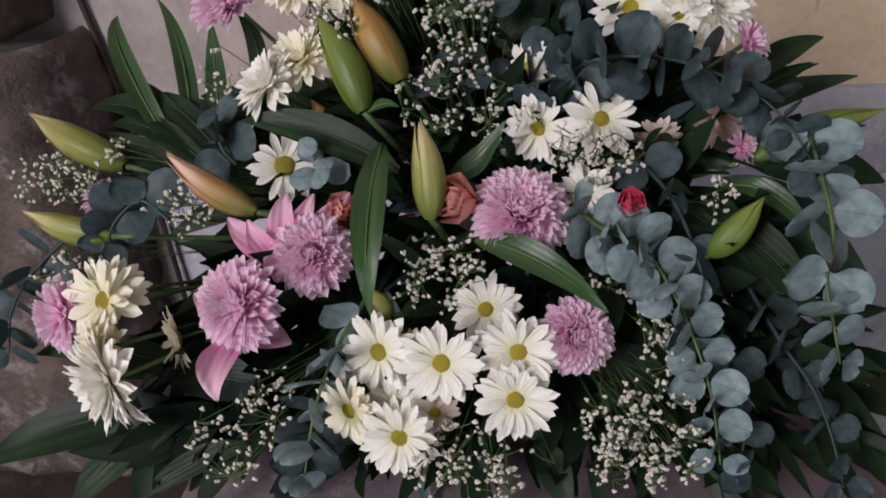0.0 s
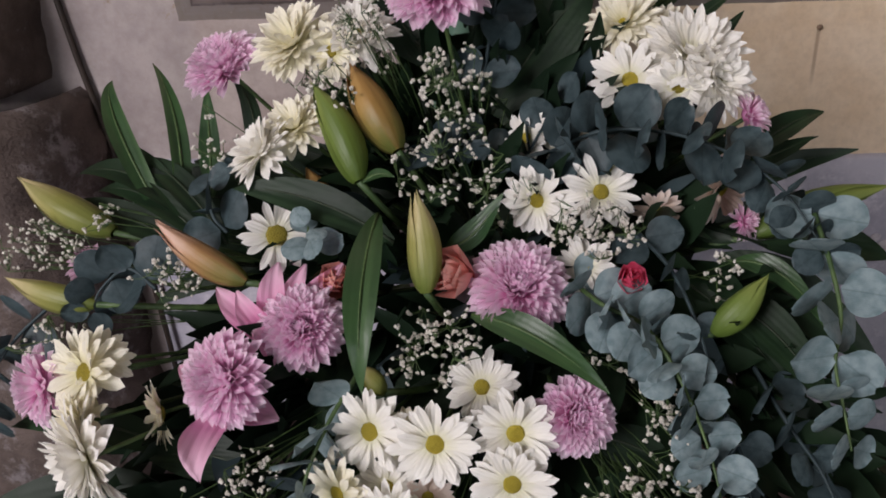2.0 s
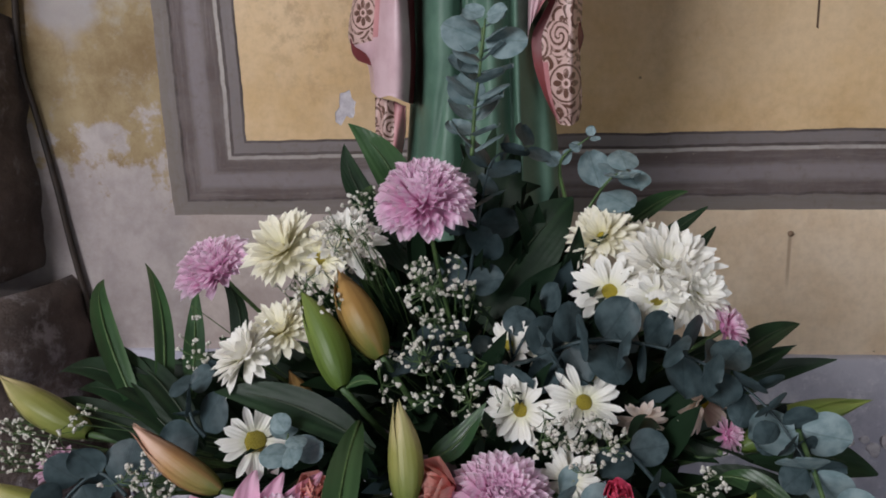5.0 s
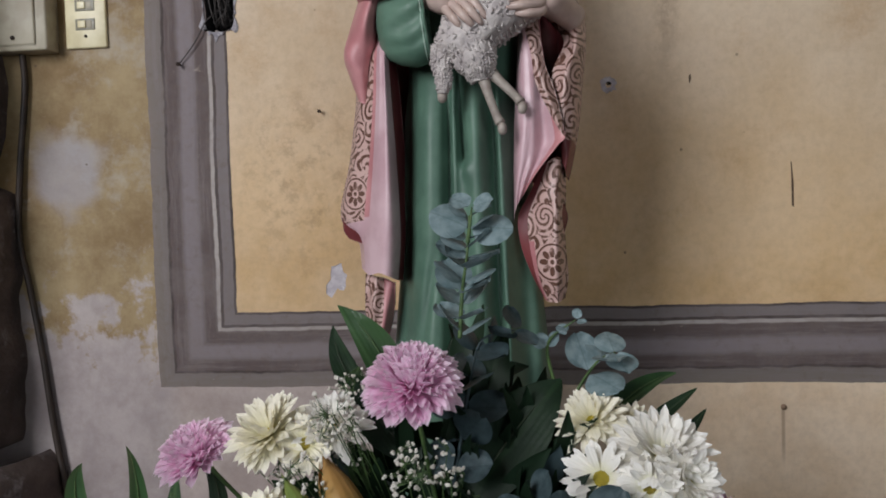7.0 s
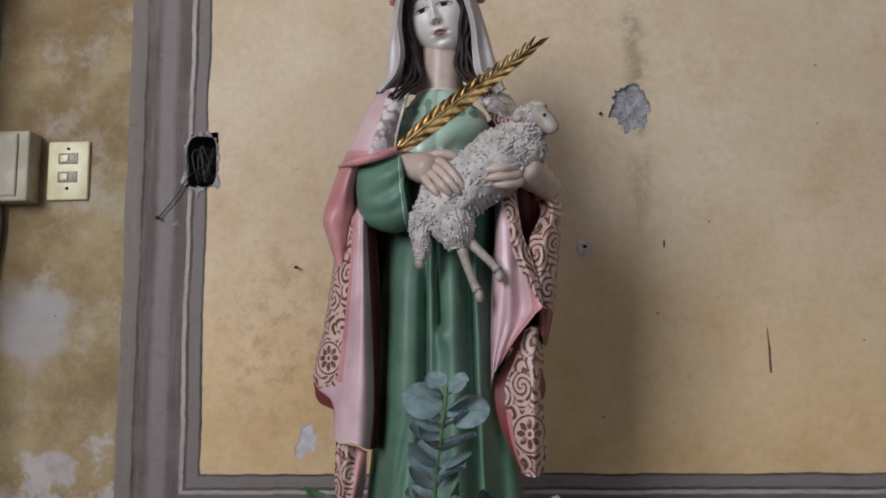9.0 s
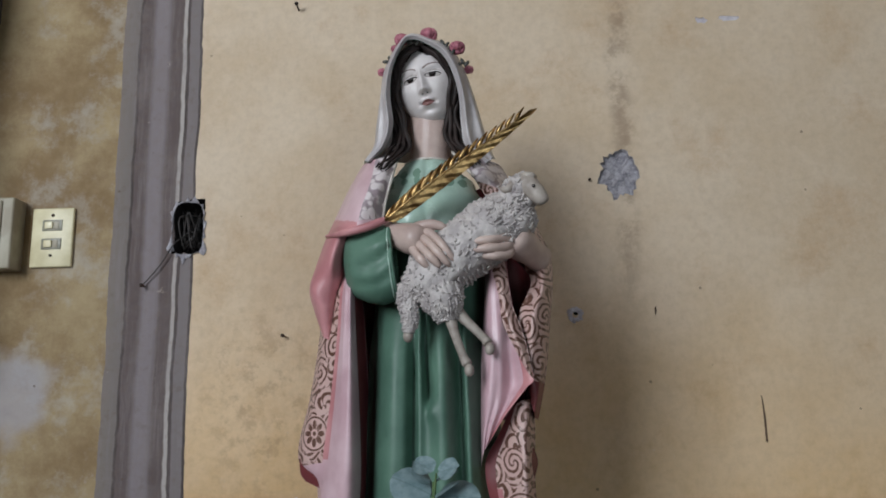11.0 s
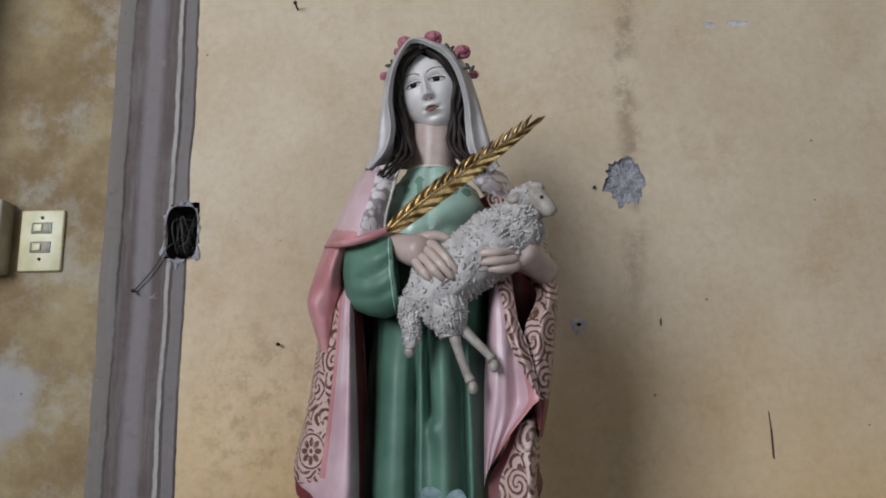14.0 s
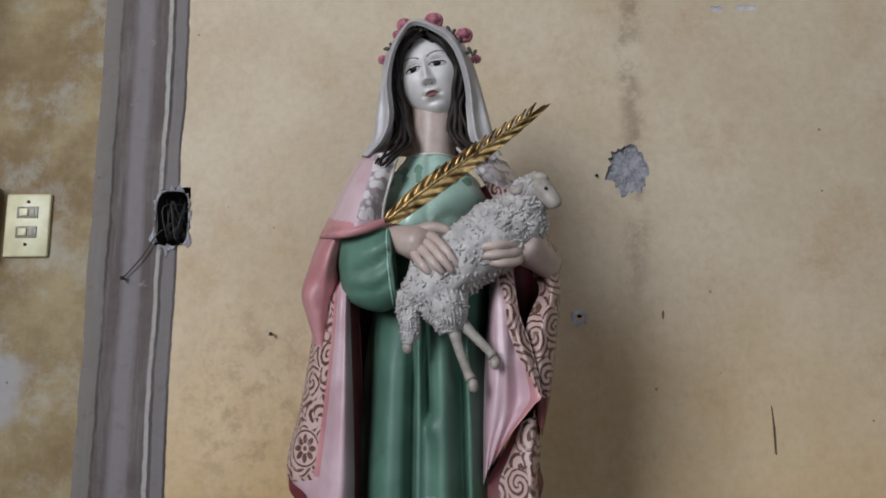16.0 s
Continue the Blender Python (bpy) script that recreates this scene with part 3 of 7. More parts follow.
def dado():
    """Grey-painted lower wall, slightly proud, with an uneven top edge."""
    bm = bmesh.new()

    def f(v, u):
        x = -0.70 + 2.6 * u
        top = 0.868 + 0.004 * noise.noise((x * 9, 0, 0)) + 0.002 * noise.noise((x * 40, 3, 0))
        prof = [(WALL_Y - 0.018, 0.0), (WALL_Y - 0.018, 0.4), (WALL_Y - 0.018, top - 0.006), (WALL_Y - 0.012, top), (WALL_Y + 0.01, top + 0.001)]
        y, z = prof[round(v * 4)]
        return Vector((x, y + 0.002 * noise.noise((x * 20, z * 20, 1)), z))
    grid(bm, 4, 130, f)
    tagged(new("trim", mesh_of("trim", bm, M_DADO)), "flaking blue-grey painted dado along the wall foot", "dado", kind="structure")
    rnd = random.Random(5)
    bm = bmesh.new()
    for _ in range(26):
        x = rnd.uniform(0.70, 0.98)
        z = 0.70 + 0.09 * rnd.gauss(0, 0.5)
        r = rnd.uniform(0.004, 0.016)
        ball(bm, (x, WALL_Y - 0.0185, z), r, 0, 8, 5, (1, 0.12, 0.8), None, 0.5, 90)
    tagged(new("flaking_paint", mesh_of("flaking_paint", bm, M_PALE)), "white flakes of paint lifting off the grey dado", "paint flakes", kind="stuff")


dado()


def pier():
    """Rough dark stone pier: a narrow upper block over a bulging lower one."""
    bm = bmesh.new()

    def block(z0, z1, edge, depth, round_, seed):
        def f(v, u):
            z = z0 + (z1 - z0) * v
            s = u * 2.0
            cap = min(1.0, min(v, 1 - v) / 0.025)
            cap = math.sqrt(max(0.0, 1 - (1 - cap) ** 2))
            wob = 0.042 * noise.noise((z * 4, seed, 0)) + 0.016 * noise.noise((z * 17, seed, 4))
            xr = edge + wob - 0.03 * (1 - cap)
            dep = depth * (0.75 + 0.25 * cap)
            if s < 1:
                x, y = xr - round_ * (1 - math.cos(s * math.pi / 2)), WALL_Y + 0.02 - (dep + 0.02) * math.sin(s * math.pi / 2)
            else:
                x, y = xr - round_ - (s - 1) * 0.9, WALL_Y - dep
            n = noise.noise((x * 7, z * 7, seed + 9)) * 0.02 + noise.noise((x * 22, z * 22, seed)) * 0.008
            return Vector((x + n * 0.5, y - n, z))
        grid(bm, 40, 60, f)
    block(1.035, 1.56, -0.806, 0.22, 0.05, 1.0)
    block(1.565, 5.48, -0.815, 0.24, 0.04, 5.0)
    block(-0.02, 1.03, -0.735, 0.26, 0.10, 3.0)
    tagged(new("pier", mesh_of("pier", bm, M_PIER)), "rough dark stone pier with worn bulging blocks", "pier", kind="structure")


pier()


def plinth():
    """Rounded-corner masonry block under the flowers."""
    bm = bmesh.new()
    x0, x1, y0, y1, r = -0.16, 0.515, 0.12, 0.715, 0.11

    def f(v, u):
        a = 2 * math.pi * u
        cx, cy = (x0 + x1) / 2, (y0 + y1) / 2
        hx, hy = (x1 - x0) / 2, (y1 - y0) / 2
        k = 5.0
        c, s = math.cos(a), math.sin(a)
        q = (abs(c) ** k + abs(s) ** k) ** (-1 / k)
        prof = [(0.0, 0.857), (0.55, 0.857), (0.93, 0.857), (0.975, 0.852), (0.995, 0.838), (1.0, 0.81), (1.0, 0.5), (1.0, -0.005)]
        fr, z = prof[round(v * 7)]
        p = Vector((cx + hx * q * c * fr, cy + hy * q * s * fr, z))
        n = noise.noise(p * 9) * 0.006 + noise.noise(p * 30) * 0.002
        return p + Vector((c * n * fr, s * n * fr, n * 0.6))
    grid(bm, 7, 96, f, True)
    tagged(new("plinth", mesh_of("plinth", bm, M_PLINTH)), "mauve-grey painted masonry plinth with rounded corners", "plinth", kind="structure")
    bm = bmesh.new()

    def g(v, u):
        a, rr = 2 * math.pi * u, 0.13 + 0.0 * v
        prof = [(0.0, 0.875), (0.17, 0.875), (0.185, 0.868), (0.185, 0.80), (0.16, 0.78), (0.16, 0.12), (0.2, 0.1), (0.2, -0.005)]
        fr, z = prof[round(v * 7)]
        return Vector((0.12 + fr * math.cos(a), 1.19 + fr * math.sin(a), z))
    grid(bm, 7, 48, g, True)
    tagged(new("pedestal", mesh_of("pedestal", bm, M_PLINTH)), "mauve-grey round pedestal under the statue", "pedestal", kind="structure")


plinth()


def switch_plate():
    t = empty("light_switch", (-0.641, WALL_Y, 1.886), "aged ivory two-rocker light switch plate", "light switch")
    bm = bmesh.new()
    box(bm, -0.042, 0.042, -0.008, 0, -0.059, 0.059, 0, 0.003)
    part("plate", bm, M_IVORY, t)
    for z in (0.024, -0.013):
        bm = bmesh.new()
        box(bm, -0.020, 0.020, -0.0095, -0.007, z - 0.011, z + 0.011, 0, 0.001)
        seat = part("rocker_frame", bm, M_KNOB, t)
        bm = bmesh.new()
        box(bm, -0.014, 0.002, -0.0125, -0.009, z - 0.007, z + 0.007, 0, 0.001)
        part("rocker", bm, M_IVORY, seat)
        bm = bmesh.new()
        box(bm, 0.003, 0.014, -0.0108, -0.009, z - 0.007, z + 0.007, 0, 0.001)
        part("rocker_low_half", bm, M_BOX, seat)
    for z in (0.044, -0.036):
        bm = bmesh.new()
        tube(bm, [(0, -0.007, z), (0, -0.0098, z)], 0.003, 10)
        part("screw", bm, M_IRON, t)


switch_plate()


def meter_box():
    t = empty("junction_box", (-0.758, WALL_Y, 1.892), "grey-beige surface-mounted electrical junction box", "junction box")
    bm = bmesh.new()
    box(bm, -0.058, 0.058, -0.045, 0, -0.072, 0.068, 0, 0.004)
    part("body", bm, M_BOX, t)
    bm = bmesh.new()
    box(bm, -0.056, 0.036, -0.050, -0.044, -0.062, 0.062, 0, 0.003)
    cover = part("cover", bm, M_BOX, t)
    for z in (-0.048, 0.05):
        bm = bmesh.new()
        tube(bm, [(-0.008, -0.0495, z), (-0.008, -0.052, z)], 0.0045, 10)
        part("screw", bm, M_IRON, cover)


meter_box()


def hanging_cable():
    bm = bmesh.new()
    tube(bm, spline([(-0.773, 1.488, 1.83), (-0.772, 1.490, 1.75), (-0.789, 1.488, 1.60), (-0.797, 1.486, 1.46), (-0.782, 1.489, 1.36), (-0.762, 1.49, 1.22), (-0.745, 1.488, 1.08), (-0.722, 1.485, 0.94), (-0.700, 1.470, 0.80), (-0.68, 1.46, 0.5), (-0.67, 1.45, 0.02)], 60), 0.0065, 8)
    tagged(new("cable", mesh_of("cable", bm, M_CABLE)), "grimy brown cable running down the wall from the junction box", "cable")
    bm = bmesh.new()
    tube(bm, spline([(-0.83, 1.47, 2.6), (-0.812, 1.488, 2.3), (-0.806, 1.488, 2.15), (-0.81, 1.487, 1.97), (-0.80, 1.49, 1.95)], 30), 0.006, 8)
    tagged(new("cable", mesh_of("cable", bm, M_CABLE)), "old cable coming down to the junction box from above", "cable")


hanging_cable()


def nail(at, r=0.0035, out=0.012, drop=0.0, mat=None):
    bm = bmesh.new()
    x, z = at
    tube(bm, [(x, WALL_Y + 0.01, z), (x, WALL_Y - out, z - drop)], r * 0.5, 6)
    tube(bm, [(x, WALL_Y - out, z - drop), (x, WALL_Y - out - 0.002, z - drop)], r, 8)
    tagged(new("nail", mesh_of("nail", bm, mat or M_IRON)), "small rusty iron nail driven into the wall", "nail", "nails in the wall")


nail((-0.179, 1.684))
nail((-0.163, 2.345), 0.004, 0.02, -0.006)
nail((0.671, 1.108), 0.0055, 0.003, 0.0, M_PAINTED_NAIL)
nail((-0.454, 1.786), 0.004, 0.012)
nail((0.405, 1.968), 0.003, 0.004)


def plaster_rim(cx, cz, rx, rz, inner, label, seed):
    """A ragged smear of pale plaster round a hole, a hair proud of the paint."""
    bm = bmesh.new()

    def f(v, u):
        a = 2 * math.pi * u
        q = (abs(math.cos(a)) ** 4 + abs(math.sin(a)) ** 4) ** -0.25 if rx > 0.02 else 1.0
        out = 1 + 0.42 * noise.noise((3 * math.cos(a), 3 * math.sin(a), seed)) + 0.22 * noise.noise((9 * math.cos(a), 9 * math.sin(a), seed))
        r = inner + (out - inner) * v
        return Vector((cx + rx * q * r * math.cos(a), WALL_Y - 0.0015 - 0.0025 * math.sin(math.pi * v) * (1 + noise.noise((a * 3, v, seed))), cz + rz * q * r * math.sin(a)))
    grid(bm, 4, 64, f, True)
    tagged(new("plaster_patch", mesh_of("plaster_patch", bm, M_PALE if rx < 0.02 else M_BARE)), label, "plaster patch", kind="structure")


plaster_rim(-0.3725, 1.897, 0.0335, 0.0575, 0.89, "pale ragged plaster round the broken socket hole", 2.0)
plaster_rim(0.366, 1.711, 0.014, 0.014, 0.4, "pale plaster ring round a small drilled hole", 6.0)


def loose_wires():
    rnd = random.Random(12)
    t = empty("loose_wiring", (-0.372, WALL_Y, 1.9), "tangle of old wires in the broken wall socket hole", "wiring")
    for i in range(9):
        a = Vector((rnd.uniform(-0.02, 0.02), 0.045, rnd.uniform(-0.04, 0.04)))
        pts = [a] + [Vector((rnd.uniform(-0.024, 0.022), rnd.uniform(0.0, 0.04), rnd.uniform(-0.045, 0.04))) for _ in range(3)]
        bm = bmesh.new()
        tube(bm, spline(pts, 14), 0.0016, 5)
        part("wire", bm, M_WIRE, t)
    bm = bmesh.new()
    tube(bm, spline([(0.0, 0.02, -0.01), (-0.022, -0.006, -0.03), (-0.05, -0.008, -0.075), (-0.082, -0.006, -0.112)], 16), 0.0014, 5)
    part("wire", bm, M_WIRE, t, "bare wire end bent out over the frame")


loose_wires()


# ---- the statue: one painted carving ----
def lerp_table(table, z):
    """Values between the rows (z, a, b, ...) of a table that runs from high to low."""
    if z >= table[0][0]:
        return table[0][1:]
    for r0, r1 in zip(table, table[1:]):
        if z >= r1[0]:
            t = (r0[0] - z) / (r0[0] - r1[0])
            t = t * t * (3 - 2 * t)
            return [a + (b - a) * t for a, b in zip(r0[1:], r1[1:])]
    return table[-1][1:]


def bell(x, c, w):
    return math.exp(-((x - c) / w) ** 2)


def loft(bm, sections, rows, cols, mat, thick=0.004, wave=None):
    """Carved cloth: a smooth sheet through cross-sections of equal count, with a back and closed edges."""
    lines = [spline(sec, cols + 1) for sec in sections]
    net = [spline(col, rows + 1) for col in zip(*lines)]

    def place(v, u, back):
        p = net[round(u * cols)][round(v * rows)].copy()
        if wave:
            p.y += wave(v, u)
        p.y += back
        return p
    a, _ = grid(bm, rows, cols, lambda v, u: place(v, u, 0.0), False, mat)
    b, flipped = grid(bm, rows, cols, lambda v, u: place(v, u, thick), False, mat)
    for fc in flipped:
        fc.normal_flip()
    rim = lambda n: [n[i][0] for i in range(rows)] + [n[rows][j] for j in range(cols)] + [n[i][cols] for i in range(rows, 0, -1)] + [n[0][j] for j in range(cols, 0, -1)]
    ra, rb = rim(a), rim(b)
    for i in range(len(ra)):
        k = (i + 1) % len(ra)
        fc = bm.faces.new((ra[i], rb[i], rb[k], ra[k]))
        fc.material_index = ra[i].link_faces[0].material_index


def statue():
    bm = bmesh.new()
    slots = [S_ROBE, S_PINK, S_DEEP, S_RED, S_BORDER, S_VEIL, S_SKIN, S_HAND, S_HAIR, S_EYES, S_SCLERA, S_BROW, S_LIPS, S_WOOL, S_HOOF, S_RIM, S_GOLD, S_TINY_ROSE, S_TINY_LEAF, S_BODICE, S_LACE]
    ROBE, PINK, DEEP, RED, BORDER, VEIL, SKIN, HAND, HAIR, EYES, SCLERA, BROW, LIPS, WOOL, HOOF, RIM, GOLD, TROSE, TLEAF, BODICE, NET = range(21)
    CX, CY, NECK = 0.122, 1.19, 1.908
    # robe: rings from neck to hem, z, half width, half depth
    body = [(NECK, 0.036, 0.038), (1.896, 0.047, 0.048), (1.872, 0.070, 0.060), (1.84, 0.082, 0.076), (1.80, 0.084, 0.084), (1.755, 0.080, 0.080), (1.70, 0.082, 0.080), (1.60, 0.092, 0.092), (1.45, 0.102, 0.100), (1.25, 0.116, 0.110), (1.0, 0.135, 0.120), (0.875, 0.146, 0.128)]

    def ease(x, lo, hi):
        t = min(1.0, max(0.0, (x - lo) / (hi - lo)))
        return t * t * (3 - 2 * t)

    def robe_fold(x, z):
        """Depth of the drapery in front, by place across the skirt."""
        k = ease(1.73 - z, 0.0, 0.14)
        u = CX + (x - CX) / (1 + 0.45 * (1.6 - z))
        g = 0.013 * bell(u, 0.074, 0.019) + 0.013 * bell(u, 0.143, 0.013) + 0.006 * bell(u, 0.1115, 0.005) + 0.007 * bell(u, 0.1735, 0.004)
        g -= 0.020 * bell(u, 0.1025, 0.0055)
        g -= 0.020 * bell(u, 0.1195 + 0.05 * max(0, 1.62 - z), 0.0050) * ease(z, 1.540, 1.565)
        g += 0.007 * bell(u, 0.1285, 0.006) * bell(z, 1.540, 0.012)
        g -= 0.020 * bell(u, 0.164, 0.0065) + 0.020 * bell(u, 0.196, 0.014) + 0.016 * bell(u, 0.040, 0.010)
        g -= 0.007 * bell(u, 0.052 + 0.10 * max(0, 1.66 - z), 0.003) * ease(z, 1.60, 1.66)
        g -= 0.007 * bell(u, 0.086 - 0.12 * max(0, 1.45 - z), 0.006) * ease(1.45 - z, 0.0, 0.08)
        return 1.25 * g * k

    def robe(v, u):
        z = NECK - (NECK - 0.875) * v
        rx, ry = lerp_table(body, z)
        a = 2 * math.pi * u
        x, y = CX + rx * math.cos(a), CY - 0.012 + ry * math.sin(a)
        front = max(0.0, -math.sin(a)) ** 0.5
        y -= robe_fold(x, z) * front
        bust = 0.010 * (bell(x, 0.090, 0.026) + bell(x, 0.154, 0.026)) * bell(z, 1.815, 0.032) - 0.004 * bell(x, 0.122, 0.006) * ease(z, 1.78, 1.83)
        y -= bust * front + 0.0012 * noise.noise((x * 40, z * 12, 3)) * front
        return Vector((x, y, z))

    def robe_mat(v, u):
        z = NECK - (NECK - 0.875) * v
        # the chest takes the paler green, lightened in colour as a highlight
        return BODICE if z > 1.775 else ROBE
    grid(bm, 170, 180, robe, True, robe_mat)
    # collar
    tube(bm, [(CX + 0.0365 * math.cos(a * math.pi / 12), CY - 0.012 + 0.0385 * math.sin(a * math.pi / 12), NECK) for a in range(25)], 0.0019, 6, RIM)

    # mantle over the arm that holds the palm: shoulder cape with a stencilled neck edge
    cape = [[(0.0821, 1.1250, 1.9135), (0.0655, 1.1050, 1.9015), (0.0433, 1.1150, 1.9001), (0.0272, 1.1450, 1.9035), (0.0126, 1.2100, 1.9183)],
            [(0.0749, 1.0900, 1.8638), (0.0603, 1.0730, 1.8565), (0.0409, 1.0780, 1.8552), (0.0162, 1.1150, 1.8623), (-0.0058, 1.2100, 1.8856)],
            [(0.0670, 1.0800, 1.8275), (0.0513, 1.0580, 1.8197), (0.0329, 1.0580, 1.8186), (0.0043, 1.1050, 1.8269), (-0.0223, 1.2100, 1.8497)],
            [(0.0654, 1.0750, 1.8021), (0.0488, 1.0500, 1.7957), (0.0291, 1.0460, 1.7938), (-0.0023, 1.0920, 1.8009), (-0.0354, 1.2100, 1.8208)],
            [(0.0741, 1.0700, 1.7941), (0.0536, 1.0420, 1.7829), (0.0302, 1.0400, 1.7779), (-0.0015, 1.0800, 1.7833), (-0.0419, 1.2100, 1.8073)]]
    loft(bm, cape, 40, 40, lambda v, u: NET if u < 0.42 and v < 0.74 else DEEP if v > 0.86 or (v > 0.62 and u > 0.45 and v > 0.9 - 0.3 * u) else PINK, 0.006,
         lambda v, u: 0.003 * math.sin(v * 26 - u * 5) * ease(v, 0.72, 0.95))
    tube(bm, spline([row[0] for row in cape], 24), 0.0022, 8, RIM)
    tube(bm, spline([(0.0877, 1.0520, 1.8027), (0.0712, 1.0450, 1.7934), (0.0473, 1.0360, 1.7819), (0.0170, 1.0460, 1.7771), (-0.0188, 1.1000, 1.7851)], 24), [0.0025 + 0.0035 * math.sin(math.pi * i / 23) for i in range(24)], 10, DEEP)
    elbow = [[(0.0201, 1.0850, 1.7869), (0.0033, 1.0700, 1.7805), (-0.0209, 1.1150, 1.7873), (-0.0427, 1.2100, 1.8039)],
             [(0.0081, 1.1100, 1.7503), (-0.0068, 1.0720, 1.7401), (-0.0339, 1.1100, 1.7448), (-0.0571, 1.2100, 1.7603)],
             [(0.0033, 1.1180, 1.7162), (-0.0117, 1.0850, 1.7020), (-0.0410, 1.1000, 1.7086), (-0.0631, 1.2100, 1.7228)],
             [(-0.0017, 1.1220, 1.6885), (-0.0156, 1.0920, 1.6746), (-0.0361, 1.1080, 1.6793), (-0.0534, 1.2100, 1.6888)],
             [(-0.0093, 1.1250, 1.6456), (-0.0161, 1.1050, 1.6401), (-0.0266, 1.1200, 1.6456), (-0.0412, 1.2100, 1.6527)]]
    loft(bm, elbow, 40, 30, DEEP, 0.005, lambda v, u: 0.005 * math.sin(u * 9 + v * 11) * math.sin(math.pi * v) * (1 - u))
    # the long fall below it: stencilled border, then the smooth pink turn
    fall = [[(-0.0338, 1.2100, 1.7646), (-0.0135, 1.1350, 1.7446), (0.0042, 1.1200, 1.7444), (0.0126, 1.1100, 1.7430), (0.0188, 1.1120, 1.7432), (0.0229, 1.1600, 1.7528)],
            [(-0.0448, 1.2100, 1.7228), (-0.0202, 1.1250, 1.7012), (0.0040, 1.0920, 1.7016), (0.0154, 1.0730, 1.6997), (0.0218, 1.0820, 1.7010), (0.0241, 1.1500, 1.7125)],
            [(-0.0505, 1.2100, 1.6537), (-0.0280, 1.1250, 1.6435), (0.0004, 1.0920, 1.6390), (0.0150, 1.0680, 1.6360), (0.0243, 1.0780, 1.6369), (0.0279, 1.1600, 1.6461)],
            [(-0.0633, 1.2100, 1.5660), (-0.0399, 1.1250, 1.5618), (-0.0069, 1.0940, 1.5598), (0.0128, 1.0640, 1.5581), (0.0279, 1.0760, 1.5583), (0.0307, 1.1700, 1.5624)],
            [(-0.0803, 1.2100, 1.4818), (-0.0567, 1.1250, 1.4802), (-0.0157, 1.0960, 1.4859), (0.0102, 1.0620, 1.4816), (0.0304, 1.0760, 1.4810), (0.0310, 1.1800, 1.4784)],
            [(-0.0540, 1.2100, 1.4444), (-0.0324, 1.1300, 1.4443), (-0.0215, 1.1000, 1.4403), (0.0073, 1.0640, 1.4406), (0.0300, 1.0760, 1.4397), (0.0289, 1.1800, 1.4349)],
            [(-0.0490, 1.2100, 1.3998), (-0.0290, 1.1200, 1.4034), (-0.0142, 1.0900, 1.3976), (0.0063, 1.0680, 1.4010), (0.0254, 1.0780, 1.3908), (0.0233, 1.1800, 1.3818)]]
    loft(bm, fall, 70, 56, lambda v, u: (BORDER if v < 0.69 else PINK) if u < 0.37 else DEEP if u < 0.43 and v < 0.68 else PINK if u < 0.84 else RED, 0.005,
         lambda v, u: 0.0022 * math.sin(u * 22 + v * 3) * ease(u, 0.4, 0.6))
    loft(bm, [[(-0.0590, 1.1280, 1.4793), (-0.0383, 1.1120, 1.4819), (-0.0169, 1.1020, 1.4857)], [(-0.0579, 1.1300, 1.4599), (-0.0393, 1.1160, 1.4602), (-0.0230, 1.1080, 1.4588)], [(-0.0509, 1.1320, 1.4484), (-0.0369, 1.1200, 1.4441), (-0.0256, 1.1120, 1.4404)]], 14, 14, RED, 0.012)
    loft(bm, [[(-0.0254, 1.1180, 1.3965), (-0.0026, 1.1080, 1.3926), (0.0181, 1.1180, 1.3835)], [(-0.0268, 1.1120, 1.3548), (-0.0026, 1.0980, 1.3534), (0.0157, 1.1160, 1.3477)], [(-0.0245, 1.1120, 1.3275), (-0.0052, 1.1020, 1.3113), (0.0083, 1.1160, 1.3135)], [(-0.0102, 1.1160, 1.3058), (-0.0019, 1.1100, 1.3022), (0.0030, 1.1180, 1.3039)]], 24, 24,
         lambda v, u: BORDER if u < 0.62 else DEEP, 0.005, lambda v, u: 0.004 * math.sin(u * 12 + v * 4))

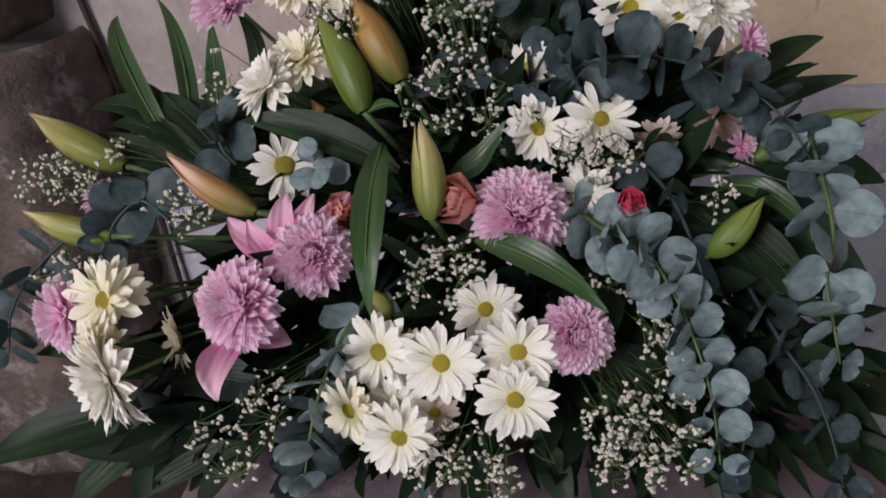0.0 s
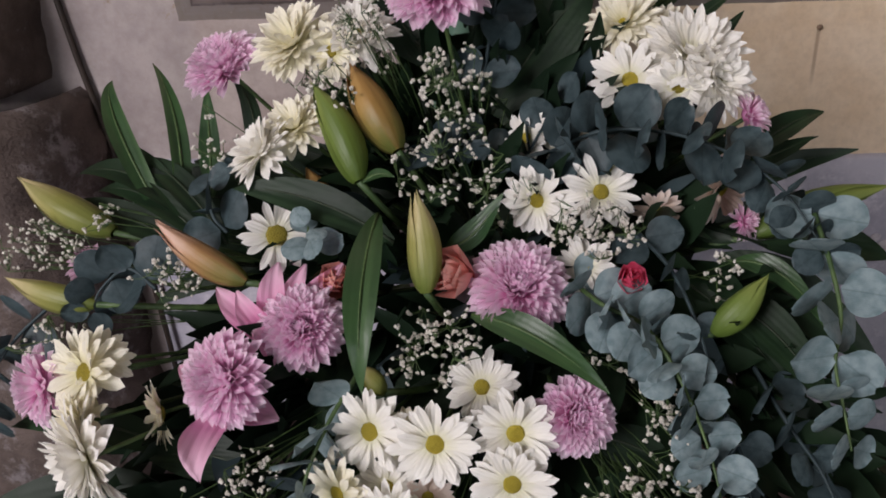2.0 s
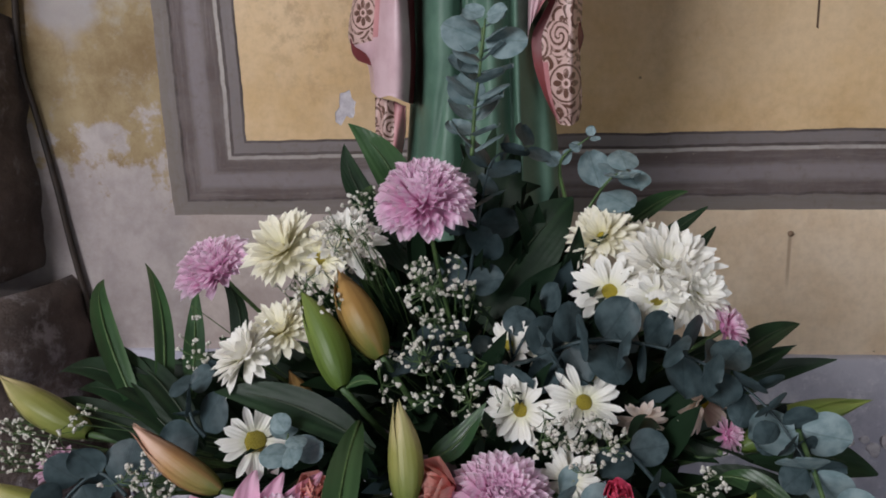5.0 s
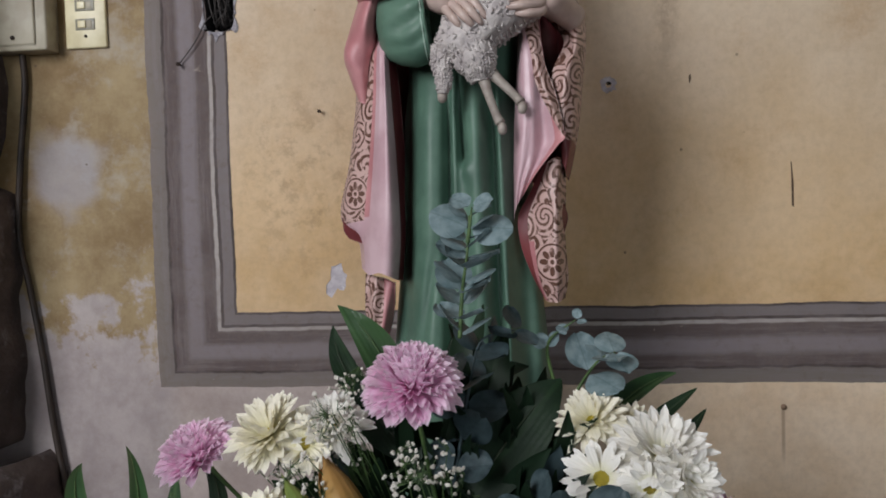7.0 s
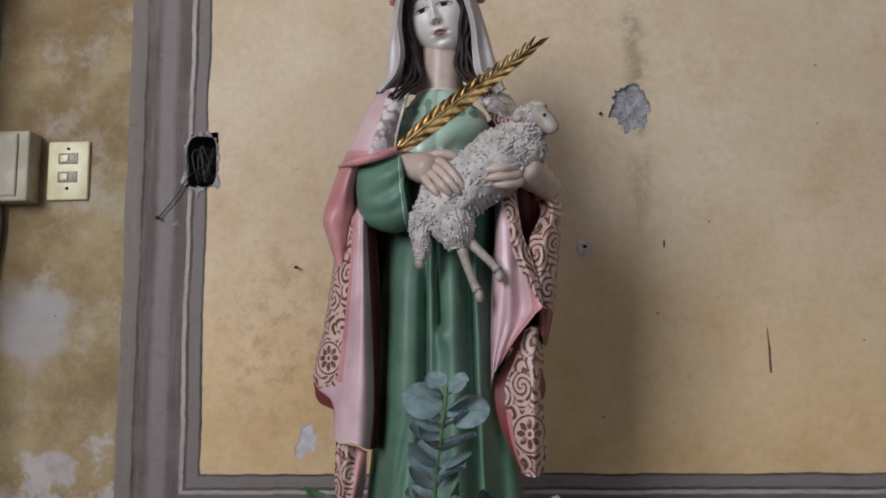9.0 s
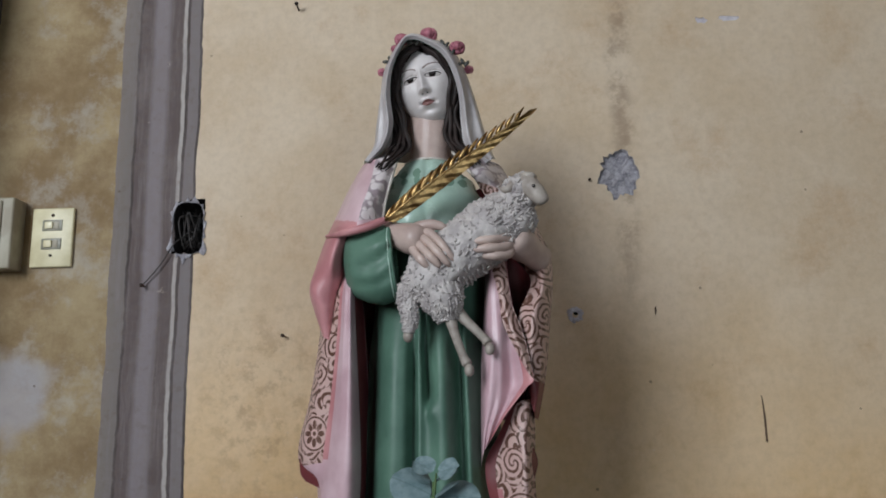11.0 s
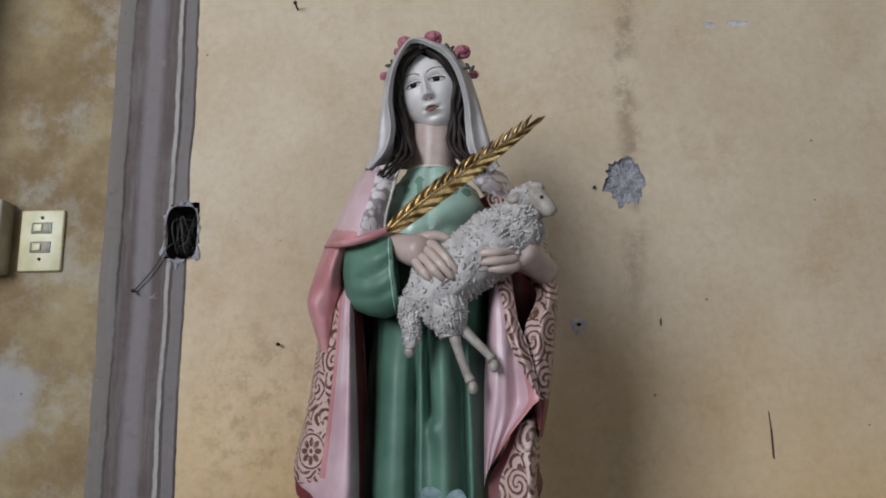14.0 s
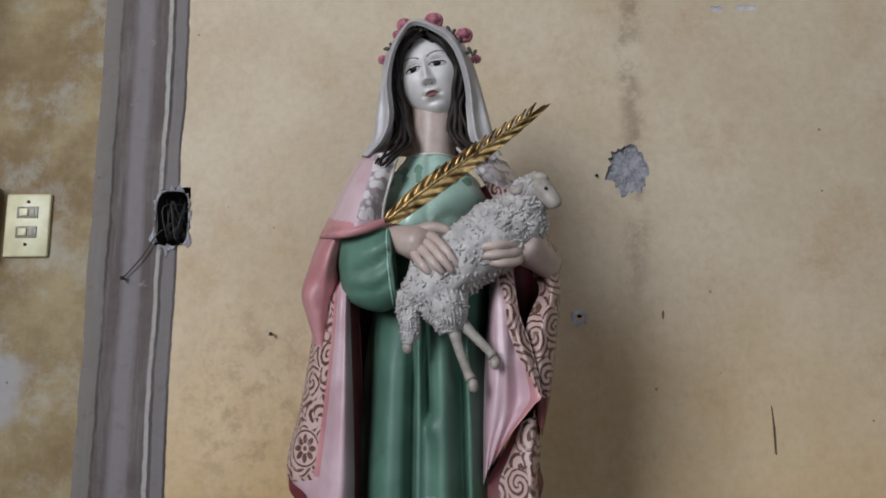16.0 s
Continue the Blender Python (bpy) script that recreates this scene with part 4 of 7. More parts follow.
    # mantle over the arm below the lamb
    cape2 = [[(0.1623, 1.1250, 1.9116), (0.1857, 1.1050, 1.8986), (0.2089, 1.1200, 1.8977), (0.2267, 1.1500, 1.8979), (0.2337, 1.2100, 1.9114)],
             [(0.1905, 1.0900, 1.8636), (0.2164, 1.0850, 1.8501), (0.2378, 1.1000, 1.8457), (0.2565, 1.1400, 1.8433), (0.2656, 1.2100, 1.8557)],
             [(0.2234, 1.1050, 1.8046), (0.2417, 1.0950, 1.8021), (0.2591, 1.1000, 1.8005), (0.2721, 1.1350, 1.8044), (0.2819, 1.2100, 1.8197)],
             [(0.2431, 1.1500, 1.7619), (0.2612, 1.1300, 1.7567), (0.2792, 1.1100, 1.7509), (0.2928, 1.1350, 1.7547), (0.3031, 1.2100, 1.7666)],
             [(0.2670, 1.1200, 1.7183), (0.2740, 1.0980, 1.7094), (0.2828, 1.0900, 1.7053), (0.2949, 1.1250, 1.7094), (0.3040, 1.2100, 1.7195)],
             [(0.2490, 1.0900, 1.6707), (0.2612, 1.0780, 1.6680), (0.2734, 1.0780, 1.6678), (0.2885, 1.1100, 1.6704), (0.2994, 1.2100, 1.6789)],
             [(0.2462, 1.0880, 1.6258), (0.2568, 1.0780, 1.6153), (0.2679, 1.0760, 1.6108), (0.2810, 1.1050, 1.6116), (0.2924, 1.2100, 1.6148)],
             [(0.2525, 1.0920, 1.5830), (0.2601, 1.0820, 1.5745), (0.2669, 1.0800, 1.5688), (0.2745, 1.1050, 1.5685), (0.2845, 1.2100, 1.5675)],
             [(0.2574, 1.0920, 1.5547), (0.2602, 1.0860, 1.5450), (0.2627, 1.0840, 1.5368), (0.2654, 1.1050, 1.5295), (0.2745, 1.2100, 1.5247)]]
    loft(bm, cape2, 80, 30, lambda v, u: NET if v < 0.13 else BORDER if v < 0.84 else RED, 0.005, lambda v, u: 0.002 * math.sin(u * 14 + v * 9))
    tube(bm, spline([(0.1609, 1.1180, 1.9087), (0.1750, 1.0880, 1.8828), (0.1912, 1.0780, 1.8596)], 14), 0.0022, 8, RIM)
    turn = [[(0.2052, 1.1600, 1.7722), (0.2109, 1.1250, 1.7661), (0.2191, 1.1200, 1.7651), (0.2283, 1.1220, 1.7653), (0.2355, 1.1300, 1.7665)],
            [(0.2028, 1.1500, 1.7311), (0.2079, 1.0880, 1.7225), (0.2164, 1.0780, 1.7210), (0.2261, 1.0850, 1.7218), (0.2352, 1.1100, 1.7251)],
            [(0.1985, 1.1500, 1.6690), (0.2022, 1.0820, 1.6634), (0.2148, 1.0660, 1.6619), (0.2299, 1.0720, 1.6594), (0.2429, 1.0900, 1.6599)],
            [(0.1944, 1.1500, 1.6155), (0.1990, 1.0790, 1.6132), (0.2143, 1.0610, 1.6124), (0.2330, 1.0720, 1.6125), (0.2530, 1.0640, 1.6134)],
            [(0.1929, 1.1500, 1.5779), (0.1976, 1.0760, 1.5779), (0.2128, 1.0600, 1.5778), (0.2336, 1.0740, 1.5761), (0.2627, 1.0560, 1.5800)],
            [(0.1915, 1.1500, 1.5407), (0.1956, 1.0750, 1.5460), (0.2080, 1.0600, 1.5491), (0.2265, 1.0680, 1.5542), (0.2519, 1.0560, 1.5664)],
            [(0.1907, 1.1500, 1.4965), (0.1942, 1.0760, 1.5088), (0.1998, 1.0620, 1.5165), (0.2118, 1.0640, 1.5257), (0.2250, 1.0600, 1.5333)],
            [(0.1907, 1.1400, 1.4599), (0.1929, 1.0800, 1.4758), (0.1958, 1.0700, 1.4875), (0.1987, 1.0680, 1.4924), (0.2029, 1.0660, 1.4986)]]
    loft(bm, turn, 60, 44, lambda v, u: PINK if u < 0.88 else DEEP, 0.005, lambda v, u: 0.0035 * math.sin(u * 21 - v * 4) * ease(u, 0.45, 0.6) * ease(v, 0.2, 0.5))
    edge = [[(0.2122, 1.1150, 1.7644), (0.2204, 1.1120, 1.7637), (0.2304, 1.1180, 1.7645)], [(0.2136, 1.0800, 1.7243), (0.2221, 1.0740, 1.7233), (0.2326, 1.0820, 1.7242)], [(0.2190, 1.0720, 1.6839), (0.2280, 1.0640, 1.6823), (0.2385, 1.0760, 1.6804)], [(0.2272, 1.0640, 1.6474), (0.2380, 1.0560, 1.6440), (0.2513, 1.0700, 1.6404)],
            [(0.2402, 1.0580, 1.6175), (0.2494, 1.0520, 1.6103), (0.2597, 1.0640, 1.6022)], [(0.2558, 1.0540, 1.5869), (0.2589, 1.0510, 1.5828), (0.2633, 1.0560, 1.5773)]]
    loft(bm, edge, 36, 12, lambda v, u: BORDER, 0.004)
    tail = [[(0.2312, 1.0820, 1.5393), (0.2411, 1.0740, 1.5481), (0.2502, 1.0700, 1.5523), (0.2585, 1.0850, 1.5528), (0.2684, 1.1600, 1.5533)],
            [(0.2136, 1.0880, 1.5051), (0.2266, 1.0820, 1.5072), (0.2415, 1.0700, 1.5084), (0.2546, 1.0760, 1.5082), (0.2666, 1.1500, 1.5042)],
            [(0.1974, 1.0920, 1.4737), (0.2143, 1.0880, 1.4720), (0.2368, 1.0700, 1.4708), (0.2517, 1.0660, 1.4707), (0.2640, 1.1300, 1.4725)],
            [(0.1997, 1.0940, 1.4359), (0.2157, 1.0840, 1.4325), (0.2358, 1.0660, 1.4335), (0.2506, 1.0620, 1.4336), (0.2627, 1.1100, 1.4342)],
            [(0.2127, 1.0940, 1.3968), (0.2223, 1.0820, 1.3904), (0.2369, 1.0640, 1.3891), (0.2501, 1.0600, 1.3895), (0.2649, 1.1000, 1.3889)],
            [(0.2294, 1.0900, 1.3623), (0.2336, 1.0820, 1.3573), (0.2408, 1.0720, 1.3556), (0.2497, 1.0700, 1.3558), (0.2597, 1.0900, 1.3598)]]
    loft(bm, tail, 60, 44, lambda v, u: RED if u < 0.20 else DEEP if u < 0.30 and v > 0.55 else BORDER, 0.006)
    loft(bm, [[(0.2560, 1.1000, 1.4912), (0.2626, 1.1100, 1.4887)], [(0.2566, 1.0900, 1.4737), (0.2668, 1.1100, 1.4707)], [(0.2550, 1.1000, 1.4511), (0.2616, 1.1100, 1.4505)]], 12, 6, RED, 0.010)

    # the mantle behind, closing the two sides
    def back(v, u):
        z = 1.885 - 0.36 * v
        a = math.pi * u
        half = 0.088 + 0.076 * min(1.0, v / 0.36) ** 0.7 - 0.030 * ease(v, 0.5, 1.0)
        fold = 0.006 * math.sin(u * 40) * ease(v, 0.1, 0.5)
        return Vector((0.122 - (half + fold) * math.cos(a), 1.20 + (0.085 + fold) * math.sin(a), z))
    grid(bm, 40, 60, back, False, PINK)
    _, lin_ = grid(bm, 40, 60, lambda v, u: back(v, u) + (Vector((0.122, 1.19, back(v, u).z)) - back(v, u)) * 0.05, False, RED)
    for fc in lin_:
        fc.normal_flip()

    # wide bell sleeve that sags below the wrist
    hoops = [((0.0075, 1.1000, 1.7487), 0.012, 0.012), ((0.0121, 1.0950, 1.7463), 0.036, 0.024), ((0.0235, 1.0850, 1.7423), 0.047, 0.033), ((0.0416, 1.0780, 1.7395), 0.0535, 0.038), ((0.0608, 1.0720, 1.7375), 0.0555, 0.040), ((0.0742, 1.0700, 1.7392), 0.0535, 0.039), ((0.0786, 1.0700, 1.7406), 0.050, 0.036)]
    centres = spline([h[0] for h in hoops], 41)

    def sleeve(v, u):
        s = v * (len(hoops) - 1)
        k = min(int(s), len(hoops) - 2)
        hz, hy = (hoops[k][i] + (hoops[k + 1][i] - hoops[k][i]) * (s - k) for i in (1, 2))
        a = 2 * math.pi * u
        c, sn = math.cos(a), math.sin(a)
        lean = 0.006 * max(0.0, -sn) * v - 0.004 * max(0.0, sn) * v
        crease = -0.007 * bell(sn, -0.15 + 0.9 * (v - 0.55), 0.16) * ease(v, 0.3, 0.6) + 0.005 * bell(sn, 0.25 + 0.5 * (v - 0.5), 0.14) * ease(v, 0.35, 0.7) - 0.005 * bell(sn, -0.62 + 0.5 * (v - 0.5), 0.10) * ease(v, 0.2, 0.5)
        p = centres[round(v * 40)]
        return p + Vector((lean, (hy + crease) * c * (1.0 if c < 0 else 0.9), hz * sn))
    grid(bm, 40, 56, sleeve, True, lambda v, u: ROBE)
    tube(bm, [sleeve(1.0, k / 40) + Vector((0.0008, 0, 0)) for k in range(41)], 0.0030, 7, ROBE)
    tube(bm, [sleeve(0.90, k / 40) for k in range(41)], 0.0012, 5, BODICE)
    grid(bm, 6, 40, lambda v, u: sleeve(1.0, u).lerp(centres[34], v * 0.98), True, ROBE)
    # hands
    def hand(wrist, palm, tips, thick, thumb):
        w, c = Vector(wrist), Vector(palm)
        tube(bm, spline([w, w.lerp(c, 0.45), c, c + (c - w).normalized() * thick * 0.9], 14), [thick * k for k in (0.84, 0.84, 0.84, 0.86, 0.88, 0.92, 0.97, 1.02, 1.05, 1.06, 1.04, 0.98, 0.86, 0.55)], 16, HAND)
        for base, knuckle, tip in tips:
            tube(bm, spline([c.lerp(Vector(base), 0.45), base, knuckle, tip], 12), [thick * k for k in (0.34, 0.33, 0.32, 0.33, 0.31, 0.27, 0.265, 0.285, 0.26, 0.24, 0.21, 0.11)], 10, HAND)
        tube(bm, spline(thumb, 9), [thick * k for k in (0.42, 0.42, 0.40, 0.38, 0.36, 0.36, 0.33, 0.28, 0.13)], 10, HAND)
    hand((0.0729, 1.0680, 1.7796), (0.1098, 1.0460, 1.7659),
         [((0.1320, 1.0340, 1.7712), (0.1500, 1.0200, 1.7505), (0.1642, 1.0220, 1.7303)), ((0.1272, 1.0300, 1.7612), (0.1439, 1.0150, 1.7407), (0.1587, 1.0190, 1.7229)), ((0.1201, 1.0300, 1.7535), (0.1342, 1.0150, 1.7353), (0.1470, 1.0190, 1.7218)), ((0.1108, 1.0320, 1.7476), (0.1214, 1.0200, 1.7328), (0.1295, 1.0230, 1.7226))],
         0.0205, [(0.1127, 1.0460, 1.7804), (0.1316, 1.0420, 1.7843), (0.1537, 1.0400, 1.7799)])
    hand((0.2807, 1.1120, 1.7458), (0.2464, 1.0620, 1.7634),
         [((0.2322, 1.0400, 1.7733), (0.2143, 1.0280, 1.7749), (0.1933, 1.0300, 1.7728)), ((0.2303, 1.0360, 1.7619), (0.2090, 1.0220, 1.7576), (0.1868, 1.0250, 1.7557)), ((0.2301, 1.0360, 1.7504), (0.2087, 1.0220, 1.7463), (0.1887, 1.0250, 1.7451)), ((0.2328, 1.0400, 1.7411), (0.2163, 1.0280, 1.7373), (0.1990, 1.0310, 1.7388))],
         0.0225, [(0.2468, 1.0480, 1.7782), (0.2396, 1.0400, 1.7883), (0.2356, 1.0400, 1.7971)])

    # lamb
    curls = random.Random(9)
    def wool(pts, radii, n=26, sides=26):
        line = spline(pts, n)
        rr = [radii[0] + 0.0] * n
        for i in range(n):
            s = i / (n - 1) * (len(radii) - 1)
            k = min(int(s), len(radii) - 2)
            rr[i] = radii[k] + (radii[k + 1] - radii[k]) * (s - k)
        for i, p in enumerate(line):
            d = (line[min(i + 1, n - 1)] - line[max(i - 1, 0)]).normalized()
            sd = d.cross(Vector((0, 1, 0))).normalized()
            up = sd.cross(d)
            ring = []
            for k in range(sides):
                a = 2 * math.pi * k / sides
                q = sd * math.cos(a) + up * math.sin(a)
                c = p + q * rr[i]
                ring.append(bm.verts.new(p + q * rr[i] * (1 + 0.16 * noise.noise(c * 130) + 0.10 * noise.noise(c * 60))))
                if rr[i] > 0.0085 and curls.random() < 0.8:
                    ball(bm, p + q * rr[i] * curls.uniform(0.95, 1.06), curls.uniform(0.0016, 0.0032), WOOL, 7, 5, (curls.uniform(0.9, 1.9), 0.7, curls.uniform(0.45, 0.8)), Matrix.Rotation(curls.uniform(0, 3), 3, "Y"))
            if i:
                for k in range(sides):
                    bm.faces.new((prev[k], prev[(k + 1) % sides], ring[(k + 1) % sides], ring[k])).material_index = WOOL
            else:
                bm.faces.new(ring[::-1]).material_index = WOOL
            prev = ring
        bm.faces.new(prev).material_index = WOOL
    wool([(0.101, 1.065, 1.705), (0.123, 1.056, 1.710), (0.167, 1.058, 1.744), (0.215, 1.062, 1.781), (0.246, 1.060, 1.799), (0.259, 1.058, 1.813)], [0.016, 0.036, 0.039, 0.042, 0.034, 0.018], 44, 44)
    wool([(0.234, 1.056, 1.789), (0.249, 1.048, 1.818), (0.258, 1.044, 1.835), (0.260, 1.046, 1.849)], [0.026, 0.025, 0.022, 0.008], 24, 30)
    wool([(0.139, 1.052, 1.703), (0.149, 1.046, 1.679), (0.154, 1.048, 1.658)], [0.033, 0.026, 0.013], 22, 30)
    wool([(0.103, 1.052, 1.700), (0.100, 1.045, 1.680), (0.104, 1.044, 1.662), (0.102, 1.046, 1.641)], [0.016, 0.012, 0.010, 0.008], 20, 18)
    tube(bm, spline([(0.258, 1.036, 1.837), (0.271, 1.028, 1.823), (0.281, 1.024, 1.809), (0.283, 1.025, 1.806)], 9), [0.014, 0.0145, 0.014, 0.0125, 0.0115, 0.0105, 0.0095, 0.008, 0.004], 12, HOOF)
    tube(bm, spline([(0.254, 1.034, 1.842), (0.267, 1.026, 1.843), (0.275, 1.028, 1.841)], 6), [0.006, 0.007, 0.006, 0.005, 0.0035, 0.001], 8, HOOF)
    tube(bm, spline([(0.244, 1.030, 1.835), (0.236, 1.026, 1.824), (0.226, 1.030, 1.829)], 6), [0.005, 0.006, 0.006, 0.005, 0.0035, 0.001], 8, HOOF)
    ball(bm, (0.270, 1.015, 1.826), 0.0024, EYES, 8, 6)
    for pts in ([(0.156, 1.046, 1.662), (0.163, 1.040, 1.636), (0.173, 1.044, 1.608), (0.178, 1.042, 1.598)], [(0.163, 1.050, 1.670), (0.184, 1.044, 1.648), (0.200, 1.050, 1.632), (0.205, 1.048, 1.625)]):
        tube(bm, spline(pts, 9), [0.0095, 0.0078, 0.0064, 0.006, 0.0058, 0.0056, 0.006, 0.007, 0.0066], 10, HOOF)
        ball(bm, Vector(pts[-1]) + Vector((0.002, -0.001, -0.007)), 0.0072, HOOF, 10, 8, (0.9, 0.9, 1.2))
    ball(bm, Vector((0.101, 1.046, 1.637)), 0.008, HOOF, 10, 8, (0.85, 0.9, 1.1))

    # gilded palm frond: a bright midrib, overlapping leaflets above it and a smooth fluted side below
    a0, a1 = Vector((0.0705, 1.045, 1.7935)), Vector((0.2690, 1.035, 1.9390))
    axis = (a1 - a0).normalized()
    side = axis.cross(Vector((0, -1, 0))).normalized()
    if side.z < 0:
        side = -side
    front = Vector((0, -1, 0))

    def rib(t):
        return a0.lerp(a1, t) + side * (-0.003 + 0.006 * math.sin(math.pi * t) * (1 - t))
    tube(bm, [rib(i / 20) + front * (0.0055 - 0.0025 * i / 20) for i in range(21)], [0.0021 - 0.0012 * i / 20 for i in range(21)], 8, GOLD)

    def lower(v, u):
        w = 0.0175 * math.sin(math.pi * (0.10 + 0.86 * v)) ** 0.6 * (1 - 0.45 * v)
        flute = 0.0008 * math.sin(v * 70 - u * 6)
        return rib(v) - side * (w * u) + axis * (0.010 * u) + front * (0.0045 - 0.005 * u + flute * u)
    grid(bm, 110, 6, lower, False, GOLD)
    grid(bm, 110, 6, lambda v, u: lower(v, u) - front * 0.003, False, GOLD)
    for k in range(15):
        t = k / 15.5
        base = rib(t) + front * 0.001
        size = (1 - 0.45 * t) * (0.75 + 0.25 * min(1.0, t * 6))
        tip = base + axis * 0.032 * size + side * 0.0150 * size
        mid = base + axis * 0.008 * size + side * 0.0100 * size + front * 0.004

        def blade(v, u, base=base, tip=tip, mid=mid, size=size):
            p = base * (1 - v) ** 2 + mid * 2 * v * (1 - v) + tip * v * v
            q = 2 * u - 1
            w = 0.0068 * size * math.sin(math.pi * (0.16 + 0.80 * v)) ** 0.7
            return p + (axis * 0.9 - side * 0.35) * q * w + front * (0.0040 * (1 - q * q) + 0.0016 * q)
        grid(bm, 8, 4, blade, False, GOLD)
        grid(bm, 8, 4, lambda v, u, blade=blade: blade(v, u) - front * 0.003, False, GOLD)

    # head, tipped towards one shoulder
    HX, HY, HZ = 0.0468, 0.050, 0.066
    head = Matrix.Translation((0.1235, 1.157, 2.027)) @ pose(0, 0, 0, 3, -12, -9)

    def face_shape(x, y, z):
        p = Vector((HX * x, HY * y, HZ * z))
        if z < 0:
            t = -z
            p.x *= 1 - 0.22 * t ** 2.6
            p.y *= 1 - 0.06 * t * t
        if y < 0:
            fx, fz, q = p.x, p.z, abs(p.x)
            g = -0.0060 * bell(q, 0.0160, 0.0110) * bell(fz, 0.003, 0.0085)
            g += 0.0030 * bell(q, 0.0170, 0.0085) * bell(fz, -0.0005, 0.0046)
            g += 0.0024 * bell(q, 0.0165, 0.0110) * bell(fz, 0.0125, 0.0050)
            g += 0.0022 * bell(q, 0.0230, 0.0100) * bell(fz, -0.018, 0.0120)
            # bridge, tip and wings of the nose
            run = ease(0.014 - fz, 0.0, 0.038)
            g += (0.0030 + 0.0100 * run) * bell(fx, 0, 0.0040 + 0.0020 * run) * ease(fz, -0.0285, -0.0225) * ease(0.022 - fz, 0.0, 0.016)
            g += 0.0034 * bell(q, 0.0062, 0.0030) * bell(fz, -0.0225, 0.0038)
            g -= 0.0016 * bell(q, 0.0, 0.0030) * bell(fz, -0.0300, 0.0024)
            # lips and chin
            g += 0.0036 * bell(fx, 0, 0.0085) * (bell(fz, -0.0350, 0.0026) + 1.05 * bell(fz, -0.0412, 0.0030))
            g -= 0.0022 * bell(fx, 0, 0.0100) * bell(fz, -0.0382, 0.0011)
            g -= 0.0020 * bell(q, 0.0115, 0.0035) * bell(fz, -0.0380, 0.0035)
            g -= 0.0024 * bell(fx, 0, 0.0110) * bell(fz, -0.0475, 0.0032)
            g += 0.0042 * bell(fx, 0, 0.0110) * bell(fz, -0.0570, 0.0062)
            p.y -= g * min(1, -y * 1.7)
        return p

    def sphere(v, u):
        a, b = math.pi * min(max(v, 0.002), 0.998), 2 * math.pi * u
        return math.sin(a) * math.cos(b), math.sin(a) * math.sin(b), math.cos(a)

    def face_mat(v, u):
        x, y, z = sphere(v, u)
        p = face_shape(x, y, z)
        q, fz = abs(p.x), p.z
        if y < 0:
            s = (q - 0.0176) / 0.0122
            if abs(s) < 1:
                up, low = 0.0050 * (1 - s * s) ** 0.7, -0.0038 * (1 - s * s) ** 0.8
                e = fz + 0.0002
                if low < e < up:
                    if up - e < 0.0014 or math.hypot(q - 0.0170, (e - 0.0009) * 0.95) < 0.0053:
                        return EYES
                    return SCLERA
                if up <= e < up + 0.0007:
                    return EYES
                # shade of the lid crease and lower lid, drawn as thin dark lines
                if up + 0.0028 < e < up + 0.0034 or low - 0.0008 < e <= low:
                    return BROW
            t = (q - 0.0055) / 0.0265
            if 0 < t < 1 and abs(fz - (0.0120 + 0.0058 * math.sin(t * 2.35))) < 0.0013 * (1.15 - 0.7 * t):
                return BROW
            m = q / 0.0108
            if m < 1:
                top = 0.0036 * (1 - m ** 1.7) * (0.82 + 0.8 * m * (1 - m))
                # lips, with the shade between them drawn as a dark line
                if -0.0046 * (1 - m * m) < fz + 0.0382 < top:
                    return HAIR if abs(fz + 0.0382) < 0.0005 else LIPS
            # nostril shade, coloured with the dark eye paint
            if bell(q, 0.0042, 0.0014) * bell(fz, -0.0266, 0.0009) > 0.6:
                return EYES
            # hairline: parted in the middle, running down to the temples
            if fz > 0.047 - 0.95 * max(0.0, q - 0.002) ** 0.97 and q > 0.0005 and fz > -0.02 and (fz > 0.032 or q > 0.038):
                return HAIR
        return SKIN if y < 0.1 else HAIR
    grid(bm, 300, 340, lambda v, u: head @ face_shape(*sphere(v, u)), True, face_mat)
    # neck in the darker hand paint, which puts the shade below the chin into colour
    tube(bm, spline([(0.1265, 1.170, 1.990), (0.1275, 1.168, 1.955), (0.126, 1.172, 1.925), (0.124, 1.178, 1.900), (0.122, 1.18, 1.88)], 18), [0.0302 + 0.0002 * abs(i - 6) + 0.012 * max(0.0, (i - 11) / 6) ** 2 for i in range(18)], 28, HAND)

    # hair: a cap under the veil and wavy falls beside the neck
    ball(bm, head @ Vector((0, 0.012, 0.010)), 0.050, HAIR, 32, 20, (0.93, 0.95, 1.14), head.to_3x3(), 0.03, 90)
    falls = [[(0.1123, 1.1120, 2.0704), (0.0884, 1.1120, 2.0526), (0.0759, 1.1250, 2.0298), (0.0756, 1.1350, 1.9983), (0.0802, 1.1450, 1.9640), (0.0875, 1.1350, 1.9272), (0.0756, 1.1120, 1.9001), (0.0622, 1.0820, 1.8728)],
             [(0.1203, 1.1120, 2.0701), (0.1471, 1.1120, 2.0508), (0.1622, 1.1250, 2.0273), (0.1631, 1.1350, 1.9959), (0.1584, 1.1450, 1.9619), (0.1638, 1.1350, 1.9278), (0.1795, 1.1120, 1.9008), (0.1945, 1.0880, 1.8777)]]
